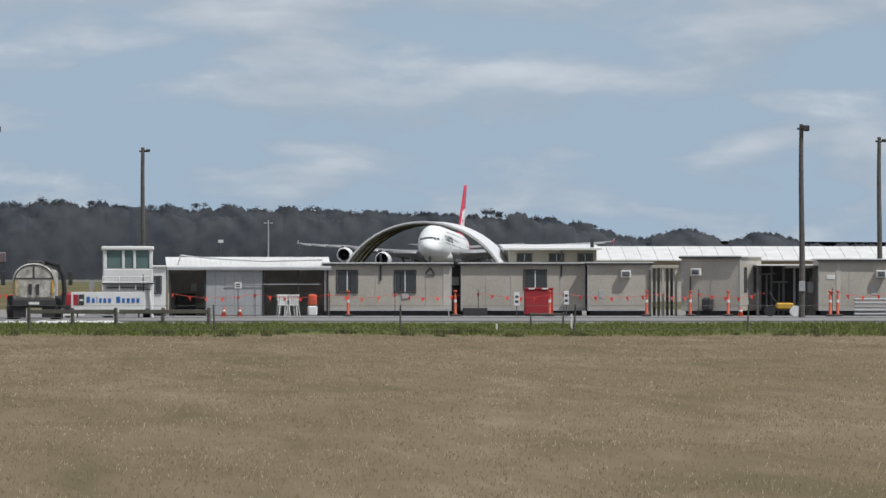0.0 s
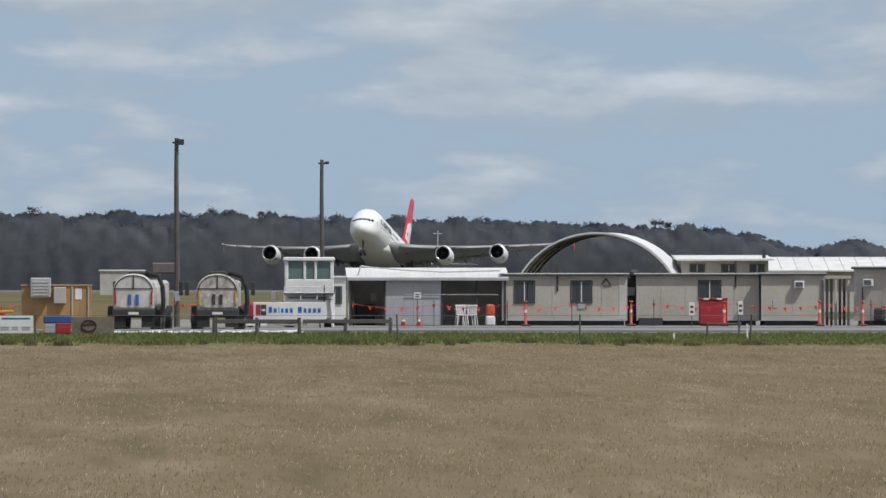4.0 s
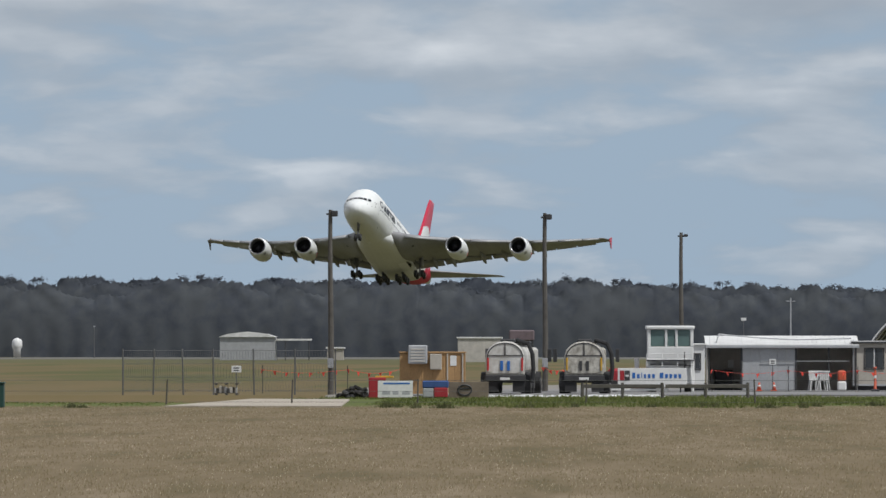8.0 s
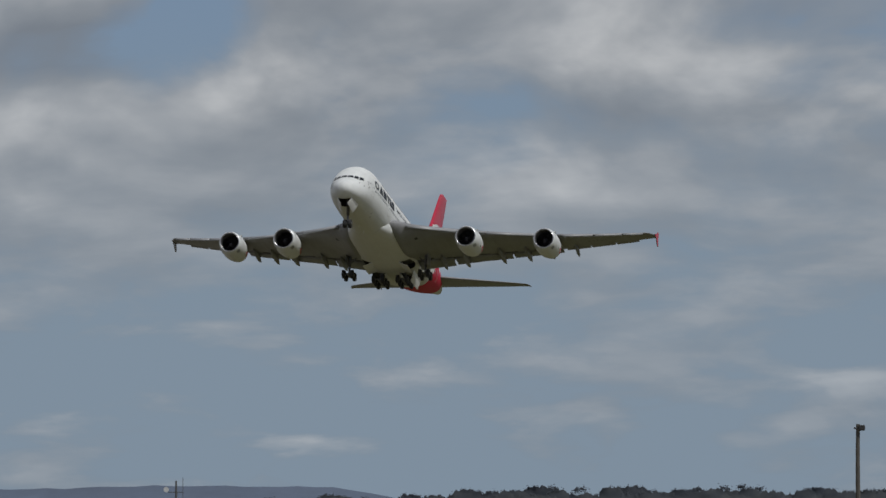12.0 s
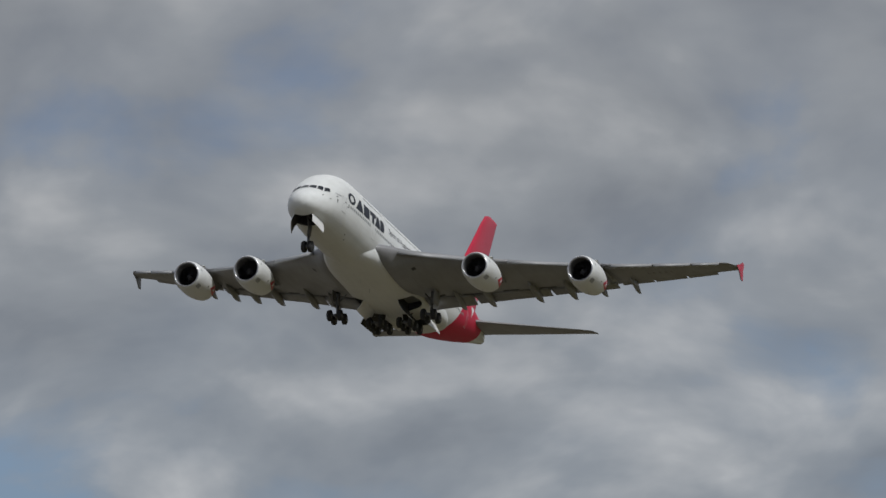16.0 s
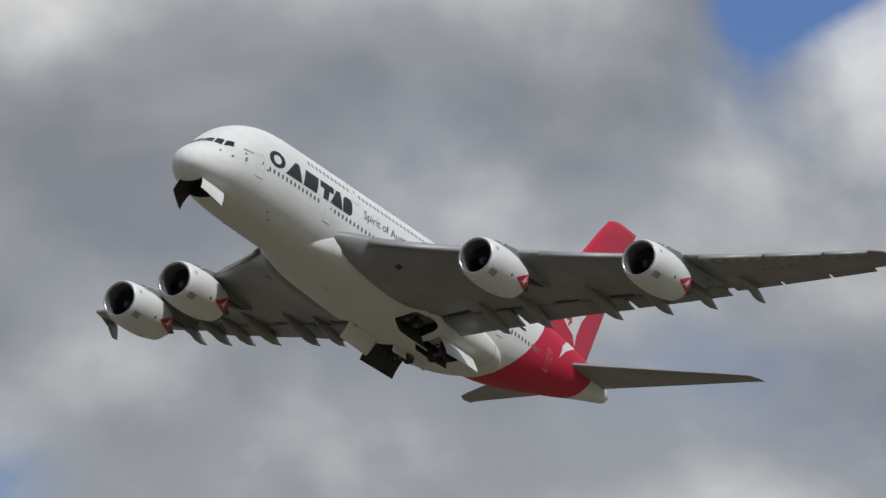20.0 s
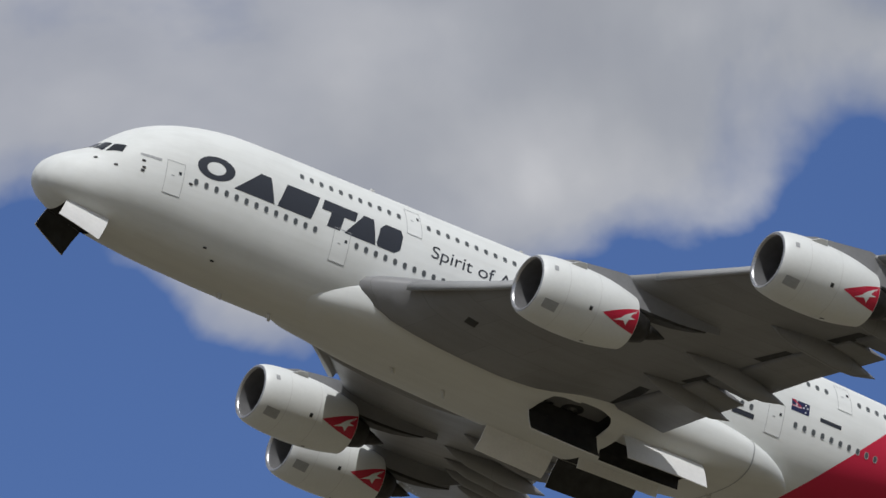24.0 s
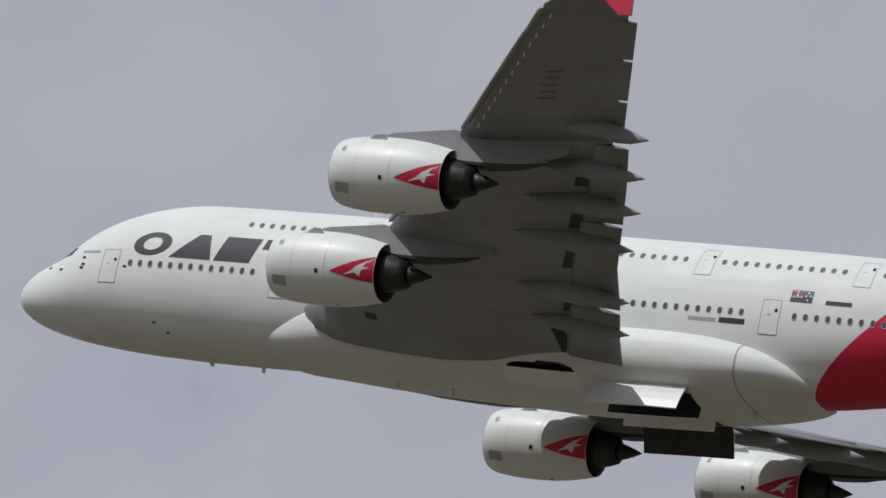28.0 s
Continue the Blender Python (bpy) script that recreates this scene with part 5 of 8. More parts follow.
def build_doors():
    for side in (-1, 1):
        for x, z in ((6.9, -0.1), (17.6, -0.25), (29.4, -0.1), (47.0, 0.0), (56.4, 0.1), (22.2, 2.98), (42.4, 2.98), (51.7, 3.02)):
            w, h = (0.54, 0.98) if z < 1 else (0.5, 0.86)
            paint = RED_PAINT if x > 55 else LIVERY
            door = decal("cabin_door", [[(x - w, z - h), (x + w, z - h), (x + w, z + h), (x - w, z + h)]], paint, aircraft, 0.010, 2, side)
            frame_mat = BELLY_GREY if x > 55 else DOOR_LINE
            t = 0.02 if x > 55 else 0.024
            bars = [[(x - w, z - h), (x + w, z - h), (x + w, z - h + 1.8 * t), (x - w, z - h + 1.8 * t)], [(x - w, z + h - t), (x + w, z + h - t), (x + w, z + h), (x - w, z + h)],
                    [(x - w, z - h), (x - w + t, z - h), (x - w + t, z + h), (x - w, z + h)], [(x + w - t, z - h), (x + w, z - h), (x + w, z + h), (x + w - t, z + h)]]
            decal("door_outline", bars, frame_mat, door, 0.02, 2, side)
            decal("door_window", [[(x + 0.22, z + 0.28), (x + 0.38, z + 0.28), (x + 0.38, z + 0.46), (x + 0.22, z + 0.46)]], DARK_GLASS, door, 0.022, 0, side)
            decal("door_handle", [[(x - 0.2, z + 0.1), (x - 0.02, z + 0.1), (x - 0.02, z + 0.15), (x - 0.2, z + 0.15)]], DOOR_LINE, door, 0.022, 0, side)


def hull_z(x, y):
    """Height of the upper skin at x and y."""
    top, bot, hw, zm = hull_ring(x)
    u = min(1.0, abs(y) / hw)
    return zm + (top - zm) * (1 - u ** 2.15) ** (1 / 2.15)


def build_windscreen():
    for side in (-1, 1):
        for quad in (((2.6, 0.06), (2.7, 1.0), (3.35, 0.92), (3.28, 0.06)), ((2.75, 1.12), (3.02, 1.78), (3.6, 1.68), (3.42, 1.06)), ((3.16, 1.93), (3.92, 2.46), (4.18, 2.3), (3.66, 1.82))):
            bm = bmesh.new()
            g = []
            for i in range(5):
                row = []
                for k in range(5):
                    a, b = i / 4, k / 4
                    p = [(1 - a) * (1 - b) * quad[0][c] + (1 - a) * b * quad[1][c] + a * b * quad[2][c] + a * (1 - b) * quad[3][c] for c in (0, 1)]
                    row.append(bm.verts.new((p[0] - 0.015, side * p[1], hull_z(p[0], p[1]) + 0.02)))
                g.append(row)
            for i in range(4):
                for k in range(4):
                    bm.faces.new((g[i][k], g[i][k + 1], g[i + 1][k + 1], g[i + 1][k]))
            bmesh.ops.recalc_face_normals(bm, faces=bm.faces)
            part("windscreen_pane", bm, DARK_GLASS, aircraft, "dark cockpit window pane")


def build_markings():
    for side in (-1, 1):
        # the airline's name stands as plain shapes in its colour: ring, wedges and slanted blocks; it leans with the reading direction
        f = (lambda x: x) if side < 0 else (lambda x: 29.9 - x)
        z0, z1 = 0.6, 2.12

        def shape(polys):
            decal("title_shape", [[(f(x), z) for x, z in p] for p in polys], NAVY_PAINT, aircraft, 0.014, 3, side, "dark navy title shape")
        ring = []
        cx, cz = 9.3, 1.36
        for i in range(20):
            a0, a1 = 2 * math.pi * i / 20, 2 * math.pi * (i + 1) / 20
            ring.append([(cx + r * 1.15 * math.cos(a) + 0.2 * r * math.sin(a), cz + r2 * 0.74 * math.sin(a)) for a, r, r2 in ((a0, 1.0, 1.0), (a1, 1.0, 1.0), (a1, 0.5, 0.56), (a0, 0.5, 0.56))])
        shape(ring)
        shape([[(10.5, z0), (13.1, z0), (12.75, z1), (12.1, z1)]])
        shape([[(13.3, z0), (15.5, z0), (15.95, z1), (13.8, z1)]])
        shape([[(16.1, 1.5), (18.3, 1.5), (18.45, z1), (16.25, z1)], [(16.55, z0), (17.4, z0), (17.6, 1.5), (16.75, 1.5)]])
        shape([[(17.7, z0), (19.75, z0), (19.5, z1), (18.85, z1)]])
        shape([[(19.9, z0), (21.0, z0), (21.35, 0.9), (21.45, 1.75), (21.3, z1), (20.3, z1), (19.95, 1.75), (19.8, 0.8)]])
        # the slogan
        cu = bpy.data.curves.new("slogan", "FONT")
        cu.body, cu.size, cu.shear = "Spirit of Australia", 1.12, 0.12
        tmp = bpy.data.objects.new("slogan", cu)
        scene.collection.objects.link(tmp)
        dg = bpy.context.evaluated_depsgraph_get()
        me = bpy.data.meshes.new_from_object(tmp.evaluated_get(dg))
        bpy.data.objects.remove(tmp)
        wide = max(v.co.x for v in me.vertices)
        co = [v.co.copy() for v in me.vertices]
        near = {}
        for p in me.polygons:
            for v in p.vertices:
                near.setdefault(v, set()).update(p.vertices)
        # loose pieces that stand over one another make one letter
        left, letters = set(near), []
        while left:
            todo, piece = [left.pop()], set()
            while todo:
                v = todo.pop()
                piece.add(v)
                todo.extend(near[v] & left)
                left -= near[v]
            a, b = min(co[v].x for v in piece), max(co[v].x for v in piece)
            for other in letters:
                if min(b, other[1]) - max(a, other[0]) > 0.5 * min(b - a, other[1] - other[0]):
                    other[0], other[1] = min(a, other[0]), max(b, other[1])
                    other[2].update(piece)
                    break
            else:
                letters.append([a, b, piece])
        for a, b, piece in sorted(letters, key=lambda q: q[0]):
            bm = bmesh.new()
            spot = {}
            for v in piece:
                u = co[v].x if side < 0 else wide - co[v].x
                spot[v] = bm.verts.new(skin(23.3 + u * 1.16, 1.25 + co[v].y, side, 0.014)[0])
            for p in me.polygons:
                if p.vertices[0] in piece:
                    bm.faces.new([spot[v] for v in p.vertices])
            part("slogan_letter", bm, NAVY_PAINT, aircraft, "dark letter of the slogan on the white skin")
        bpy.data.meshes.remove(me)
        bpy.data.curves.remove(cu)
        # registration, type mark and name as bars
        for name, a, b, z, h in (("marking_bar", 50.0, 51.5, 1.05, 0.12), ("marking_bar", 42.3, 43.9, -0.42, 0.1), ("marking_bar", 44.1, 45.6, -0.40, 0.15), ("marking_bar", 4.85, 6.05, 0.72, 0.07)):
            decal(name, [[(a, z - h), (b, z - h), (b, z + h), (a, z + h)]], NAVY_PAINT if h > 0.1 else DOOR_LINE, aircraft, 0.014, 3, side)
        flag = decal("flag_mark", [[(47.95, 0.95), (49.2, 0.95), (49.2, 1.65), (47.95, 1.65)]], FLAG_BLUE, aircraft, 0.014, 3, side, "small blue flag with a crossed corner")
        a = 47.95 if side < 0 else 48.65
        decal("flag_cross", [[(a, 1.22), (a + 0.7, 1.22), (a + 0.7, 1.3), (a, 1.3)], [(a + 0.31, 0.85 + 0.4), (a + 0.39, 1.25), (a + 0.39, 1.65), (a + 0.31, 1.65)]], WHITE_PAINT, flag, 0.018, 2, side)
        decal("flag_stripe", [[(a, 1.24), (a + 0.7, 1.24), (a + 0.7, 1.28), (a, 1.28)], [(a, 1.6), (a + 0.12, 1.65), (a + 0.7, 1.34), (a + 0.62, 1.3)]], RED_PAINT, flag, 0.021, 2, side)
        b = 48.65 if side < 0 else 47.95
        decal("flag_star", [[(b + u + 0.06 * math.cos(k * 1.2566), v + 0.06 * math.sin(k * 1.2566)) for k in range(5)] for u, v in ((0.28, 1.52), (0.14, 1.33), (0.42, 1.36), (0.28, 1.08))], WHITE_PAINT, flag, 0.018, 0, side)
        # probes and vents
        for x, z in ((5.05, 0.35), (5.1, -0.05), (5.05, -0.25), (2.6, -0.15), (3.6, -0.35), (10.0, -2.9), (10.8, -3.3), (7.9, -0.1), (26.5, -3.9)):
            if x < 15:
                m = skin_pose(x, z, side, 0.0)
                bm = bmesh.new()
                box(bm, -0.11, 0.11, -0.05, 0.0, -0.06, 0.06, 0.02)
                part("probe", bm, DARK_STEEL, aircraft, "", at=m)


def build_antennas():
    """Small blade antennas and drain masts along the keel and the crown."""
    for x, up, h, c in ((20.4, 1, 0.5, 0.45), (30.5, 1, 0.45, 0.4), (12.5, -1, 0.4, 0.4), (15.8, -1, 0.5, 0.3), (24.0, -1, 0.4, 0.4), (27.5, -1, 0.55, 0.3), (45.5, -1, 0.4, 0.4)):
        top, bot = hull_ring(x)[:2]
        low = min(bot, lerp_table(FAIRING, x)[1]) if 18 < x < 48 else bot
        z0 = top - 0.05 if up > 0 else low + 0.05
        bm = bmesh.new()
        loft(bm, [[(x + 0.5 * c * k + a * c * (1 - 0.4 * k), b, z0 + up * h * k) for a, b in ((0, 0), (0.4, 0.035), (1, 0), (0.4, -0.035))] for k in (0.0, 1.0)])
        bmesh.ops.recalc_face_normals(bm, faces=bm.faces)
        part("antenna", bm, BELLY_GREY, aircraft)


build_antennas()
FLAG_BLUE = surface("flag_blue", (0.012, 0.018, 0.075), 0.4, 0.0, 0.05)
build_cabin_windows()
build_doors()
build_windscreen()
build_markings()


def fin_side(side):
    def place(x, z):
        tab = [(2.6, 52.6, 67.4, 0.05), (4.0, 55.2, 67.8, 0.085), (5.2, 57.4, 68.3, 0.10), (10.0, 62.0, 70.3, 0.10), (16.2, 67.7, 73.2, 0.095), (17.8, 70.2, 74.0, 0.06)]
        for p, q in zip(tab, tab[1:]):
            if z <= q[0]:
                k = max(0.0, (z - p[0]) / (q[0] - p[0]))
                le, te, th = (p[i] + (q[i] - p[i]) * k for i in (1, 2, 3))
                break
        u = max(0.0, min(1.0, (x - le) / (te - le)))
        h = 5 * (0.2969 * math.sqrt(u) - 0.126 * u - 0.3516 * u * u + 0.2843 * u ** 3 - 0.1036 * u ** 4)
        return Vector((x, side * (abs(h) * th * (te - le) + 0.035), z))
    return place


for s_ in (-1, 1):
    # pale leaping shape across the fin and down the fuselage flank
    body_shape = [[(59.75, 7.1), (61.6, 6.5), (63.1, 5.7), (64.3, 5.3), (65.0, 4.4), (65.0, 5.4), (65.7, 7.0), (67.3, 8.8), (70.3, 10.9), (68.6, 11.9), (65.6, 11.6), (63.3, 10.9)]]
    decal("leaping_shape", body_shape, WHITE_PAINT, fin, 0, 4, s_, "white curved leaping shape", fin_side(s_))
    proud = (lambda f: lambda x, z: f(x, z) + Vector((0, math.copysign(0.02, f(x, z).y), 0)))(fin_side(s_))
    decal("curl", [[(63.1, 5.7), (63.9, 6.3), (63.7, 6.8), (63.0, 6.6), (62.9, 6.25), (63.4, 6.4)]], RED_PAINT, fin, 0, 2, s_, "", proud)
    decal("curl", [[(61.5, 8.6), (63.6, 8.9), (62.3, 7.6)]], RED_PAINT, fin, 0, 2, s_, "", proud)
    decal("leaping_leg", [[(58.4, 1.0), (59.3, 2.45), (60.8, 3.3), (62.3, 3.75), (62.9, 3.4), (61.3, 2.75), (59.9, 2.1)]], WHITE_PAINT, aircraft, 0.016, 3, s_, "white curved leg of the tail shape")


# ---- landing gear ----
def wheel_mesh(r=0.70, w=0.5):
    bm = bmesh.new()
    prof = [(-w / 2, r * 0.45), (-w / 2, r * 0.82), (-w * 0.42, r * 0.95), (-w * 0.2, r), (w * 0.2, r), (w * 0.42, r * 0.95), (w / 2, r * 0.82), (w / 2, r * 0.45)]
    rings = [[(rr * math.cos(2 * math.pi * k / 22), y, rr * math.sin(2 * math.pi * k / 22)) for k in range(22)] for y, rr in prof]
    loft(bm, rings)
    bmesh.ops.recalc_face_normals(bm, faces=bm.faces)
    return bm


def hub_mesh(r=0.3, w=0.44):
    bm = bmesh.new()
    rod(bm, (0, -w / 2 - 0.04, 0), (0, w / 2 + 0.04, 0), r, r, 16)
    rod(bm, (0, -w / 2 - 0.1, 0), (0, w / 2 + 0.1, 0), 0.1, 0.1, 10)
    return bm


def build_gear(name, label, px, py, pz, leg, axles, half, brace):
    """A leg that hangs from its hinge at px, py, pz, with a bogie of wheels."""
    bm = bmesh.new()
    rod(bm, (0, 0, 0.1), (0, 0, -leg * 0.62), 0.27, 0.25, 14)
    rod(bm, (0, 0, -leg * 0.6), (0, 0, -leg), 0.17, 0.17, 12)
    rod(bm, (-0.7, 0, 0), (0.7, 0, 0), 0.16, 0.16, 10)
    rod(bm, (0, 0, -leg * 0.55), brace, 0.1, 0.1, 8)
    rod(bm, (0.3, 0, -leg * 0.45), (0.36, 0, -leg * 0.8), 0.05, 0.05, 6)
    g = part(name, bm, GEAR_STEEL, aircraft, label, True, pose(px, py, pz))
    bm = bmesh.new()
    x0, x1 = min(axles) - 0.2, max(axles) + 0.2
    box(bm, x0, x1, -0.16, 0.16, -leg - 0.15, -leg + 0.17, 0.05)
    for x in axles:
        rod(bm, (x, -half, -leg), (x, half, -leg), 0.1, 0.1, 10)
    part("bogie", bm, GEAR_STEEL, g)
    for x in axles:
        for y in (-half, half):
            if not wheels:
                wheels.append(part("wheel", wheel_mesh(), TYRE, g, "black tyre", True, pose(x, y, -leg)))
                hubs.append(part("wheel_hub", hub_mesh(), GEAR_STEEL, wheels[0], "grey hub", True))
            else:
                w = share("wheel", wheels[0], g, pose(x, y, -leg))
                share("wheel_hub", hubs[0], w, pose(0, 0, 0))
    return g


def skin_door(name, ring_of, xs, k0, k1, hinge):
    """A door cut from the skin between the lines k0 and k1 of its rings; it turns on the line hinge. Returns it, the hinge's place and direction."""
    rings = [[Vector(ring_of(x)[k]) for k in range(k0, k1 + 1)] for x in xs]
    h = Vector(ring_of(xs[0])[hinge])
    axis = (Vector(ring_of(xs[-1])[hinge]) - h).normalized()
    bm = bmesh.new()
    loft(bm, [[p - h for p in r] for r in rings], closed=False)
    # inner skin near black, with the shade behind the door in its colour
    loft(bm, [[p + (Vector((p.x, 0, -1.6)) - p).normalized() * 0.07 - h for p in r] for r in rings], closed=False, mi=1)
    n = k1 - k0
    bm.verts.ensure_lookup_table()
    per = len(rings) * (n + 1)
    edge = [i * (n + 1) for i in range(len(rings))] + [(len(rings) - 1) * (n + 1) + k for k in range(1, n + 1)] + [i * (n + 1) + n for i in range(len(rings) - 2, -1, -1)] + list(range(n - 1, 0, -1))
    for a, b in zip(edge, edge[1:] + edge[:1]):
        bm.faces.new((bm.verts[a], bm.verts[b], bm.verts[per + b], bm.verts[per + a]))
    ob = part(name, bm, [LIVERY_DOOR, RECESS_SHADE], aircraft, "white wheel well door with a dark inner side", False, Matrix.Translation(h))
    return ob, h, axis


LIVERY_DOOR = surface("white_door_paint", (0.76, 0.76, 0.75), 0.4, 0.0, 0.05, 0.5, 6.0)
wheels, hubs = [], []
nose_gear = build_gear("nose_gear", "grey twin-wheel nose gear leg", 4.7, 0, -2.45, 3.7, (0.0,), 0.42, (-1.5, 0, 0.1))
def leg_door(gear, side):
    """A curved dark panel carried on the outer side of a wing gear leg."""
    bm = bmesh.new()
    outer = [[(x, side * (0.55 - 0.05 * x * x), z) for z in (-0.1, -0.9, -1.8, -2.5)] for x in (-1.05, -0.5, 0.0, 0.5, 1.05)]
    inner = [[(x, y - side * 0.07, z) for x, y, z in r] for r in outer]
    loft(bm, [o + i[::-1] for o, i in zip(outer, inner)])
    bmesh.ops.recalc_face_normals(bm, faces=bm.faces)
    part("leg_door", bm, GREY_WING, gear, "grey door on the gear leg", True)


wing_gear = {s_: build_gear("wing_gear", "grey four-wheel wing gear", 33.8, s_ * 6.2, -2.15, 4.0, (-0.85, 0.85), 0.68, (0.0, -s_ * 1.9, -0.2)) for s_ in (-1, 1)}
body_gear = {s_: build_gear("body_gear", "grey six-wheel body gear", 37.9, s_ * 2.45, -3.2, 2.9, (-1.7, 0.0, 1.7), 0.76, (2.2, 0, -0.1)) for s_ in (-1, 1)}
for s_ in (-1, 1):
    leg_door(wing_gear[s_], s_)
NX, BX, WX = (1.9, 2.3, 2.7, 3.1, 3.6, 4.0, 4.4), (37.6, 39.4, 41.2, 43.0), (32.0, 33.5, 35.1, 36.6)
nose_door = {-1: skin_door("nose_gear_door", section, NX, 37, 42, 37), 1: skin_door("nose_gear_door", section, NX, 42, 47, 47)}
body_door = {-1: skin_door("body_gear_door", fairing_section, BX, 30, 34, 30), 1: skin_door("body_gear_door", fairing_section, BX, 38, 42, 42)}
keel_door = {-1: skin_door("keel_door", fairing_section, BX, 34, 35, 35), 1: skin_door("keel_door", fairing_section, BX, 37, 38, 37)}
wing_door = {-1: skin_door("wing_gear_door", fairing_section, WX, 29, 33, 33), 1: skin_door("wing_gear_door", fairing_section, WX, 39, 43, 39)}

# ---- site cabins, sheds and sheds' contents ----
PINK = surface("fluorescent_bunting", (0.85, 0.09, 0.06), 0.6, 0.0, 0.1, 3.0)
ORANGE = surface("orange_plastic", (0.55, 0.10, 0.045), 0.5, 0.0, 0.12, 3.0)
RED_STEEL = surface("red_painted_steel", (0.34, 0.02, 0.028), 0.55, 0.0, 0.15, 1.5)
TAN_PLY = surface("tan_plywood", (0.42, 0.25, 0.11), 0.7, 0.0, 0.18, 1.2, 14.0)
BLUE_STEEL = surface("blue_painted_steel", (0.04, 0.09, 0.25), 0.5, 0.0, 0.15, 2.0)
SIGN_BLUE = surface("sign_blue", (0.02, 0.13, 0.42), 0.5, 0.0, 0.05)
GREEN_BIN = surface("dark_green_plastic", (0.012, 0.05, 0.04), 0.45, 0.0, 0.1, 2.0)
YELLOW = surface("yellow_machine_paint", (0.62, 0.36, 0.03), 0.45, 0.0, 0.15, 2.0)
CAR_BLUE = surface("dark_car_paint", (0.012, 0.02, 0.034), 0.2, 0.2, 0.05, 2.0, coat=0.6)
TAIL_RED = surface("tail_lamp_red", (0.5, 0.02, 0.02), 0.25, 0.0, 0.05)
WIN_GLASS = surface("dim_window_glass", (0.05, 0.055, 0.06), 0.15, 0.0, 0.1, 1.0)
GREEN_GLASS = surface("green_cab_glass", (0.11, 0.17, 0.16), 0.12, 0.0, 0.1, 1.0)
SHADE_GREY = surface("drab_grey_wall", (0.52, 0.49, 0.44), 0.7, 0.0, 0.15, 0.8)
DIRT_BLACK = surface("black_spoil", (0.03, 0.027, 0.024), 0.9, 0.0, 0.3, 3.0, bump=0.05)
FABRIC = surface("pale_dome_fabric", (0.74, 0.75, 0.76), 0.5, 0.0, 0.1, 0.4, 6.0)
CONCRETE = surface("concrete", (0.34, 0.33, 0.31), 0.85, 0.0, 0.12, 1.0, 12.0)


def quick(name, mat, parent, *boxes, label="", bevel=0.012, at=None):
    bm = bmesh.new()
    for b in boxes:
        box(bm, *b, bevel=bevel)
    return part(name, bm, mat, parent, label, at=at)


def window_unit(parent, x0, x1, y, z0, z1, panes=2, mat=None):
    """A sliding window: frame, sill and panes, set in a front wall at y."""
    w = quick("window", DARK_STEEL, parent, (x0 - 0.04, x1 + 0.04, y - 0.03, y + 0.02, z1, z1 + 0.05), (x0 - 0.04, x1 + 0.04, y - 0.05, y + 0.02, z0 - 0.05, z0), (x0 - 0.04, x0, y - 0.03, y + 0.02, z0, z1), (x1, x1 + 0.04, y - 0.03, y + 0.02, z0, z1), bevel=0.006)
    step = (x1 - x0) / panes
    for i in range(panes):
        quick("pane", mat or WIN_GLASS, w, (x0 + i * step + 0.02, x0 + (i + 1) * step - 0.02, y - 0.012, y, z0 + 0.01, z1 - 0.01), bevel=0.003)
        if i:
            quick("mullion", WHITE_SHEET, w, (x0 + i * step - 0.02, x0 + i * step + 0.02, y - 0.02, y, z0, z1), bevel=0.004)
    return w


def aircon(parent, x, y, z, w=0.42, h=0.3):
    a = quick("air_conditioner", WHITE_SHEET, parent, (x - w / 2, x + w / 2, y - 0.26, y, z - h / 2, z + h / 2), label="boxy wall air conditioner", bevel=0.02)
    quick("grille", DARK_STEEL, a, (x - w * 0.36, x + w * 0.36, y - 0.272, y - 0.26, z - h * 0.34, z + h * 0.34), bevel=0.003)
    for k in range(4):
        quick("grille_slat", GREY_SHEET, a, (x - w * 0.36, x + w * 0.36, y - 0.285, y - 0.272, z - h * 0.3 + k * h * 0.17, z - h * 0.26 + k * h * 0.17), bevel=0.002)
    return a


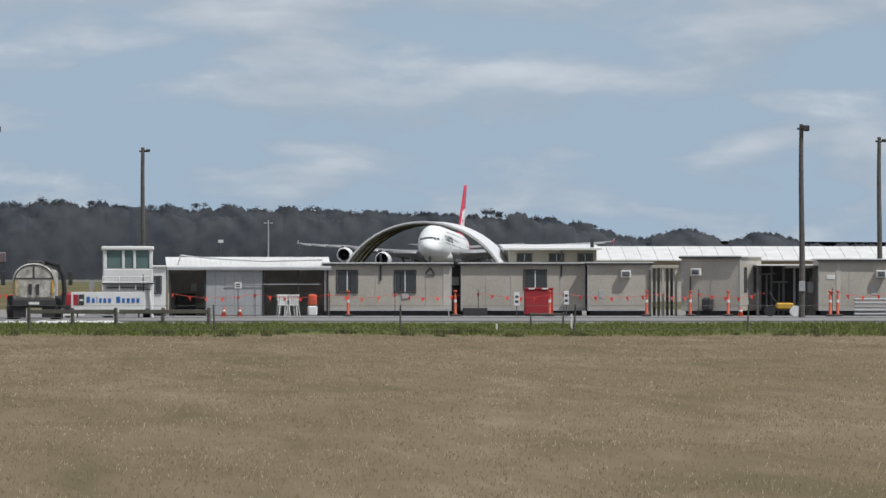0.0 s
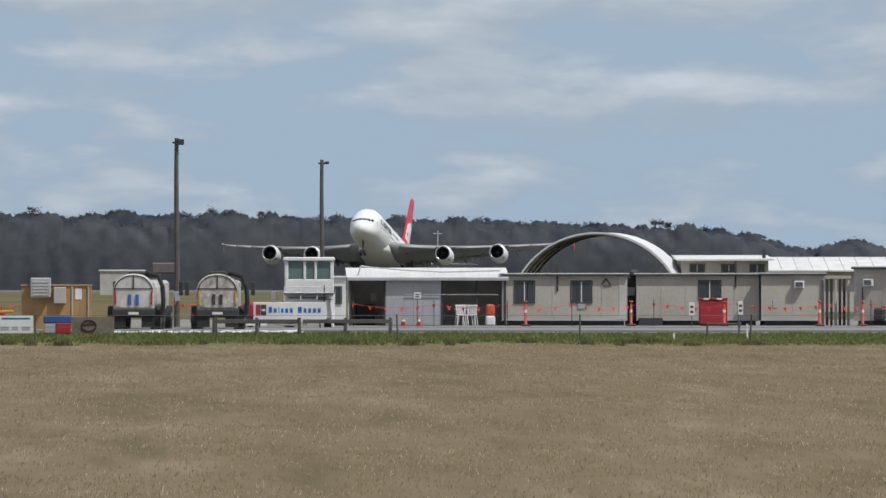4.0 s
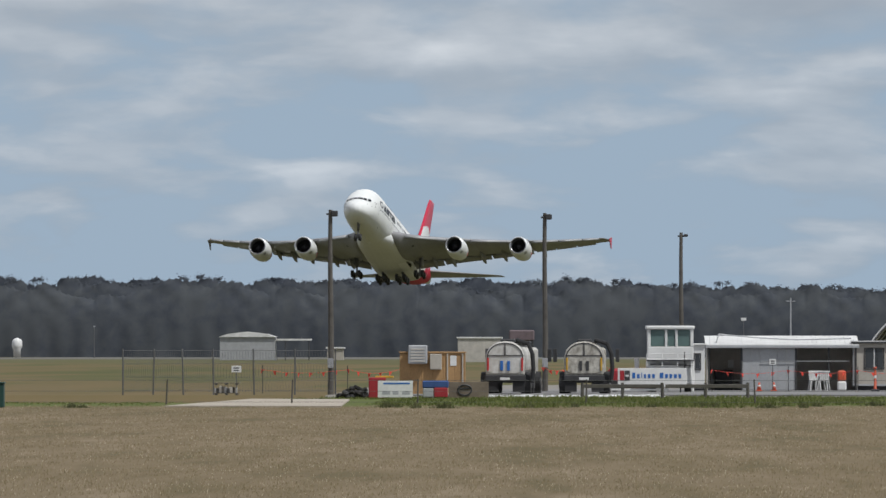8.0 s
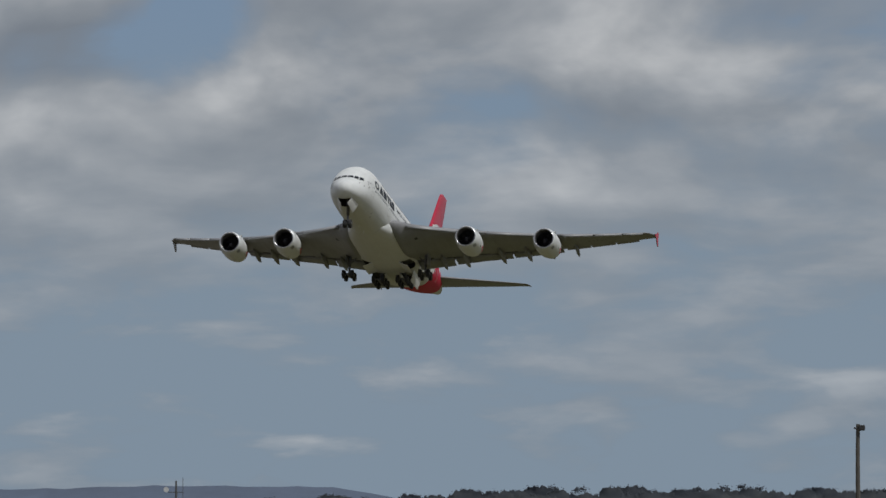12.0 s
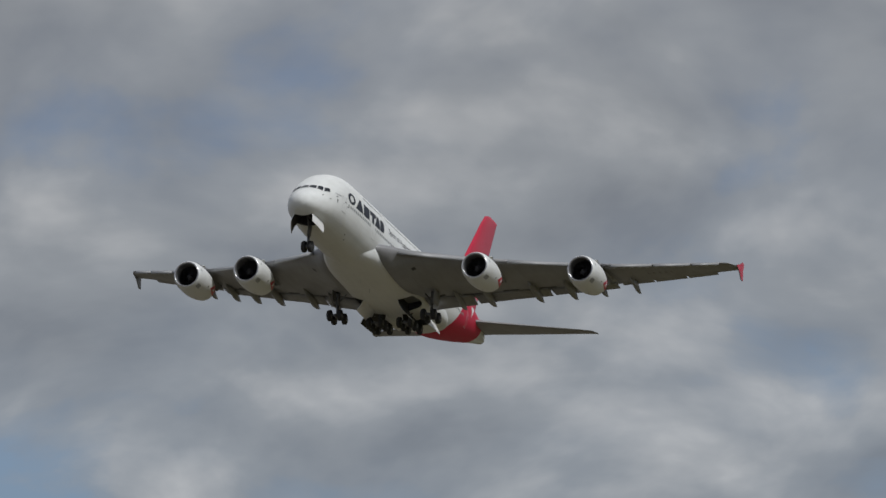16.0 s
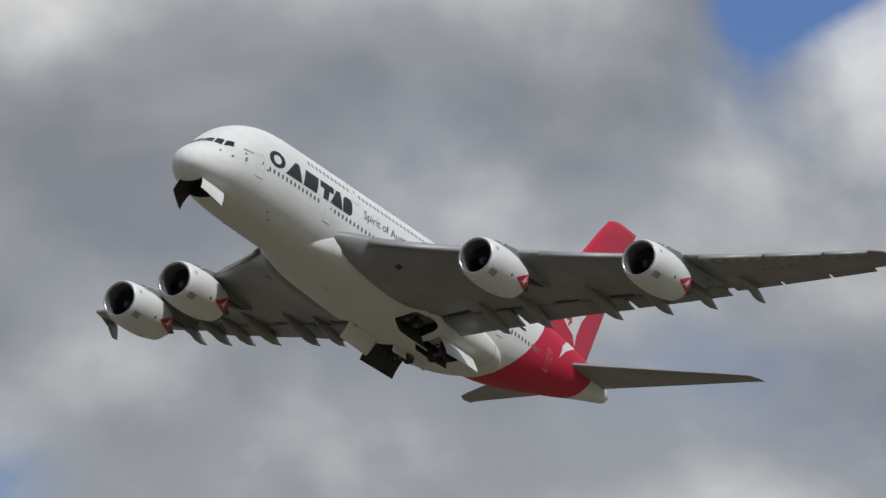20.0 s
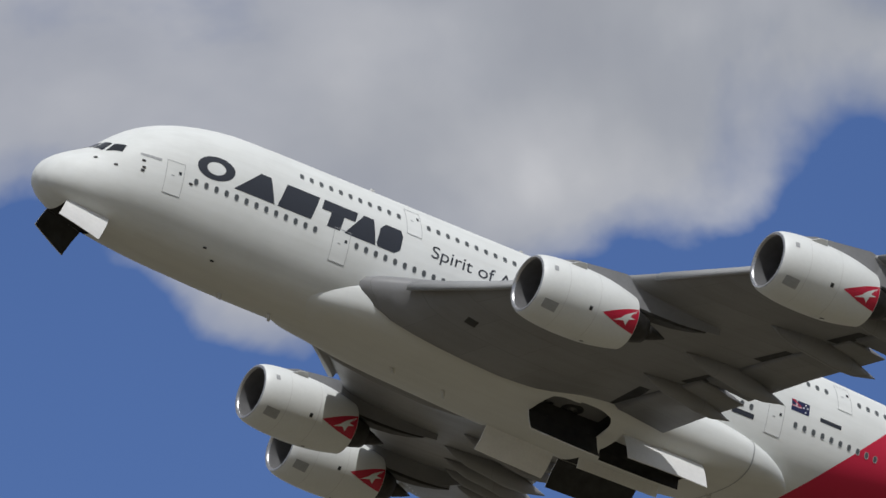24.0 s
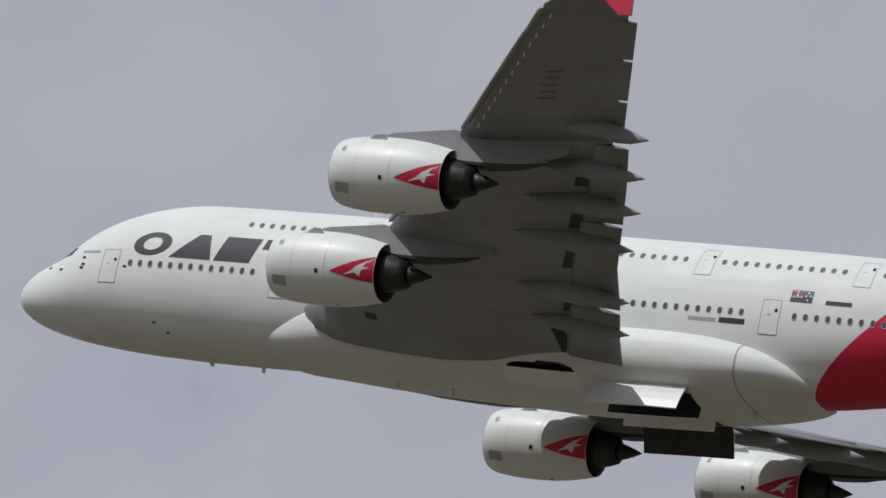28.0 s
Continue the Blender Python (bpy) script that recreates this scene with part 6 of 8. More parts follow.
def cabin(x, y, w, depth, h, label, rz=0, slope=0.0, seams=3):
    """A portable cabin: ribbed panels on skids, roof sheet with gutter."""
    ob = empty("site_cabin", x, y, 0.06, rz)
    tagged(ob, label, "cabin", "site cabins")
    quick("wall", CREAM, ob, (-w / 2, w / 2, 0, depth, 0.2, h), bevel=0.015)
    for s in (-1, 1):
        quick("skid", DARK_STEEL, ob, (-w / 2 + 0.1, w / 2 - 0.1, depth / 2 + s * (depth / 2 - 0.3) - 0.08, depth / 2 + s * (depth / 2 - 0.3) + 0.08, 0.0, 0.2), bevel=0.01)
    bm = bmesh.new()
    rings = [[(u, -0.12, h), (u, -0.12, h + 0.06), (u, depth + 0.12, h + 0.06 + slope), (u, depth + 0.12, h + slope)] for u in (-w / 2 - 0.1, w / 2 + 0.1)]
    loft(bm, rings)
    bmesh.ops.recalc_face_normals(bm, faces=bm.faces)
    part("roof", bm, WHITE_SHEET, ob, "white steel roof sheet")
    quick("gutter", DARK_STEEL, ob, (-w / 2 - 0.1, w / 2 + 0.1, -0.17, -0.1, h - 0.06, h + 0.02), bevel=0.01)
    quick("base_rail", GREY_SHEET, ob, (-w / 2, w / 2, -0.015, 0.0, 0.2, 0.28), bevel=0.004)
    for i in range(1, seams + 1):
        u = -w / 2 + w * i / (seams + 1)
        quick("panel_joint", GREY_SHEET, ob, (u - 0.012, u + 0.012, -0.012, 0.0, 0.28, h - 0.06), bevel=0.003)
    for s in (-1, 1):
        quick("corner_trim", GREY_SHEET, ob, (s * w / 2 - 0.03, s * w / 2 + 0.03, -0.012, 0.04, 0.2, h - 0.02), bevel=0.004)
    return ob


def build_cabins():
    c = cabin(15.3, 400, 5.2, 3.2, 2.14, "long cream site cabin with two sliding windows", seams=4)
    for a, b in ((-2.1, -1.28), (0.28, 1.12)):
        window_unit(c, a, b, 0, 0.98, 1.84)
    quick("window_shade", GREY_SHEET, c, (0.55, 0.85, -0.04, 0, 0.7, 0.93))
    bm = bmesh.new()
    for a, b in (((1.55, 1.72), (1.73, 1.98)), ((1.73, 1.98), (1.92, 1.72))):
        rod(bm, (a[0], -0.03, a[1]), (b[0], -0.03, b[1]), 0.035, 0.035, 6)
    rod(bm, (1.6, -0.03, 1.68), (1.95, -0.03, 1.68), 0.02, 0.02, 6)
    part("wall_emblem", bm, DARK_STEEL, c, "small dark peaked emblem")
    quick("downpipe", DARK_STEEL, c, (-0.35, -0.27, -0.06, 0.0, 1.45, 2.6))
    # flat strip whose tone stands for the shading of the turned end wall
    quick("end_panel", SHADE_GREY, c, (2.28, 2.58, -0.018, 0.0, 0.28, 2.05), bevel=0.004)
    c = cabin(20.9, 400.3, 5.1, 3.2, 2.14, "long cream site cabin behind a red chest", seams=4)
    window_unit(c, 0.05, 0.95, 0, 1.15, 1.86)
    quick("step", DARK_STEEL, c, (-2.5, -1.5, -0.5, 0.0, 0.0, 0.32))
    quick("downpipe", DARK_STEEL, c, (1.55, 1.62, -0.06, 0.0, 1.6, 2.7))
    c = cabin(24.85, 399.6, 2.6, 3.0, 2.16, "short cream site cabin with a wall air conditioner", seams=1)
    aircon(c, 0.25, 0, 1.72)
    quick("vent", GREY_SHEET, c, (-0.85, -0.65, -0.02, 0, 0.72, 1.08))
    quick("awning_post", TIMBER_POLE, c, (1.22, 1.3, -0.1, -0.02, 0.0, 1.9))
    c = cabin(28.6, 399.2, 2.45, 3.6, 2.42, "cream site cabin turned to show its side", rz=-19, seams=1)
    aircon(c, -0.6, 0, 1.8)
    quick("cable_duct", DARK_STEEL, c, (-0.9, -0.85, -0.04, 0, 0.2, 1.6))
    quick("pump_drum", DARK_STEEL, c, (-0.3, 0.15, -0.4, -0.05, 0.2, 0.75), bevel=0.08)
    for u in (0.7, 2.3):
        side = quick("side_window", WIN_GLASS, c, (1.225, 1.245, u, u + 0.45, 0.95, 2.0), bevel=0.004)
    quick("side_vent", GREY_SHEET, c, (1.225, 1.26, 1.4, 1.9, 0.75, 1.2), bevel=0.004)
    c = cabin(35.6, 399.4, 5.0, 3.2, 2.3, "cream site cabin behind stacked grey rails", seams=3)
    aircon(c, 0.05, 0, 1.72)
    quick("sign_plate", WHITE_SHEET, c, (-2.2, -1.85, -0.02, 0, 1.5, 1.68))
    quick("vent", GREY_SHEET, c, (-0.35, -0.15, -0.02, 0, 0.85, 1.25))
    quick("wall_lamp", DARK_STEEL, c, (0.75, 0.95, -0.16, 0, 1.82, 1.96), bevel=0.03)
    quick("corner_panel", SHADE_GREY, c, (-1.8, -1.62, -0.02, 0, 0.3, 2.2))
    c = cabin(42.0, 401.5, 6.0, 3.2, 2.3, "cream site cabin at the end of the row", seams=3)
    window_unit(c, -1.5, -0.6, 0, 1.0, 1.8)


def build_open_shed():
    ob = empty("open_shed", 9.6, 400, 0.06)
    tagged(ob, "open-fronted steel shed with a white sloping roof", "shed")
    x0, x1 = -3.35, 3.25
    for i in range(33):
        u = x0 - 0.1 + (x1 - x0 + 0.2) * i / 33
        v = u + (x1 - x0 + 0.2) / 33 * 0.97
        bm = bmesh.new()
        rings = [[(a, -0.25, 1.98), (a, -0.25, 2.03), (a, 3.4, 2.43), (a, 3.4, 2.38)] for a in (u, v)]
        loft(bm, rings)
        bmesh.ops.recalc_face_normals(bm, faces=bm.faces)
        part("roof_sheet", bm, WHITE_SHEET, ob)
    quick("roof_deck", WHITE_SHEET, ob, (x0 - 0.1, x1 + 0.1, 0.0, 0.06, 1.93, 1.98))
    bm = bmesh.new()
    rings = [[(u, -0.2, 1.95), (u, -0.2, 1.975), (u, 3.35, 2.375), (u, 3.35, 2.35)] for u in (x0 - 0.08, x1 + 0.08)]
    loft(bm, rings)
    bmesh.ops.recalc_face_normals(bm, faces=bm.faces)
    part("roof_lining", bm, GREY_SHEET, ob)
    quick("fascia", GREY_SHEET, ob, (x0 - 0.1, x1 + 0.1, -0.27, -0.2, 1.88, 2.0))
    quick("back_wall", SHADE_GREY, ob, (x0, x1, 3.2, 3.3, 0, 2.36))
    for s in (x0, x1):
        quick("end_wall", SHADE_GREY, ob, (s - 0.04, s + 0.04, 0.1, 3.2, 0, 1.98))
    for i in range(6):
        a = -1.82 + i * 0.392
        quick("front_sheet", GREY_SHEET, ob, (a, a + 0.386, -0.02, 0.02, 0.02, 1.92), bevel=0.008)
    for u in (x0 + 0.05, -1.85, 0.55, 2.0, x1 - 0.05):
        quick("post", DARK_STEEL, ob, (u - 0.04, u + 0.04, -0.06, 0.02, 0, 1.95))
    quick("crossbar", GREY_SHEET, ob, (-1.0, 2.9, -0.1, -0.07, 1.28, 1.31), bevel=0.004)
    quick("notice", WHITE_SHEET, ob, (-2.4, -2.15, 2.9, 2.95, 1.0, 1.35))
    quick("cupboard", DARK_STEEL, ob, (-3.0, -2.2, 2.4, 3.1, 0, 0.9))
    # loose cables over the roof
    bm = bmesh.new()
    pts = [(-3.0, 0.3, 2.0), (-2.85, 0.4, 2.5), (-2.5, 0.5, 2.45), (-1.0, 0.6, 2.32), (0.6, 0.5, 2.24), (3.0, 0.3, 2.3)]
    for a, b in zip(pts, pts[1:]):
        rod(bm, a, b, 0.03, 0.03, 6)
    part("roof_cable", bm, GREY_SHEET, ob)


def build_booth():
    ob = empty("gate_booth", 5.78, 398.6, 0.06)
    tagged(ob, "narrow white booth with a dark side window", "booth")
    quick("wall", WHITE_SHEET, ob, (-0.32, 0.32, 0, 1.6, 0.1, 2.0))
    quick("roof", WHITE_SHEET, ob, (-0.4, 0.4, -0.1, 1.7, 2.0, 2.08))
    quick("skid", DARK_STEEL, ob, (-0.32, 0.32, 0.1, 1.5, 0.0, 0.1))
    window_unit(ob, -0.12, 0.12, 0, 0.95, 1.6, 1)


def build_operator_cab():
    ob = empty("operator_cab", 4.42, 384, 0.06)
    tagged(ob, "white raised operator cab with three green-tinted windows", "machine")
    # cab shell: posts and panels round the windows
    quick("lower_body", WHITE_SHEET, ob, (-1.02, 1.02, 0.0, 2.2, 0.35, 1.4), bevel=0.04)
    quick("waist_panel", WHITE_SHEET, ob, (-0.98, 0.98, 0.08, 2.1, 1.42, 1.93), bevel=0.03)
    quick("cab_roof", WHITE_SHEET, ob, (-1.05, 1.03, 0.0, 2.2, 2.66, 2.82), bevel=0.04)
    for a, b in ((-0.98, -0.84), (-0.24, -0.13), (0.2, 0.31), (0.84, 0.98)):
        quick("window_post", WHITE_SHEET, ob, (a, b, 0.08, 0.2, 1.93, 2.66), bevel=0.02)
    for a, b in ((-0.84, -0.24), (-0.13, 0.2), (0.31, 0.84)):
        w = quick("cab_window", GREEN_GLASS, ob, (a, b, 0.13, 0.15, 1.95, 2.64), label="green-tinted cab window", bevel=0.003)
    for s in (-0.96, 0.96):
        quick("side_panel", WHITE_SHEET, ob, (s - 0.02, s + 0.02, 0.2, 2.1, 1.93, 2.66))
    quick("rear_panel", SHADE_GREY, ob, (-0.96, 0.96, 2.06, 2.1, 1.93, 2.66))
    quick("seat", DARK_STEEL, ob, (-0.3, 0.2, 0.8, 1.3, 1.95, 2.3), bevel=0.06)
    bm = bmesh.new()
    for z in (1.42, 1.62):
        rod(bm, (-1.0, -0.25, z), (0.9, -0.25, z), 0.02, 0.02, 6)
    for x in (-1.0, -0.35, 0.3, 0.9):
        rod(bm, (x, -0.25, 1.1), (x, -0.25, 1.64), 0.02, 0.02, 6)
    part("guard_rail", bm, WHITE_SHEET, ob)
    quick("walkway", DARK_STEEL, ob, (-1.02, 1.0, -0.3, 0.0, 1.32, 1.38))
    quick("step_plate", DARK_STEEL, ob, (-0.85, 0.7, -0.12, 0.0, 1.16, 1.2))
    bm = bmesh.new()
    rod(bm, (0.6, -0.12, 0.7), (0.6, -0.12, 1.7), 0.025, 0.025, 6)
    rod(bm, (0.3, -0.12, 1.12), (0.95, -0.12, 1.12), 0.02, 0.02, 6)
    part("lamp_bracket", bm, DARK_STEEL, ob)
    for x in (-0.75, 0.75):
        bm = bmesh.new()
        rod(bm, (x - 0.15, 0.5, 0.38), (x + 0.15, 0.5, 0.38), 0.38, 0.38, 18)
        part("wheel", bm, TYRE, ob, "black tyre")
    quick("chassis", DARK_STEEL, ob, (-0.9, 0.9, 0.2, 2.1, 0.2, 0.36))
    bm = bmesh.new()
    rod(bm, (0.95, -0.05, 0.0), (0.82, -0.05, 1.4), 0.06, 0.05, 8)
    part("prop", bm, WHITE_SHEET, ob)
    # company sign on posts: emblem square and plain bars for the writing
    sg = empty("company_sign", 3.62, 381.5, 0.06)
    tagged(sg, "white board with a red and black emblem and blue bars", "sign")
    quick("board", WHITE_SHEET, sg, (-1.45, 1.45, -0.03, 0.03, 0.22, 1.02), bevel=0.01)
    quick("emblem", RED_STEEL, sg, (-1.36, -1.18, -0.045, -0.031, 0.5, 0.92), bevel=0.003)
    quick("emblem", DARK_STEEL, sg, (-1.16, -0.94, -0.045, -0.031, 0.5, 0.92), bevel=0.003)
    quick("emblem_cut", WHITE_SHEET, sg, (-1.12, -0.98, -0.05, -0.046, 0.66, 0.74), bevel=0.002)
    x = -0.86
    for i, w in enumerate((0.17, 0.15, 0.07, 0.13, 0.15, 0.15, 0, 0.19, 0.15, 0.15, 0.16, 0.15)):
        if w:
            quick("writing_bar", SIGN_BLUE, sg, (x + 0.02, x + w - 0.02, -0.045, -0.031, 0.6, 0.83 if i in (0, 2, 7) else 0.77), label="blue bar of writing", bevel=0.003)
        x += (w or 0.1) + 0.035
    for u in (-1.2, 1.2):
        quick("post", DARK_STEEL, sg, (u - 0.03, u + 0.03, 0.03, 0.09, 0, 0.9))
    tk = empty("red_tank_trailer", 2.75, 384.5, 0.06)
    tagged(tk, "low red tank trailer behind the white board", "trailer")
    quick("tank", RED_STEEL, tk, (-1.0, 1.15, 0, 1.2, 0.15, 1.0), bevel=0.1)
    quick("bed", WHITE_SHEET, tk, (-1.3, 1.6, -0.3, 1.3, 0.06, 0.15))
    quick("bracket", WHITE_SHEET, tk, (0.15, 0.35, 0.2, 0.3, 1.0, 1.45), bevel=0.03)
    for u in (-0.7, 0.8):
        bm = bmesh.new()
        rod(bm, (u, -0.05, 0.25), (u, 0.12, 0.25), 0.25, 0.25, 14)
        part("wheel", bm, TYRE, tk)


def build_tanker(x, y, label, grubby, rz=0):
    ob = empty("tanker_truck", x, y, 0.0, rz)
    tagged(ob, label, "truck", "tanker trucks")
    bm = bmesh.new()
    n = 28
    prof = []
    for k in range(n):
        a = 2 * math.pi * k / n
        e, f, low = (0.9, 0.9, 0.75) if math.sin(a) > 0 else (0.3, 0.45, 0.6)
        prof.append((0.82 * math.copysign(abs(math.cos(a)) ** e, math.cos(a)), 1.45 + low * math.copysign(abs(math.sin(a)) ** f, math.sin(a))))
    rings = [[(u * s, v, 1.5 + (w - 1.5) * s) for u, w in prof] for v, s in ((-0.05, 0.93), (0.0, 0.98), (0.06, 1.0), (4.2, 1.0), (4.3, 0.9))]
    loft(bm, rings)
    bmesh.ops.recalc_face_normals(bm, faces=bm.faces)
    tank = part("tank", bm, grubby, ob, "white rounded tank body", False)
    bm = bmesh.new()
    last = None
    for k in range(n // 2 + 1):
        u, w = prof[k % n]
        p = Vector((u * 0.9, -0.06, 1.5 + (w - 1.5) * 0.9))
        if last is not None:
            rod(bm, last, p, 0.022, 0.022, 5)
        last = p
    rod(bm, (-0.76, -0.06, 1.62), (0.76, -0.06, 1.62), 0.02, 0.02, 5)
    rod(bm, (0, -0.07, 1.62), (0, -0.07, 2.14), 0.035, 0.02, 5)
    part("end_rim", bm, DARK_STEEL, tank)
    quick("lower_box", grubby, ob, (-0.8, 0.8, -0.02, 0.4, 0.82, 1.3), bevel=0.04)
    for u in (-0.14, 0.14):
        quick("valve_plate", SIGN_BLUE if label.startswith("white") else DARK_STEEL, ob, (u - 0.06, u + 0.06, -0.1, -0.05, 1.0, 1.4))
    for s in (-1, 1):
        quick("lamp_strip", TAIL_RED if label.startswith("white") else YELLOW, ob, (s * 0.7 - 0.035, s * 0.7 + 0.035, -0.1, -0.05, 1.0, 1.52))
    quick("bumper", DARK_STEEL, ob, (-0.84, 0.84, -0.06, 0.15, 0.56, 0.82), bevel=0.03)
    # flaps added in tyre black to stand for the shaded underside
    for a in (-0.8, 0.3):
        quick("mud_flap", TYRE, ob, (a, a + 0.5, 0.02, 0.06, 0.12, 0.56), bevel=0.01)
    quick("plate", WHITE_SHEET, ob, (-0.2, 0.2, -0.1, -0.085, 0.62, 0.72), bevel=0.003)
    for s in (-1, 1):
        for v in (0.5, 1.7, 4.9):
            bm = bmesh.new()
            rod(bm, (s * 0.62, v, 0.48), (s * 1.02, v, 0.48), 0.48, 0.48, 22)
            w = part("wheel", bm, TYRE, ob, "black tyre")
            bm = bmesh.new()
            rod(bm, (s * 1.02, v, 0.48), (s * 1.05, v, 0.48), 0.22, 0.2, 14)
            part("rim", bm, GEAR_STEEL, w)
    quick("chassis", DARK_STEEL, ob, (-0.45, 0.45, 0.2, 6.0, 0.5, 0.8))
    quick("hatch", DARK_STEEL, ob, (-0.3, 0.3, 1.0, 1.6, 2.16, 2.3), bevel=0.05)
    quick("top_rack", DARK_STEEL, ob, (-0.1, 0.75, 0.3, 3.5, 2.12, 2.2), bevel=0.03)
    bm = bmesh.new()
    pts = [(0.45, 0.2, 2.25), (0.95, 0.0, 2.1), (1.12, -0.05, 1.7), (1.16, -0.05, 1.1), (1.1, 0.0, 0.5)]
    for a, b in zip(pts, pts[1:]):
        rod(bm, a, b, 0.09, 0.09, 8)
    part("hose", bm, TYRE, ob, "black suction hose")
    quick("cab", grubby, ob, (-0.82, 0.82, 4.5, 6.0, 0.6, 1.95), bevel=0.1)
    for s in (-1, 1):
        quick("mirror", DARK_STEEL, ob, (s * 1.3 - 0.08, s * 1.3 + 0.08, 5.8, 5.86, 1.35, 1.9), bevel=0.02)


def build_dome():
    """A fabric vault on an arch of steel, open at both ends."""
    ob = empty("dome_shelter", 23.4, 560, 0, -9)
    tagged(ob, "pale arched fabric shelter, open at its ends", "shelter")
    R, H, depth, n = 5.25, 4.9, 6.5, 28
    for i in range(n):
        bm = bmesh.new()
        a0, a1 = math.pi * i / n, math.pi * (i + 1) / n
        quad = []
        for a in (a0, a1):
            for r in (1.0, 0.982):
                quad.append((R * r * math.cos(a), H * r * math.sin(a)))
        rings = [[(quad[0][0], v, quad[0][1]), (quad[2][0], v, quad[2][1]), (quad[3][0], v, quad[3][1]), (quad[1][0], v, quad[1][1])] for v in (0, depth)]
        loft(bm, rings)
        bmesh.ops.recalc_face_normals(bm, faces=bm.faces)
        part("fabric_panel", bm, FABRIC, ob)
    for v in (-0.06, 2.1, 4.3, depth - 0.06):
        bm = bmesh.new()
        for i in range(n):
            a0, a1 = math.pi * i / n, math.pi * (i + 1) / n
            rod(bm, (R * 0.97 * math.cos(a0), v + 0.06, H * 0.97 * math.sin(a0)), (R * 0.97 * math.cos(a1), v + 0.06, H * 0.97 * math.sin(a1)), 0.07, 0.07, 6)
        part("arch_rib", bm, GEAR_STEEL, ob)
    for s in (-1, 1):
        quick("footing", CONCRETE, ob, (s * R - 0.3, s * R + 0.3, -0.1, depth + 0.1, 0.0, 0.3))


def build_far_sheds():
    ob = empty("long_shed", 46.0, 600, 0)
    tagged(ob, "long low shed with a white roof", "shed")
    quick("wall", SHADE_GREY, ob, (-9.8, 16, 0, 10, 0, 2.6))
    for i in range(26):
        bm = bmesh.new()
        rings = [[(u, -0.5, 2.6), (u, -0.5, 2.68), (u, 5, 3.55), (u, 10.5, 2.68), (u, 10.5, 2.6)] for u in (-10 + i, -10 + i + 0.97)]
        loft(bm, rings)
        bmesh.ops.recalc_face_normals(bm, faces=bm.faces)
        part("roof_sheet", bm, WHITE_SHEET, ob)
    ob = empty("site_office", 31.2, 562, 0)
    tagged(ob, "pale site office with pairs of small windows", "building")
    quick("wall", CREAM, ob, (-2.6, 2.6, 0, 6, 0, 3.2))
    bm = bmesh.new()
    loft(bm, [[(u, -0.4, 3.2), (u, -0.4, 3.3), (u, 6.4, 3.55), (u, 6.4, 3.4)] for u in (-2.9, 2.9)])
    bmesh.ops.recalc_face_normals(bm, faces=bm.faces)
    part("roof", bm, WHITE_SHEET, ob)
    for u in (-2.1, -0.2, 1.5):
        window_unit(ob, u, u + 0.85, 0, 2.55, 2.95)
    quick("flue", DARK_STEEL, ob, (2.3, 2.5, 1, 1.2, 3.3, 3.9))
    # shed and huts far across the airfield
    ob = empty("airfield_shed", -63.5, 1800, 0)
    tagged(ob, "grey shed with a pale low-pitched roof on the airfield", "shed")
    quick("wall", GREY_SHEET, ob, (-5.5, 5.5, 0, 9, 0, 4.6))
    bm = bmesh.new()
    loft(bm, [[(-5.8, v, 4.6), (-4.0, v, 5.2), (0, v, 5.7), (4.0, v, 5.2), (5.8, v, 4.6), (0, v, 4.6)] for v in (-0.4, 9.4)])
    bmesh.ops.recalc_face_normals(bm, faces=bm.faces)
    part("roof", bm, WHITE_SHEET, ob)
    quick("lean_to", WHITE_SHEET, ob, (5.6, 12.6, 2, 8, 3.9, 4.25))
    for u in (7.5, 12.2):
        quick("post", DARK_STEEL, ob, (u - 0.1, u + 0.1, 2.1, 2.3, 0, 3.9))
    ob = empty("low_hut", -46.0, 1800, 0)
    tagged(ob, "low pale hut on the airfield", "hut")
    quick("wall", CREAM, ob, (-1.6, 1.6, 0, 4, 0, 2.3))
    quick("roof", WHITE_SHEET, ob, (-1.9, 1.9, -0.3, 4.3, 2.3, 2.6))
    ob = empty("pale_store", -14.4, 1500, 0)
    tagged(ob, "pale square store far behind the trucks", "building")
    quick("wall", SHADE_GREY, ob, (-3.6, 3.6, 0, 8, 0, 3.9))
    quick("roof", WHITE_SHEET, ob, (-3.8, 3.8, -0.2, 8.2, 3.9, 4.15))
    ob = empty("raised_tank", -7.4, 1500, 0)
    tagged(ob, "dull purple-brown tank raised on legs", "tank")
    quick("tank", surface("dull_brown_steel", (0.16, 0.12, 0.13), 0.7, 0.0, 0.15, 1.0), ob, (-2.1, 2.1, 0, 3, 3.5, 5.3), bevel=0.2)
    for u in (-1.8, 1.8):
        for v in (0.3, 2.7):
            quick("leg", DARK_STEEL, ob, (u - 0.12, u + 0.12, v - 0.12, v + 0.12, 0, 3.5))
    bm = bmesh.new()
    rings = [[(r * math.cos(2 * math.pi * k / 20), r * math.sin(2 * math.pi * k / 20), z) for k in range(20)] for z, r in ((0, 1.0), (2.2, 1.05), (2.8, 1.35), (3.4, 1.5), (4.6, 1.42), (5.2, 1.0), (5.5, 0.2))]
    loft(bm, rings)
    bmesh.ops.recalc_face_normals(bm, faces=bm.faces)
    tagged(part("radar_dome", bm, WHITE_SHEET, smooth=True, at=pose(-155.0, 2550, 0)), "white domed tower on the airfield", "tower")
    ob = empty("orange_hut", -197.8, 2550, 0)
    hut_paint = surface("faded_orange_paint", (0.46, 0.21, 0.05), 0.7, 0.0, 0.15, 1.0)
    tagged(ob, "small yellow-orange equipment hut beside the runway", "hut")
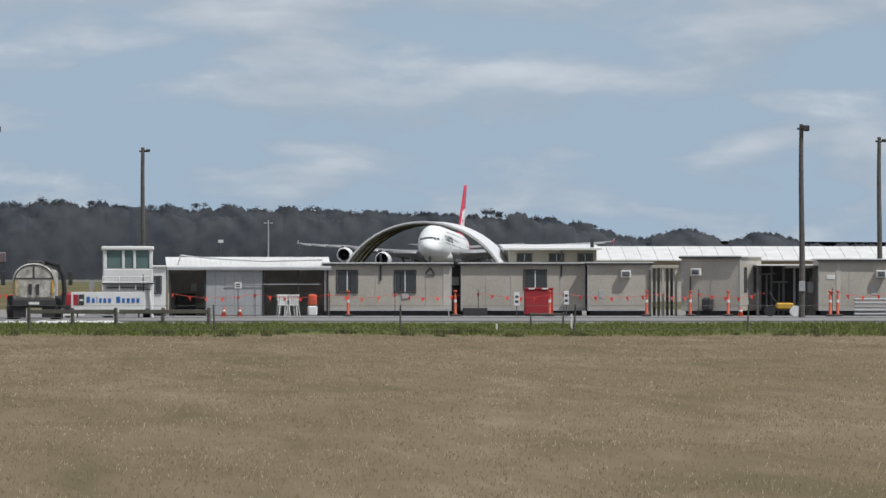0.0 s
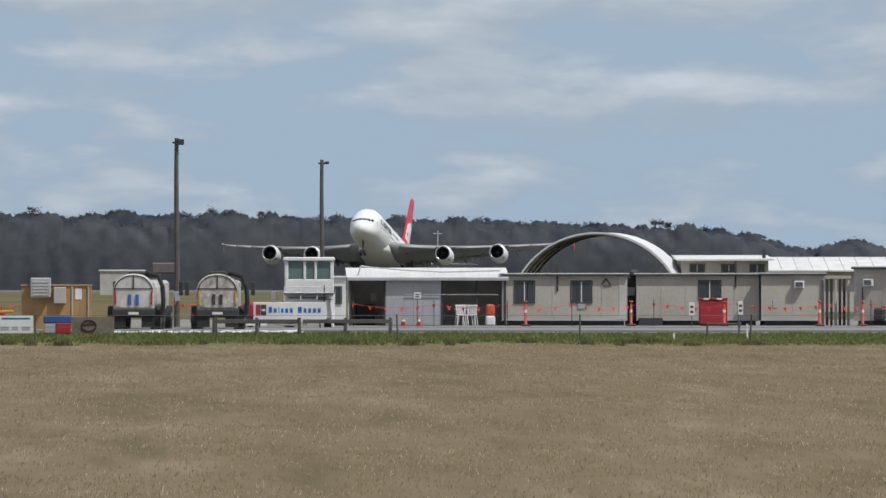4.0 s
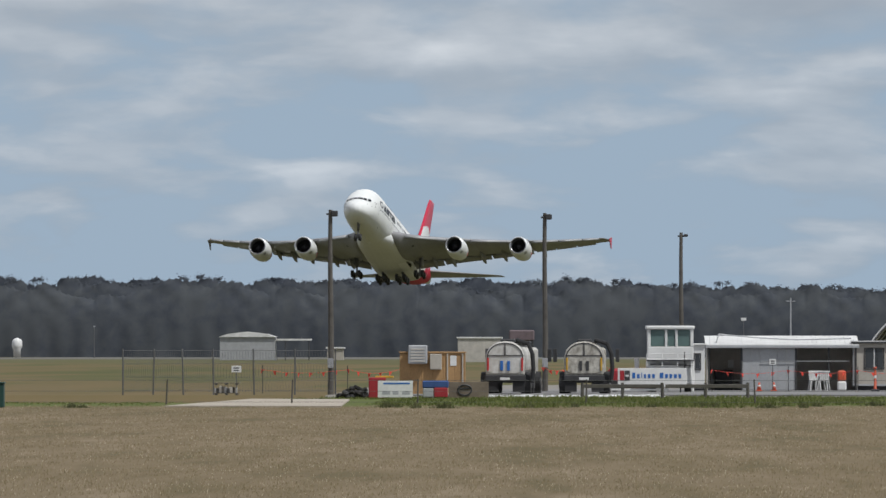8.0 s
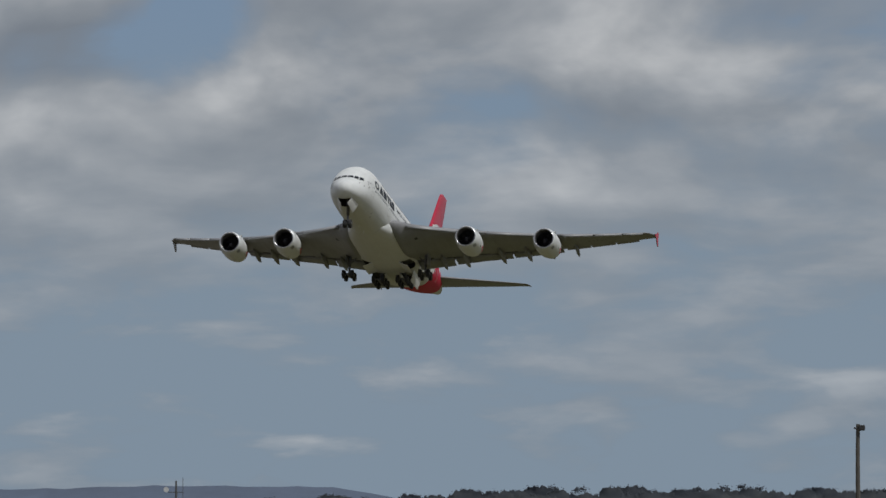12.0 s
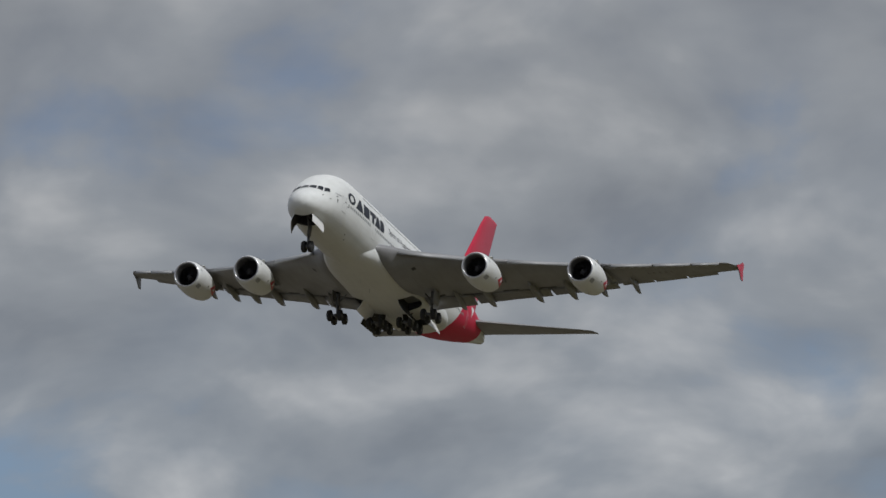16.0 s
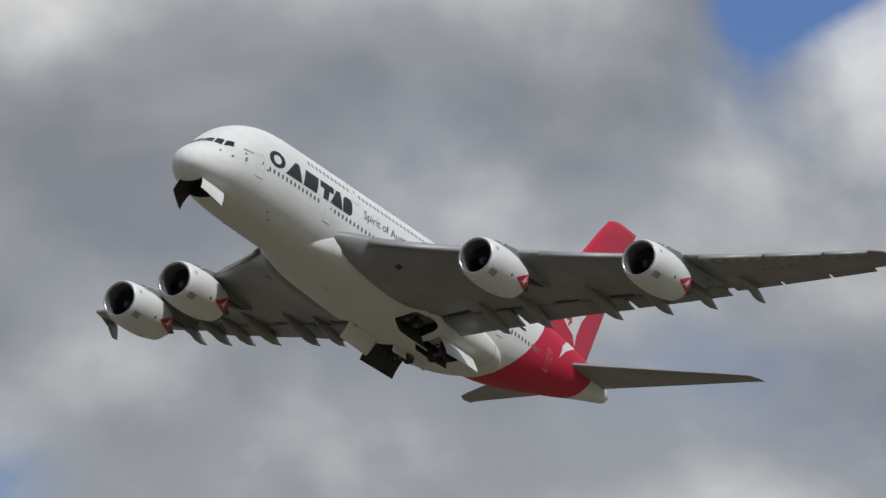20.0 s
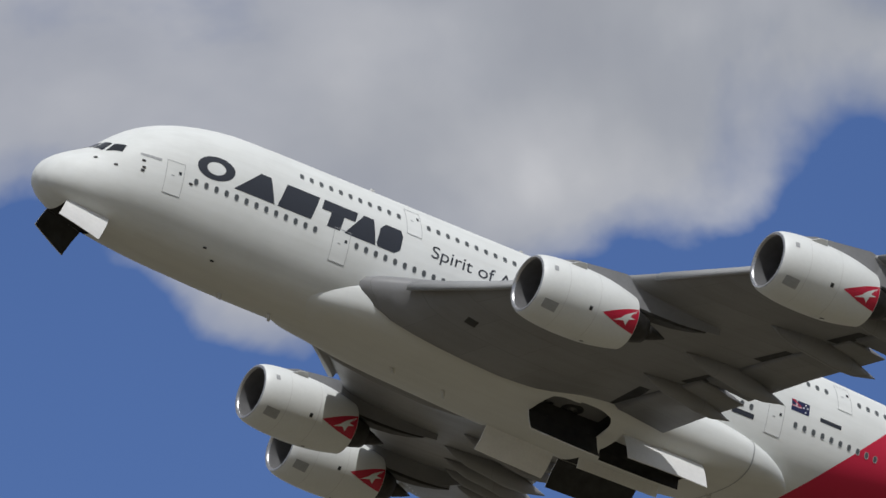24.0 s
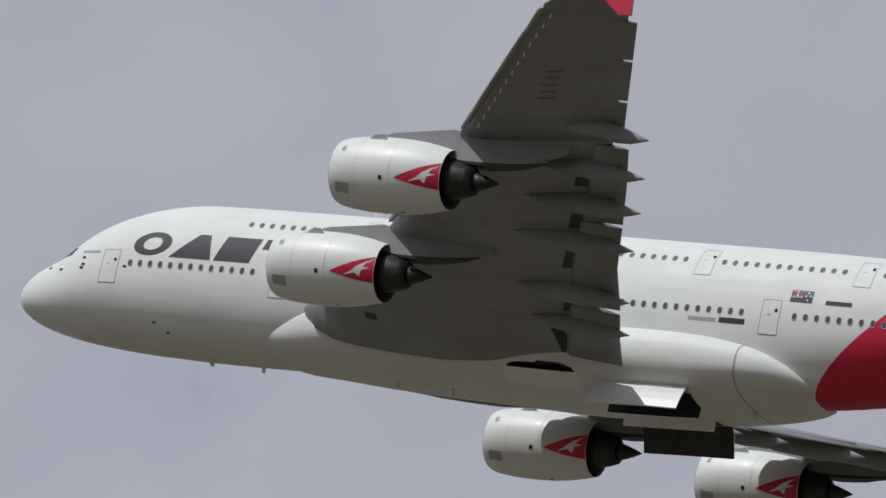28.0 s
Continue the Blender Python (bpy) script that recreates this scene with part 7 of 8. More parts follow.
    quick("wall", hut_paint, ob, (-1.55, 1.55, 0, 2.5, 0, 2.3), bevel=0.08)
    quick("roof", hut_paint, ob, (-1.65, 1.65, -0.1, 2.6, 2.3, 2.45), bevel=0.04)


def build_lattice():
    ob = empty("lattice_tower", -258.5, 2490, 0)
    tagged(ob, "pale steel lattice tower with aerials", "tower")
    for z0, z1, w in ((0, 5.5, 2.35), (5.5, 11, 2.35), (11, 16.8, 2.35)):
        for sx in (-1, 1):
            for sy in (-1, 1):
                quick("leg", WHITE_SHEET, ob, (sx * w - 0.18, sx * w + 0.18, sy * w - 0.18, sy * w + 0.18, z0, z1))
        for sy in (-1, 1):
            bm = bmesh.new()
            rod(bm, (-w, sy * w, z0), (w, sy * w, z1), 0.12, 0.12, 5)
            rod(bm, (w, sy * w, z0), (-w, sy * w, z1), 0.12, 0.12, 5)
            rod(bm, (-w, sy * w, z1), (w, sy * w, z1), 0.16, 0.16, 5)
            part("brace", bm, WHITE_SHEET, ob)
        for sx in (-1, 1):
            bm = bmesh.new()
            rod(bm, (sx * w, -w, z0), (sx * w, w, z1), 0.12, 0.12, 5)
            rod(bm, (sx * w, -w, z1), (sx * w, w, z1), 0.16, 0.16, 5)
            part("brace", bm, WHITE_SHEET, ob)
    quick("platform", GREY_SHEET, ob, (-2.6, 2.6, -2.6, 2.6, 16.8, 17.1))
    bm = bmesh.new()
    rod(bm, (0.3, 0, 17), (0.3, 0, 24.0), 0.35, 0.25, 8)
    rod(bm, (2.2, 0, 17), (2.2, 0, 24.8), 0.1, 0.08, 6)
    rod(bm, (-2.0, 0, 20.8), (2.4, 0, 20.8), 0.12, 0.12, 6)
    part("mast", bm, GEAR_STEEL, ob)
    for u, z in ((-2.4, 21.5), (-2.9, 10.5)):
        bm = bmesh.new()
        rod(bm, (u, -0.6, z), (u, -0.2, z), 0.75, 0.6, 14)
        part("dish", bm, WHITE_SHEET, ob, "white round dish")
    ob = empty("mast", -130.6, 2500, 0)
    tagged(ob, "thin steel mast before the far wood", "mast")
    bm = bmesh.new()
    rod(bm, (0, 0, 0), (0, 0, 8.6), 0.16, 0.1, 6)
    part("pole", bm, GEAR_STEEL, ob)
    quick("head", GREY_SHEET, ob, (-0.25, 0.25, -0.2, 0.2, 8.5, 8.8))
    ob = empty("lamp_mast", -191, 2500, 0)
    tagged(ob, "thin mast with a pale lamp head", "mast")
    bm = bmesh.new()
    rod(bm, (0, 0, 0), (0, 0, 6.8), 0.06, 0.05, 6)
    part("pole", bm, GEAR_STEEL, ob)
    quick("head", WHITE_SHEET, ob, (-0.7, 0.7, -0.2, 0.2, 6.6, 7.0), bevel=0.08)
    ob = empty("approach_mast", 62, 2500, 0)
    tagged(ob, "pale steel approach mast with a crossbar", "mast")
    bm = bmesh.new()
    rod(bm, (0, 0, 0), (0, 0, 16.5), 0.28, 0.18, 6)
    part("pole", bm, GREY_SHEET, ob)
    bm = bmesh.new()
    rod(bm, (-1.3, 0, 15.6), (1.3, 0, 15.6), 0.14, 0.14, 6)
    part("crossbar", bm, GREY_SHEET, ob)
    ob = empty("marker_post", 49, 2500, 0)
    tagged(ob, "small white marker board on a thin post", "marker")
    bm = bmesh.new()
    rod(bm, (0, 0, 0), (0, 0, 10.6), 0.1, 0.08, 6)
    part("post", bm, GEAR_STEEL, ob)
    quick("board", WHITE_SHEET, ob, (-0.7, 0.7, -0.1, 0.1, 10.2, 11.0), bevel=0.05)


build_cabins()
build_open_shed()
build_booth()
build_operator_cab()
GRUBBY = surface("stained_white_tank", (0.50, 0.48, 0.43), 0.6, 0.0, 0.25, 2.2, 9.0, second=(0.15, 0.135, 0.11))
TANK_WHITE = surface("dusty_white_tank", (0.56, 0.555, 0.53), 0.55, 0.0, 0.2, 1.8, 9.0, second=(0.34, 0.32, 0.28))
build_tanker(-2.5, 370, "white tanker truck with rounded rear and black hose", TANK_WHITE, -5)
build_tanker(0.73, 371, "grubby cream tanker truck with rounded rear", GRUBBY, -1)
build_dome()
build_far_sheds()
build_lattice()
# ---- poles, fences and small things of the site ----
def build_pole(x, y, h, lamp):
    ob = empty("light_pole", x, y, 0)
    tagged(ob, "tall weathered pole with a floodlight" if lamp else "tall plain weathered timber pole", "pole", "light poles")
    bm = bmesh.new()
    loft(bm, [[(0.02 * math.sin(i) + (0.13 - 0.008 * i) * math.cos(0.628 * k), (0.13 - 0.008 * i) * math.sin(0.628 * k), h * i / 6) for k in range(10)] for i in range(7)])
    bmesh.ops.recalc_face_normals(bm, faces=bm.faces)
    part("shaft", bm, TIMBER_POLE, ob)
    quick("crossarm", DARK_STEEL, ob, (-0.18, 0.3, -0.06, 0.06, h - 0.22, h - 0.14))
    quick("floodlight", DARK_STEEL, ob, (0.02, 0.3, -0.2, 0.12, h - 0.28, h - 0.04) if lamp else (0.12, 0.34, -0.12, 0.12, h - 0.2, h - 0.08), bevel=0.03)
    quick("junction_box", GREY_SHEET, ob, (-0.12, 0.12, -0.24, -0.12, 1.1, 1.5))


for x, y, h, lamp in ((-9.75, 374, 7.65, True), (-0.92, 390, 7.75, True), (5.72, 450, 7.7, False), (31.0, 383, 7.7, True), (37.5, 420, 7.75, False)):
    build_pole(x, y, h, lamp)


def build_fence(name, label, pts, h, every, wires, r=0.035, mesh=False):
    """Posts and wires along a line of points."""
    ob = empty(name, pts[0][0], pts[0][1], 0)
    tagged(ob, label, "fence")
    o = Vector((pts[0][0], pts[0][1], 0))
    first = None
    tops = []
    for (ax, ay), (bx, by) in zip(pts, pts[1:]):
        a, b = Vector((ax, ay, 0)), Vector((bx, by, 0))
        n = max(1, round((b - a).length / every))
        for i in range(n + (1 if (bx, by) == pts[-1] else 0)):
            p = a.lerp(b, i / n)
            p.z = ground_height(p.x, p.y)
            if first is None:
                bm = bmesh.new()
                rod(bm, (0, 0, -0.1), (0, 0, h), r, r * 0.9, 7)
                first = part("post", bm, TIMBER_POLE if not mesh else GEAR_STEEL, ob, at=Matrix.Translation(p - o))
            else:
                share("post", first, ob, Matrix.Translation(p - o) @ pose(0, 0, 0, random.uniform(-3, 3), random.uniform(-3, 3), 0))
            tops.append(p - o)
    for k in range(wires):
        z = h * (0.96 - 0.86 * k / max(1, wires - 1)) if wires > 1 else h * 0.9
        bm = bmesh.new()
        for p, q in zip(tops, tops[1:]):
            rod(bm, p + Vector((0, 0, z)), q + Vector((0, 0, z)), 0.006 if not mesh else 0.008, None, 4, caps=False)
        part("wire", bm, GEAR_STEEL, ob)
    if mesh:
        bm = bmesh.new()
        for p, q in zip(tops, tops[1:]):
            n = 14
            for i in range(n):
                u, v = p.lerp(q, i / n), p.lerp(q, (i + 1) / n)
                rod(bm, u + Vector((0, 0, 0.1)), v + Vector((0, 0, h * 0.94)), 0.004, None, 3, caps=False)
                rod(bm, u + Vector((0, 0, h * 0.94)), v + Vector((0, 0, 0.1)), 0.004, None, 3, caps=False)
        part("wire_mesh", bm, GEAR_STEEL, ob, "thin grey wire mesh")
    return ob


build_fence("mesh_fence", "grey wire mesh fence round the site yard", [(-18.2, 371), (-14.5, 371.5), (-9.5, 372)], 1.9, 1.45, 4, 0.035, True)
build_fence("paddock_fence", "low wire fence on pickets along the paddock", [(-32, 306), (-13.5, 305), (-5, 304), (12, 303), (44, 304)], 0.85, 5.4, 3, 0.03)
gate_post = build_fence("timber_rail", "weathered low timber rail before the machines", [(0.6, 338), (3.6, 338), (6.8, 339)], 0.62, 1.6, 0, 0.07)
quick("rail", TIMBER_POLE, gate_post, (0, 3.0, -0.05, 0.05, 0.42, 0.56))
quick("rail", TIMBER_POLE, gate_post, (3.1, 6.2, 0.0, 0.1, 0.42, 0.56))


def build_bollards():
    first = None
    for x, y, rz in ((13.45, 394, 0), (17.85, 395, 8), (21.65, 394, -6), (25.6, 394, 0), (27.45, 395, 4), (29.0, 395, 0), (33.0, 393, 0), (33.4, 394, 5)):
        if first is None:
            ob = empty("bollard", x, y, 0.06)
            tagged(ob, "orange plastic bollard with a white band", "bollard", "site bollards")
            bm = bmesh.new()
            rings = [[(r * math.cos(2 * math.pi * k / 12), r * math.sin(2 * math.pi * k / 12), z) for k in range(12)] for z, r in ((0.08, 0.10), (0.12, 0.062), (0.85, 0.05), (0.9, 0.03), (0.98, 0.03), (0.985, 0.085), (1.04, 0.085), (1.05, 0.05))]
            loft(bm, rings)
            part("post", bm, ORANGE, ob, "", True)
            bm = bmesh.new()
            rod(bm, (0, 0, 0.56), (0, 0, 0.68), 0.06, 0.058, 12)
            part("band", bm, WHITE_SHEET, ob)
            quick("foot", DARK_STEEL, ob, (-0.2, 0.2, -0.2, 0.2, 0, 0.08), bevel=0.03)
            first = ob
        else:
            copy_thing(first, pose(x, y, 0.06, 0, 0, rz))


build_bollards()


def build_cones():
    first = None
    for x, y in ((8.4, 394), (9.05, 394.5), (29.4, 393.5)):
        if first is None:
            ob = empty("traffic_cone", x, y, 0.06)
            tagged(ob, "orange traffic cone on a square foot", "cone", "traffic cones")
            bm = bmesh.new()
            rod(bm, (0, 0, 0.03), (0, 0, 0.38), 0.11, 0.03, 14)
            part("cone", bm, ORANGE, ob, "", True)
            quick("foot", ORANGE, ob, (-0.15, 0.15, -0.15, 0.15, 0, 0.03), bevel=0.01)
            bm = bmesh.new()
            rod(bm, (0, 0, 0.2), (0, 0, 0.27), 0.076, 0.06, 14)
            part("band", bm, WHITE_SHEET, ob)
            first = ob
        else:
            copy_thing(first, pose(x, y, 0.06))


build_cones()


def build_bunting(pts, z, n):
    ob = empty("bunting", pts[0][0], pts[0][1], 0.06)
    tagged(ob, "line of fluorescent pink flags before the cabins", "bunting", "bunting lines")
    o = Vector((pts[0][0], pts[0][1], 0))
    line = []
    first = None
    for (ax, ay), (bx, by) in zip(pts, pts[1:]):
        a, b = Vector((ax, ay, 0)), Vector((bx, by, 0))
        quick("stake", DARK_STEEL, ob, (ax - o.x - 0.015, ax - o.x + 0.015, ay - o.y - 0.015, ay - o.y + 0.015, 0, z + 0.15), bevel=0.003)
        m = max(2, round((b - a).length / n))
        for i in range(m + 1):
            u = i / m
            p = a.lerp(b, u) - o
            p.z = z - 0.16 * math.sin(math.pi * u) - 0.03 * random.random()
            line.append(p)
            if i == m:
                continue
            rz = random.uniform(-50, 50)
            if first is None:
                bm = bmesh.new()
                q = [(-0.07, 0, 0), (0.07, 0, 0), (0.035, 0.02, -0.11), (0.0, 0.03, -0.18), (-0.04, 0.01, -0.1)]
                vs = [bm.verts.new(c) for c in q]
                ws = [bm.verts.new((c[0], c[1] + 0.006, c[2])) for c in q]
                bm.faces.new(vs), bm.faces.new(ws[::-1])
                for k in range(5):
                    bm.faces.new((vs[k], ws[k], ws[(k + 1) % 5], vs[(k + 1) % 5]))
                first = part("flag", bm, PINK, ob, at=Matrix.Translation(p) @ pose(0, 0, 0, 0, random.uniform(-25, 25), rz))
            else:
                share("flag", first, ob, Matrix.Translation(p) @ pose(0, 0, 0, 0, random.uniform(-25, 25), rz))
    bm = bmesh.new()
    for p, q in zip(line, line[1:]):
        rod(bm, p, q, 0.006, None, 4, caps=False)
    part("cord", bm, PINK, ob)


build_bunting([(6.3, 391), (9.6, 391), (12.6, 391), (15.2, 390), (18.1, 391.5)], 0.93, 0.62)
build_bunting([(18.6, 391), (22.0, 390), (25.8, 390), (27.5, 391), (30.2, 391)], 0.95, 0.6)
build_bunting([(33.0, 392), (35.5, 392), (39, 393)], 1.0, 0.6)
build_bunting([(-12.5, 372), (-9.0, 372), (-6.8, 373)], 1.0, 0.5)
build_bunting([(-1.0, 388), (0.2, 389), (1.8, 389)], 1.05, 0.35)


def build_chair(x, y, rz):
    ob = empty("plastic_chair", x, y, 0.06, rz)
    tagged(ob, "white moulded plastic chair in the open shed", "chair", "plastic chairs")
    quick("seat", WHITE_SHEET, ob, (-0.22, 0.22, -0.2, 0.22, 0.42, 0.45), bevel=0.015)
    for i in range(5):
        quick("back_slat", WHITE_SHEET, ob, (-0.2 + i * 0.085, -0.14 + i * 0.085, 0.2, 0.225, 0.45, 0.82), bevel=0.008)
    quick("back_rim", WHITE_SHEET, ob, (-0.24, 0.24, 0.19, 0.235, 0.8, 0.87), bevel=0.015)
    for sx in (-1, 1):
        for sy in (-1, 1):
            bm = bmesh.new()
            rod(bm, (sx * 0.19, sy * 0.18, 0.43), (sx * 0.24, sy * 0.23, 0), 0.025, 0.02, 7)
            part("leg", bm, WHITE_SHEET, ob)
        bm = bmesh.new()
        rod(bm, (sx * 0.24, -0.18, 0.64), (sx * 0.24, 0.2, 0.68), 0.022, 0.022, 7)
        rod(bm, (sx * 0.24, -0.18, 0.64), (sx * 0.22, -0.18, 0.43), 0.02, 0.02, 7)
        part("armrest", bm, WHITE_SHEET, ob)


for x, y, rz in ((10.95, 399, 10), (11.35, 399.4, -14), (11.15, 400.4, 24)):
    build_chair(x, y, rz)


def build_small_things():
    # red chest with two pale plates
    ob = empty("red_chest", 21.35, 396.5, 0.06)
    tagged(ob, "tall red steel tool chest before a cabin", "chest")
    quick("body", RED_STEEL, ob, (-0.58, 0.58, 0, 0.8, 0.06, 1.08), bevel=0.03)
    quick("lid", RED_STEEL, ob, (-0.6, 0.6, -0.03, 0.82, 1.08, 1.16), bevel=0.02)
    for u in (-0.3, 0.25):
        quick("label_plate", WHITE_SHEET, ob, (u - 0.12, u + 0.12, -0.045, -0.03, 1.09, 1.15), bevel=0.003)
    quick("foot", DARK_STEEL, ob, (-0.55, 0.55, 0.05, 0.75, 0, 0.06))
    # signs on stakes
    for x, y, w, h, z, mat, label in ((20.05, 389, 0.22, 0.55, 0.45, WHITE_SHEET, "small white notice board with dark bars on a stake"), (21.95, 387.5, 0.2, 0.55, 0.5, WHITE_SHEET, "small white notice board with dark bars on a stake"),
                                      (8.85, 388, 0.28, 0.25, 1.15, WHITE_SHEET, "blank pale notice on a thin stake"), (-13.53, 370.7, 0.4, 0.27, 0.93, WHITE_SHEET, "white notice plate tied to the mesh fence")):
        ob = empty("notice_board", x, y, 0.06 if x > 0 else ground_height(x, y))
        tagged(ob, label, "sign")
        quick("plate", mat, ob, (-w / 2, w / 2, -0.02, 0.0, z, z + h), bevel=0.004)
        for k in range(2):
            quick("writing_bar", DARK_STEEL, ob, (-w * 0.3, w * 0.3, -0.026, -0.021, z + h * (0.2 + 0.36 * k), z + h * (0.38 + 0.36 * k)), bevel=0.002)
        quick("stake", GEAR_STEEL, ob, (-0.02, 0.02, 0.0, 0.03, 0, z + h * 0.9), bevel=0.004)
    # pallets of scrap before the mesh fence
    ob = empty("scrap_stack", -13.9, 369.4, 0)
    tagged(ob, "grey timber pallets with weathered scrap before the mesh fence", "stack")
    rs = random.Random(31)
    for z in (0.0, 0.41):
        for u in (-0.42, 0.0, 0.42):
            quick("bearer", TIMBER_POLE, ob, (u - 0.05, u + 0.05, 0, 0.8, z, z + 0.07), bevel=0.004)
        for k in range(4):
            quick("pallet_board", GREY_SHEET if k % 2 else TIMBER_POLE, ob, (-0.53, 0.53, 0.0 + k * 0.21, 0.13 + k * 0.21, z + 0.07, z + 0.095), bevel=0.004)
    for k in range(9):
        u = -0.46 + 0.108 * k
        w, h, d = rs.uniform(0.05, 0.13), rs.uniform(0.16, 0.3), rs.uniform(0.0, 0.12)
        quick("scrap_piece", (GREY_SHEET, DARK_STEEL, SHADE_GREY, TIMBER_POLE)[k % 4], ob, (u - w / 2, u + w / 2, d, d + 0.5, 0.095, 0.11 + h), bevel=0.012)
    # water barrel in the shed's mouth
    ob = empty("water_barrier", 12.08, 396.5, 0.06)
    tagged(ob, "orange and white plastic water barrier", "barrier")
    quick("lower", WHITE_SHEET, ob, (-0.2, 0.2, 0, 0.4, 0, 0.42), bevel=0.06)
    quick("upper", ORANGE, ob, (-0.18, 0.18, 0.02, 0.38, 0.42, 0.9), bevel=0.07)
    # plywood store with an air conditioner
    ob = empty("plywood_store", -5.45, 368, 0.0)
    tagged(ob, "tan plywood store with boxes fixed to its front", "store")
    for i in range(6):
        a = -1.33 + i * 0.445
        quick("board", TAN_PLY, ob, (a, a + 0.44, 0, 0.03, 0.05, 1.72), bevel=0.006)
    for s in (-1.3, 1.3):
        quick("side", TAN_PLY, ob, (s - 0.03, s + 0.03, 0.03, 2.2, 0.05, 1.7))
    quick("back", TAN_PLY, ob, (-1.3, 1.3, 2.2, 2.24, 0.05, 1.7))
    quick("roof", TAN_PLY, ob, (-1.36, 1.36, -0.05, 2.3, 1.72, 1.78))
    quick("skid", DARK_STEEL, ob, (-1.3, 1.3, 0.1, 2.1, 0, 0.05))
    ac = quick("cooling_unit", GREY_SHEET, ob, (-0.98, -0.2, -0.55, 0, 1.28, 2.04), label="grey cooling unit", bevel=0.04)
    for k in range(5):
        quick("slat", SHADE_GREY, ac, (-0.88, -0.3, -0.57, -0.55, 1.36 + k * 0.12, 1.42 + k * 0.12), bevel=0.004)
    quick("meter_box", CREAM, ob, (-0.1, 0.38, -0.2, 0, 1.05, 1.68), bevel=0.02)
    quick("notice", WHITE_SHEET, ob, (0.72, 0.98, -0.02, 0, 1.2, 1.62))
    quick("door_post", CREAM, ob, (0.58, 0.64, -0.05, 0.0, 0.05, 1.7))
    quick("door_post", CREAM, ob, (1.2, 1.26, -0.05, 0.0, 0.05, 1.7))
    # boards, boxes and spoil on the verge
    ob = empty("site_board", -6.45, 341, 0)
    tagged(ob, "white site board with pale blue bars", "sign")
    quick("board", WHITE_SHEET, ob, (-0.66, 0.66, -0.02, 0.02, 0.05, 0.68), bevel=0.005)
    quick("writing_bar", SIGN_BLUE, ob, (-0.45, 0.55, -0.028, -0.021, 0.55, 0.61), bevel=0.002)
    for u, w in ((-0.5, 0.3), (-0.1, 0.22), (0.25, 0.3)):
        quick("writing_bar", GREY_SHEET, ob, (u, u + w, -0.028, -0.021, 0.16, 0.3), bevel=0.002)
    for u in (-0.6, 0.6):
        quick("stake", TIMBER_POLE, ob, (u - 0.03, u + 0.03, 0.02, 0.07, 0, 0.72))
    ob = empty("fuel_box", -7.15, 343, 0)
    tagged(ob, "red steel fuel box beside the white board", "box")
    quick("body", RED_STEEL, ob, (-0.35, 0.3, 0, 0.5, 0, 0.8), bevel=0.03)
    quick("lid", YELLOW, ob, (-0.1, 0.6, 0.1, 0.55, 0.78, 0.86), bevel=0.02)
    ob = empty("pump_set", -4.95, 342, 0)
    tagged(ob, "blue, grey and red pump set on the verge", "pump")
    quick("cover", BLUE_STEEL, ob, (-0.5, 0.5, 0, 0.7, 0.4, 0.68), bevel=0.04)
    quick("motor", GREY_SHEET, ob, (-0.48, -0.08, 0.0, 0.6, 0.05, 0.4), bevel=0.03)
    quick("tank", RED_STEEL, ob, (-0.06, 0.46, -0.02, 0.6, 0.05, 0.42), bevel=0.03)
    quick("frame", DARK_STEEL, ob, (-0.5, 0.5, 0.02, 0.66, 0, 0.05))
    ob = empty("painted_panel", -3.7, 343, 0)
    tagged(ob, "brown panel with a dark painted ring", "panel")
    quick("board", surface("faded_brown_board", (0.20, 0.16, 0.12), 0.8, 0.0, 0.2, 2.0), ob, (-0.75, 0.75, -0.02, 0.03, 0, 0.64), bevel=0.01)
    bm = bmesh.new()
    for k in range(16):
        a, b = 2 * math.pi * k / 16, 2 * math.pi * (k + 1) / 16
        rod(bm, (-0.15 + 0.26 * math.cos(a), -0.03, 0.32 + 0.2 * math.sin(a)), (-0.15 + 0.26 * math.cos(b), -0.03, 0.32 + 0.2 * math.sin(b)), 0.03, 0.03, 5)
    rod(bm, (-0.35, -0.03, 0.36), (0.05, -0.03, 0.4), 0.03, 0.03, 5)
    part("ring", bm, DARK_STEEL, ob)
    rng = random.Random(5)
    for name, label, x, y, w, h, mat, cat in (("spoil_heap", "black heap of spoil on the verge", -8.05, 345, 1.25, 0.5, DIRT_BLACK, "heap"), ("rubble_stack", "low stack of broken grey concrete", -13.05, 345, 0.95, 0.55, CONCRETE, "rubble")):
        ob = empty(name, x, y, ground_height(x, y))
        tagged(ob, label, cat)
        for i in range(40):
            a, r = rng.uniform(0, 6.28), rng.random() ** 0.7
            px, py = r * w * 0.5 * math.cos(a), r * 0.4 * math.sin(a)
            top = h * (1 - r * 0.75) if mat is DIRT_BLACK else h * 0.9
            s = rng.uniform(0.07, 0.16)
            z = rng.uniform(0, 1) ** 0.7 * top
            bm = bmesh.new()
            box(bm, -s, s, -s * 0.8, s * 0.8, -s * 0.5, s * 0.5, 0.03)
            part("lump", bm, mat if rng.random() < 0.7 else DARK_STEEL, ob, at=pose(px, py, max(0.04, z), rng.uniform(-30, 30), rng.uniform(-30, 30), rng.uniform(0, 360)))
    # sheets lying on the ground by the trucks
    for x, y, w, d, rz in ((-2.6, 352, 1.0, 1.6, 8), (-1.5, 353, 0.9, 1.4, -12), (-0.2, 354, 0.7, 1.2, 20), (1.3, 356, 1.2, 1.3, 4), (2.6, 356, 1.4, 1.2, -3)):
        ob = empty("plastic_sheet", x, y, 0.0, rz)
        tagged(ob, "crumpled white plastic sheet on the ground", "sheet", "ground sheets")
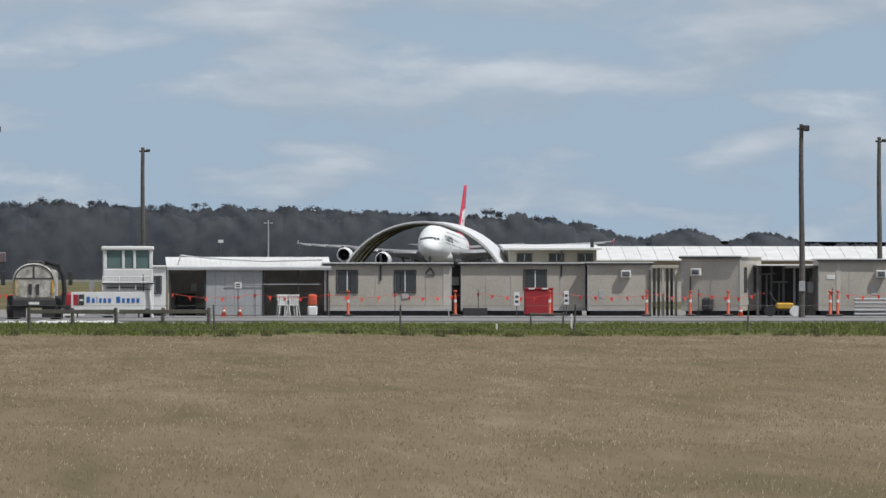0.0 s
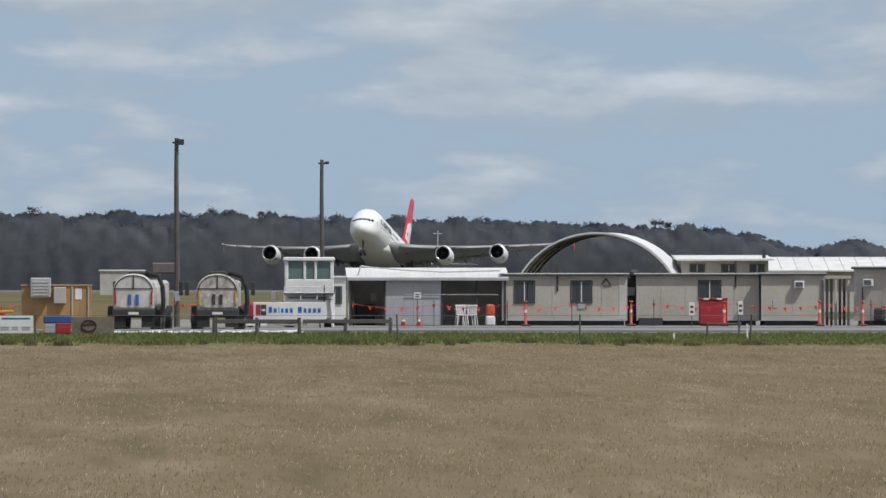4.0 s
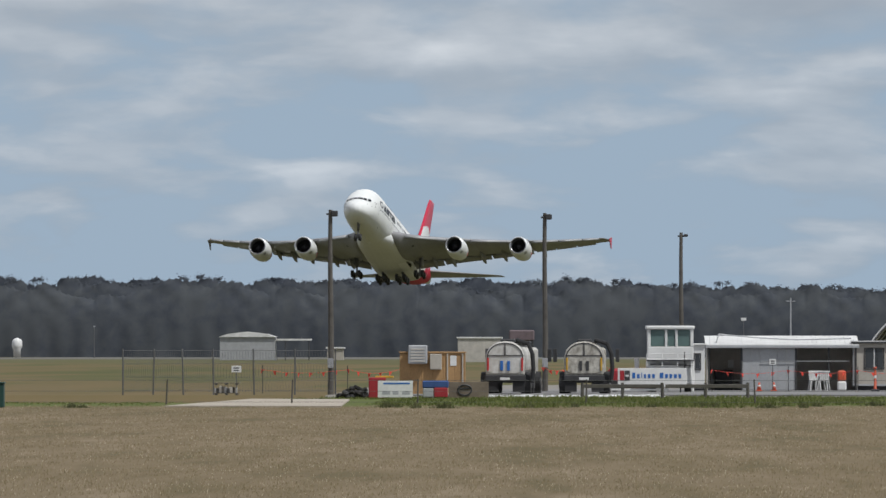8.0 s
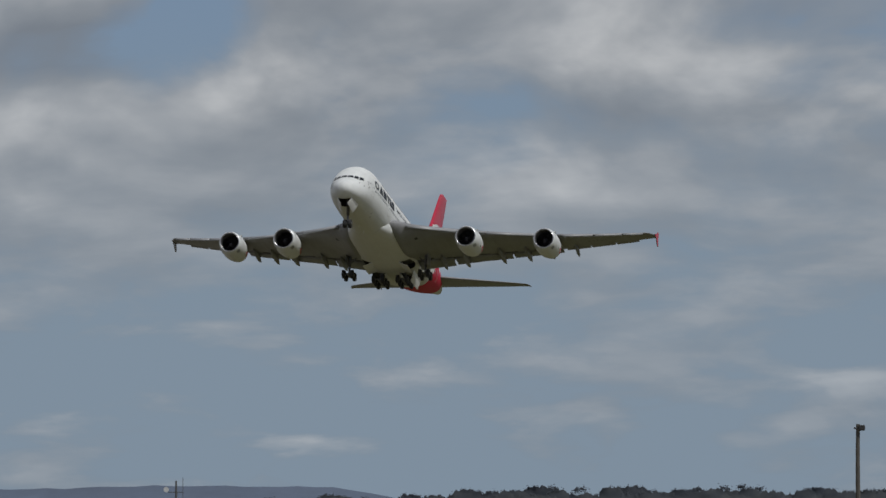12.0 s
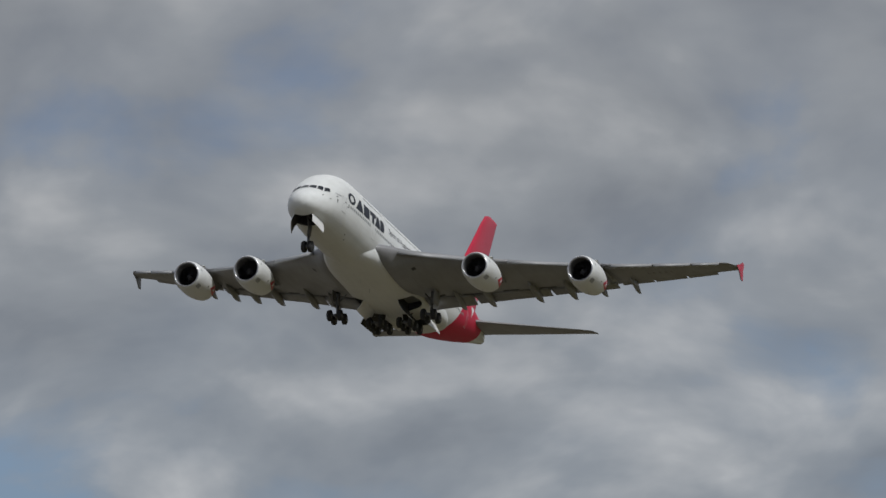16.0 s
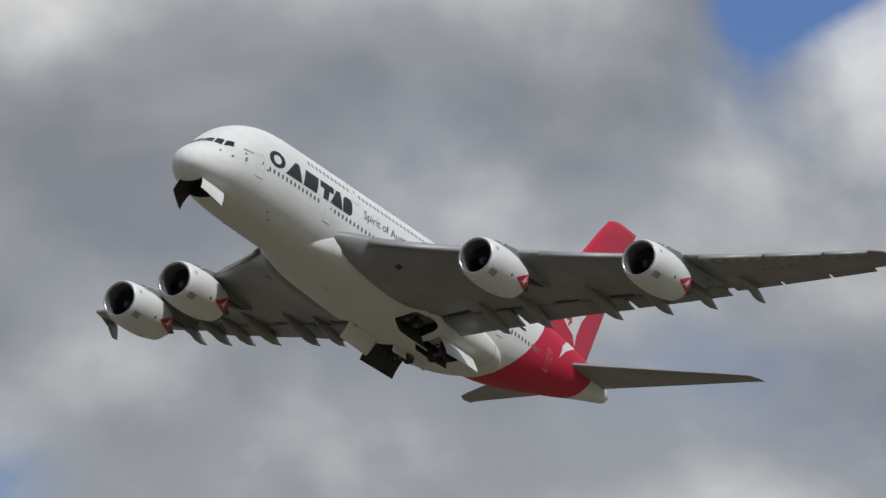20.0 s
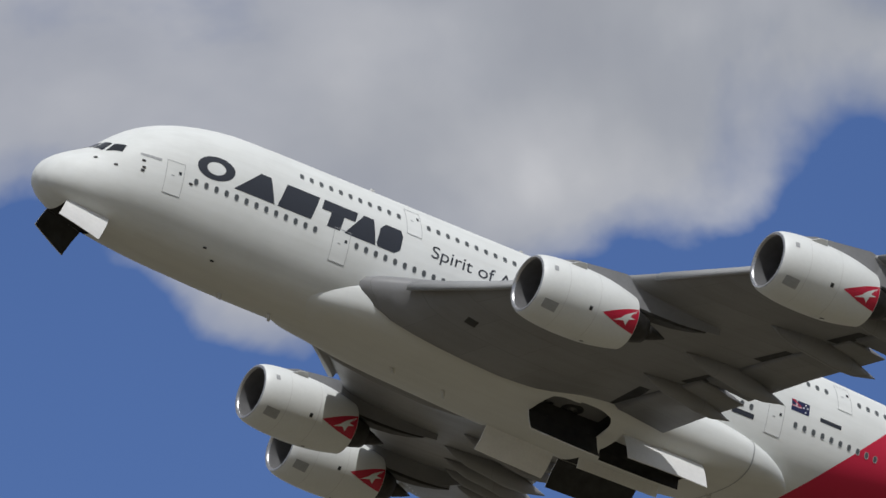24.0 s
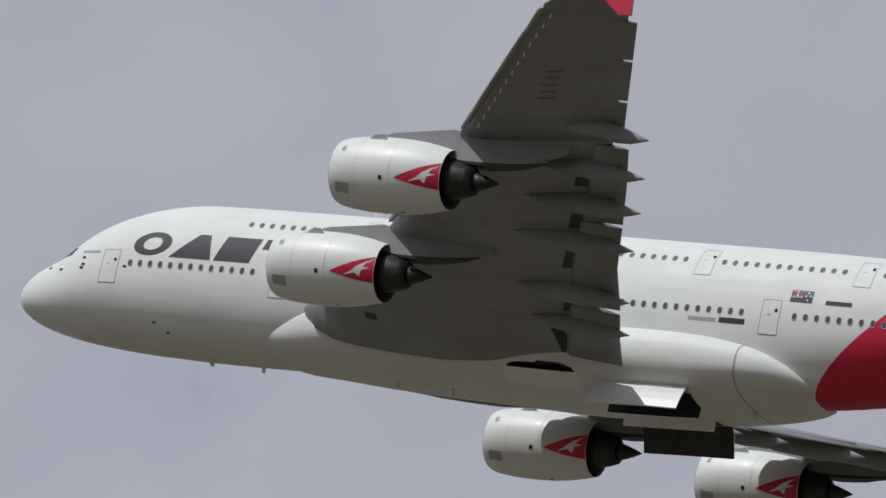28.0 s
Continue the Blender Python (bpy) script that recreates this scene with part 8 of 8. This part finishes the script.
        bm = bmesh.new()
        g = [[bm.verts.new((-w + 2 * w * i / 7, -d + 2 * d * k / 5, 0.02 + 0.08 * rng.random())) for k in range(6)] for i in range(8)]
        for i in range(7):
            for k in range(5):
                bm.faces.new((g[i][k], g[i + 1][k], g[i + 1][k + 1], g[i][k + 1]))
        rim = [v for v in bm.verts if v.is_boundary]
        for v in rim:
            v.co.z = 0.01
        part("sheet", bm, WHITE_SHEET, ob)
    # low field gate remains and a white stake
    ob = empty("small_hurdle", 17.35, 318, 0)
    tagged(ob, "small rusty hurdle standing in the weeds", "hurdle")
    for u in (-0.55, 0.5):
        quick("leg", TIMBER_POLE, ob, (u - 0.03, u + 0.03, 0, 0.06, 0, 0.55))
    quick("bar", TIMBER_POLE, ob, (-0.58, 0.53, 0.01, 0.05, 0.46, 0.52))
    for x, y, h in ((18.0, 316, 0.5), (15.4, 312, 0.22), (-20.5, 330, 0.55)):
        ob = empty("white_stake", x, y, ground_height(x, y))
        tagged(ob, "thin white survey stake in the weeds", "stake", "survey stakes")
        quick("peg", WHITE_SHEET, ob, (-0.03, 0.03, -0.02, 0.02, 0, h), bevel=0.006)
    # stacked rails
    ob = empty("rail_stack", 35.6, 396.5, 0.06)
    tagged(ob, "stack of grey steel rails before a cabin", "rails")
    for k in range(5):
        quick("rail", GREY_SHEET, ob, (-1.3, 2.3, 0, 0.3, 0.03 + k * 0.15, 0.13 + k * 0.15), bevel=0.03)
    for u in (-1.0, 1.8):
        quick("bearer", DARK_STEEL, ob, (u - 0.05, u + 0.05, -0.05, 0.35, 0, 0.03), bevel=0.004)
    # carport with stored posts between cabins
    ob = empty("carport", 31.9, 400, 0.06)
    tagged(ob, "dark open carport full of posts and frames", "carport")
    quick("roof", WHITE_SHEET, ob, (-1.4, 1.6, -0.4, 5, 2.06, 2.12))
    quick("fascia", TIMBER_POLE, ob, (-0.2, 1.6, -0.45, -0.38, 1.95, 2.06))
    quick("back_wall", DARK_STEEL, ob, (-1.4, 1.6, 4.9, 5, 0, 2.06))
    for u in (-1.3, -0.6, -0.1, 0.35, 0.8, 1.5):
        quick("post", GEAR_STEEL if u != 0.35 else GREY_SHEET, ob, (u - 0.05, u + 0.05, 0.0 if abs(u) > 1 else 1.5, 0.1 if abs(u) > 1 else 1.6, 0, 2.06))
    bm = bmesh.new()
    for a, b in (((-0.9, 0.4, 0), (-0.9, 0.4, 1.7)), ((-1.2, 0.4, 1.7), (-0.5, 0.4, 1.75)), ((-0.4, 0.6, 0), (-0.35, 0.6, 1.4)), ((-0.7, 0.6, 1.4), (0.0, 0.6, 1.38))):
        rod(bm, a, b, 0.035, 0.035, 6)
    part("stored_frame", bm, GEAR_STEEL, ob)
    quick("meter_box", GREY_SHEET, ob, (0.85, 1.1, 1.0, 1.2, 0.95, 1.4))
    # gap between cabins with dark posts
    ob = empty("slatted_screen", 26.75, 401, 0.06)
    tagged(ob, "dark slatted screen in a gap between cabins", "screen")
    for k in range(7):
        quick("slat", DARK_STEEL if k % 3 else SHADE_GREY, ob, (-0.6 + k * 0.18, -0.49 + k * 0.18, 0, 0.08, 0, 1.95))
    quick("head", CREAM, ob, (-0.62, 0.65, -0.02, 0.1, 1.95, 2.08))
    ob = empty("slatted_screen", 18.15, 401.5, 0.06)
    tagged(ob, "dark gap screen hung with meter boxes", "screen")
    quick("panel", DARK_STEEL, ob, (-0.25, 0.3, 0, 0.08, 0, 2.0))
    quick("meter_box", GREY_SHEET, ob, (-0.2, 0.15, -0.2, 0, 1.25, 1.6))
    quick("drum", DARK_STEEL, ob, (-0.1, 0.3, -0.3, 0, 2.0, 2.35), bevel=0.1)
    # yellow roller
    ob = empty("plate_roller", 31.2, 393.5, 0.06)
    tagged(ob, "small yellow road roller with a pale wheel", "roller")
    quick("body", YELLOW, ob, (-0.35, 0.35, 0, 0.5, 0.3, 0.55), bevel=0.05)
    quick("bed", DARK_STEEL, ob, (-0.75, 0.3, 0.05, 0.45, 0.22, 0.32), bevel=0.02)
    for u, m in ((0.42, WHITE_SHEET), (-0.6, TYRE)):
        bm = bmesh.new()
        rod(bm, (u, 0.0, 0.22), (u, 0.45, 0.22), 0.22, 0.22, 18)
        part("drum", bm, m, ob)
    bm = bmesh.new()
    rod(bm, (-0.3, 0.25, 0.5), (-0.6, 0.25, 0.95), 0.025, 0.025, 6)
    part("handle", bm, DARK_STEEL, ob)
    # green box in the field's edge
    ob = empty("green_bin", -18.35, 287, 0)
    tagged(ob, "dark green square utility bin in the paddock", "bin")
    quick("body", GREEN_BIN, ob, (-0.48, 0.48, 0, 0.6, 0, 0.76), bevel=0.03)
    quick("lid", GREEN_BIN, ob, (-0.51, 0.51, -0.03, 0.63, 0.76, 0.82), bevel=0.02)


build_small_things()


def build_car():
    ob = empty("hatchback_car", -83, 357, -0.95, 8)
    tagged(ob, "dark blue hatchback driving along the sunken track", "car")
    prof = [(-1.85, 0.45), (-1.88, 0.8), (-1.75, 1.0), (-1.45, 1.38), (-1.2, 1.46), (-0.2, 1.48), (0.35, 1.4), (1.0, 0.98), (1.7, 0.84), (1.85, 0.65), (1.86, 0.35), (1.2, 0.25), (-1.2, 0.25)]
    bm = bmesh.new()
    rings = []
    for y, k in ((-0.82, 0.9), (-0.78, 1.0), (0.78, 1.0), (0.82, 0.9)):
        rings.append([(x, y * (0.86 if z > 1.1 else 1.0), 0.25 + (z - 0.25) * (0.96 if k < 1 else 1)) for x, z in prof])
    loft(bm, rings)
    bmesh.ops.recalc_face_normals(bm, faces=bm.faces)
    part("body", bm, CAR_BLUE, ob, "dark blue painted body")
    for s in (-1, 1):
        for a, b in ((-1.3, -0.5), (-0.42, 0.55)):
            bm = bmesh.new()
            y = s * 0.735
            hi = 1.36
            q = [(a, y + s * 0.06, 1.0), (b + (0.3 if b > 0 else 0), y + s * 0.06, 1.0), (b - (0.15 if b > 0 else 0), y, hi), (a + (0.12 if a < -1 else 0), y, hi)]
            vs = [bm.verts.new(p) for p in q]
            ws = [bm.verts.new((p[0], p[1] - s * 0.03, p[2])) for p in q]
            bm.faces.new(vs), bm.faces.new(ws[::-1])
            for k in range(4):
                bm.faces.new((vs[k], ws[k], ws[(k + 1) % 4], vs[(k + 1) % 4]))
            bmesh.ops.recalc_face_normals(bm, faces=bm.faces)
            part("side_window", bm, DARK_GLASS, ob)
        for u in (-1.2, 1.15):
            bm = bmesh.new()
            rod(bm, (u, s * 0.62, 0.3), (u, s * 0.84, 0.3), 0.3, 0.3, 18)
            w = part("wheel", bm, TYRE, ob)
            bm = bmesh.new()
            rod(bm, (u, s * 0.84, 0.3), (u, s * 0.855, 0.3), 0.18, 0.17, 12)
            part("rim", bm, GEAR_STEEL, w)
        quick("tail_lamp", TAIL_RED, ob, (-1.86, -1.66, s * 0.72 - 0.08, s * 0.72 + 0.08, 0.82, 1.04), bevel=0.02)
        quick("head_lamp", WHITE_SHEET, ob, (1.62, 1.86, s * 0.62 - 0.12, s * 0.62 + 0.12, 0.66, 0.82), bevel=0.03)
        quick("roof_bar", GREY_SHEET, ob, (-1.1, 0.1, s * 0.6 - 0.02, s * 0.6 + 0.02, 1.48, 1.54), bevel=0.006)

    return ob


car = build_car()

# ---- motion ----
FLIGHT = [
    (0.0, pose(95.54, 2262.09, 9.71, -0.30, 2.72, 79.77)),
    (1.0, pose(80.38, 2186.38, 10.45, -0.36, 3.94, 79.99)),
    (2.5, pose(56.79, 2091.31, 12.33, -0.33, 6.77, 79.89)),
    (5.0, pose(15.55, 1957.28, 16.73, -0.28, 11.49, 79.60)),
    (5.5, pose(6.53, 1938.56, 17.11, -0.26, 12.15, 79.64)),
    (6.0, pose(-2.62, 1902.88, 19.60, -0.22, 13.24, 79.66)),
    (6.5, pose(-11.85, 1856.94, 21.77, -0.17, 13.92, 79.63)),
    (7.0, pose(-21.27, 1807.40, 24.33, -0.12, 14.06, 79.53)),
    (7.5, pose(-30.55, 1756.84, 27.29, -0.07, 13.80, 79.42)),
    (8.0, pose(-40.05, 1708.59, 30.41, -0.06, 13.54, 79.40)),
    (8.5, pose(-49.35, 1662.42, 33.40, -0.09, 13.44, 79.61)),
    (9.0, pose(-58.78, 1617.29, 36.92, -0.08, 13.42, 80.06)),
    (9.5, pose(-68.45, 1581.32, 40.88, -0.00, 13.42, 80.61)),
    (10.0, pose(-78.52, 1550.29, 44.49, 0.04, 13.44, 81.09)),
    (10.5, pose(-88.53, 1518.09, 48.54, -0.01, 13.58, 81.43)),
    (11.0, pose(-98.20, 1474.07, 52.92, -0.12, 13.84, 81.62)),
    (11.5, pose(-107.71, 1426.66, 56.85, -0.23, 14.11, 81.76)),
    (12.0, pose(-118.04, 1387.90, 61.44, -0.23, 14.27, 81.89)),
    (12.5, pose(-127.68, 1349.29, 65.88, -0.09, 14.32, 82.01)),
    (13.0, pose(-137.59, 1310.22, 70.31, 0.10, 14.13, 81.91)),
    (13.5, pose(-147.62, 1270.68, 74.85, 0.29, 13.93, 81.82)),
    (14.0, pose(-157.78, 1230.66, 79.50, 0.48, 13.74, 81.72)),
    (14.5, pose(-168.07, 1190.15, 84.25, 0.66, 13.54, 81.62)),
    (15.0, pose(-177.64, 1143.47, 88.63, 0.70, 13.23, 81.59)),
    (15.5, pose(-187.18, 1096.06, 92.97, 0.70, 12.88, 81.51)),
    (16.0, pose(-196.84, 1048.98, 97.35, 0.67, 12.56, 81.40)),
    (16.5, pose(-206.51, 1000.44, 101.73, 0.62, 12.35, 81.27)),
    (17.0, pose(-215.93, 950.78, 106.05, 0.55, 12.28, 81.15)),
    (17.5, pose(-225.66, 902.67, 110.52, 0.51, 12.32, 81.02)),
    (18.0, pose(-235.24, 853.98, 114.87, 0.48, 12.37, 80.88)),
    (18.5, pose(-244.73, 805.13, 119.08, 0.43, 12.35, 80.73)),
    (19.0, pose(-254.87, 758.25, 123.39, 0.39, 12.19, 80.57)),
    (19.5, pose(-264.78, 710.38, 127.41, 0.45, 11.89, 80.41)),
    (20.0, pose(-274.34, 661.82, 131.20, 0.78, 11.56, 80.30)),
    (20.5, pose(-283.89, 613.22, 134.87, 1.35, 11.26, 80.25)),
    (21.0, pose(-293.49, 564.84, 138.51, 1.89, 11.05, 80.26)),
    (21.5, pose(-303.01, 516.40, 142.08, 2.08, 10.99, 80.32)),
    (22.0, pose(-314.11, 470.57, 146.13, 2.26, 10.85, 80.39)),
    (22.5, pose(-325.32, 424.24, 150.06, 2.45, 10.72, 80.46)),
    (23.0, pose(-336.64, 377.43, 153.84, 2.63, 10.58, 80.54)),
    (23.5, pose(-348.08, 330.11, 157.47, 2.81, 10.44, 80.61)),
    (24.0, pose(-359.97, 282.52, 161.16, 3.27, 10.61, 80.28)),
    (24.5, pose(-370.83, 233.64, 164.17, 3.15, 10.81, 79.84)),
    (25.0, pose(-384.03, 186.12, 168.09, 2.20, 11.30, 79.46)),
    (25.5, pose(-397.15, 136.95, 171.59, 0.93, 11.72, 78.95)),
    (26.0, pose(-409.82, 86.51, 174.67, -0.06, 12.23, 78.43)),
    (26.5, pose(-424.16, 35.69, 178.13, -0.49, 12.72, 78.03)),
    (27.0, pose(-435.98, -16.04, 180.15, -0.48, 13.06, 77.46)),
    (27.5, pose(-447.59, -67.49, 181.71, -0.35, 13.21, 77.00)),
    (28.0, pose(-459.27, -119.47, 182.79, -0.22, 13.04, 76.85)),
]


def motions():
    walk(aircraft, FLIGHT)
    # a car passes along the sunken track
    walk(car, [(t, pose(x, 357, -0.95, 0, 0, 8)) for t, x in ((0, -83), (4.5, -82.5), (5.5, -76), (6.5, -62), (7.5, -47.5), (8.5, -33.6), (9, -26.5), (9.5, -19.3), (10, -12.8), (10.6, -11.4), (12, -11.3), (28, -11.3))])
    # the wings hang lower while they carry little weight
    for s in (-1, 1):
        for ob, rest, outward in [(inner_wing[s], Matrix(), False), (outer_wing[s], Matrix(), True)] + [(e, m, False) for e, m in engines[s]]:
            rows = []
            for t, whole, tip in ((0, 1.6, 6.5), (2, 1.2, 5.0), (3.5, 0.8, 3.0), (5, 0.3, 1.0), (7, 0, 0), (28, 0, 0)):
                m = Matrix.Translation((0, s * 3.4, -2.3)) @ Matrix.Rotation(radians(-s * whole), 4, "X") @ Matrix.Translation((0, -s * 3.4, 2.3))
                if outward:
                    z = wing_axis(OUTER)
                    m = m @ Matrix.Translation((0, s * OUTER, z)) @ Matrix.Rotation(radians(-s * tip), 4, "X") @ Matrix.Translation((0, -s * OUTER, -z))
                rows.append((t, m @ rest))
            walk(ob, rows)
    # the nose gear swings forward and up, the body gear aft, the wing gear inward
    walk(nose_gear, [(t, pose(4.7 + 1.3 * d, 0, -2.45 + 0.7 * d, 0, a, 0)) for t, a, d in ((0, 0, 0), (15.4, 0, 0), (16.2, 10, 0), (17.0, 28, 0.1), (17.8, 44, 0.2), (18.8, 64, 0.5), (19.6, 84, 0.8), (20.3, 98, 1), (21, 104, 1), (28, 104, 1))])
    for s in (-1, 1):
        walk(wing_gear[s], [(t, pose(33.8, s * 6.2, -2.15, -s * a, 0, 0)) for t, a in ((0, 0), (15.6, 0), (17.0, 15), (18.0, 34), (19.0, 54), (20.0, 70), (21.0, 80), (22, 82), (28, 82))])
        walk(body_gear[s], [(t, pose(37.9, s * 1.95, -3.2 + d, 0, -a, 0)) for t, a, d in ((0, 0, 0), (15.6, 0, 0), (17.0, 20, 0.15), (18.0, 38, 0.25), (19.0, 56, 0.35), (20.2, 80, 0.8), (21.5, 95, 1.5), (22.5, 100, 1.8), (28, 100, 1.8))])
        for door, rows in ((nose_door, ((0, 0), (11.3, 0), (12.0, 50), (12.7, 94), (25.3, 94), (26.2, 45), (27.0, 0), (28, 0))),
                           (body_door, ((0, 0), (11.3, 0), (12.0, 62), (13.0, 107), (28, 107))),
                           (keel_door, ((0, 0), (11.3, 0), (12.0, -40), (13.0, -88), (28, -88))),
                           (wing_door, ((0, 0), (11.3, 0), (12.0, -40), (13.0, -78), (26.2, -78), (27.0, -40), (28, 0)))):
            ob, hinge, axis = door[s]
            walk(ob, [(t, Matrix.Translation(hinge) @ Matrix.Rotation(radians(s * a), 4, axis)) for t, a in rows])


motions()
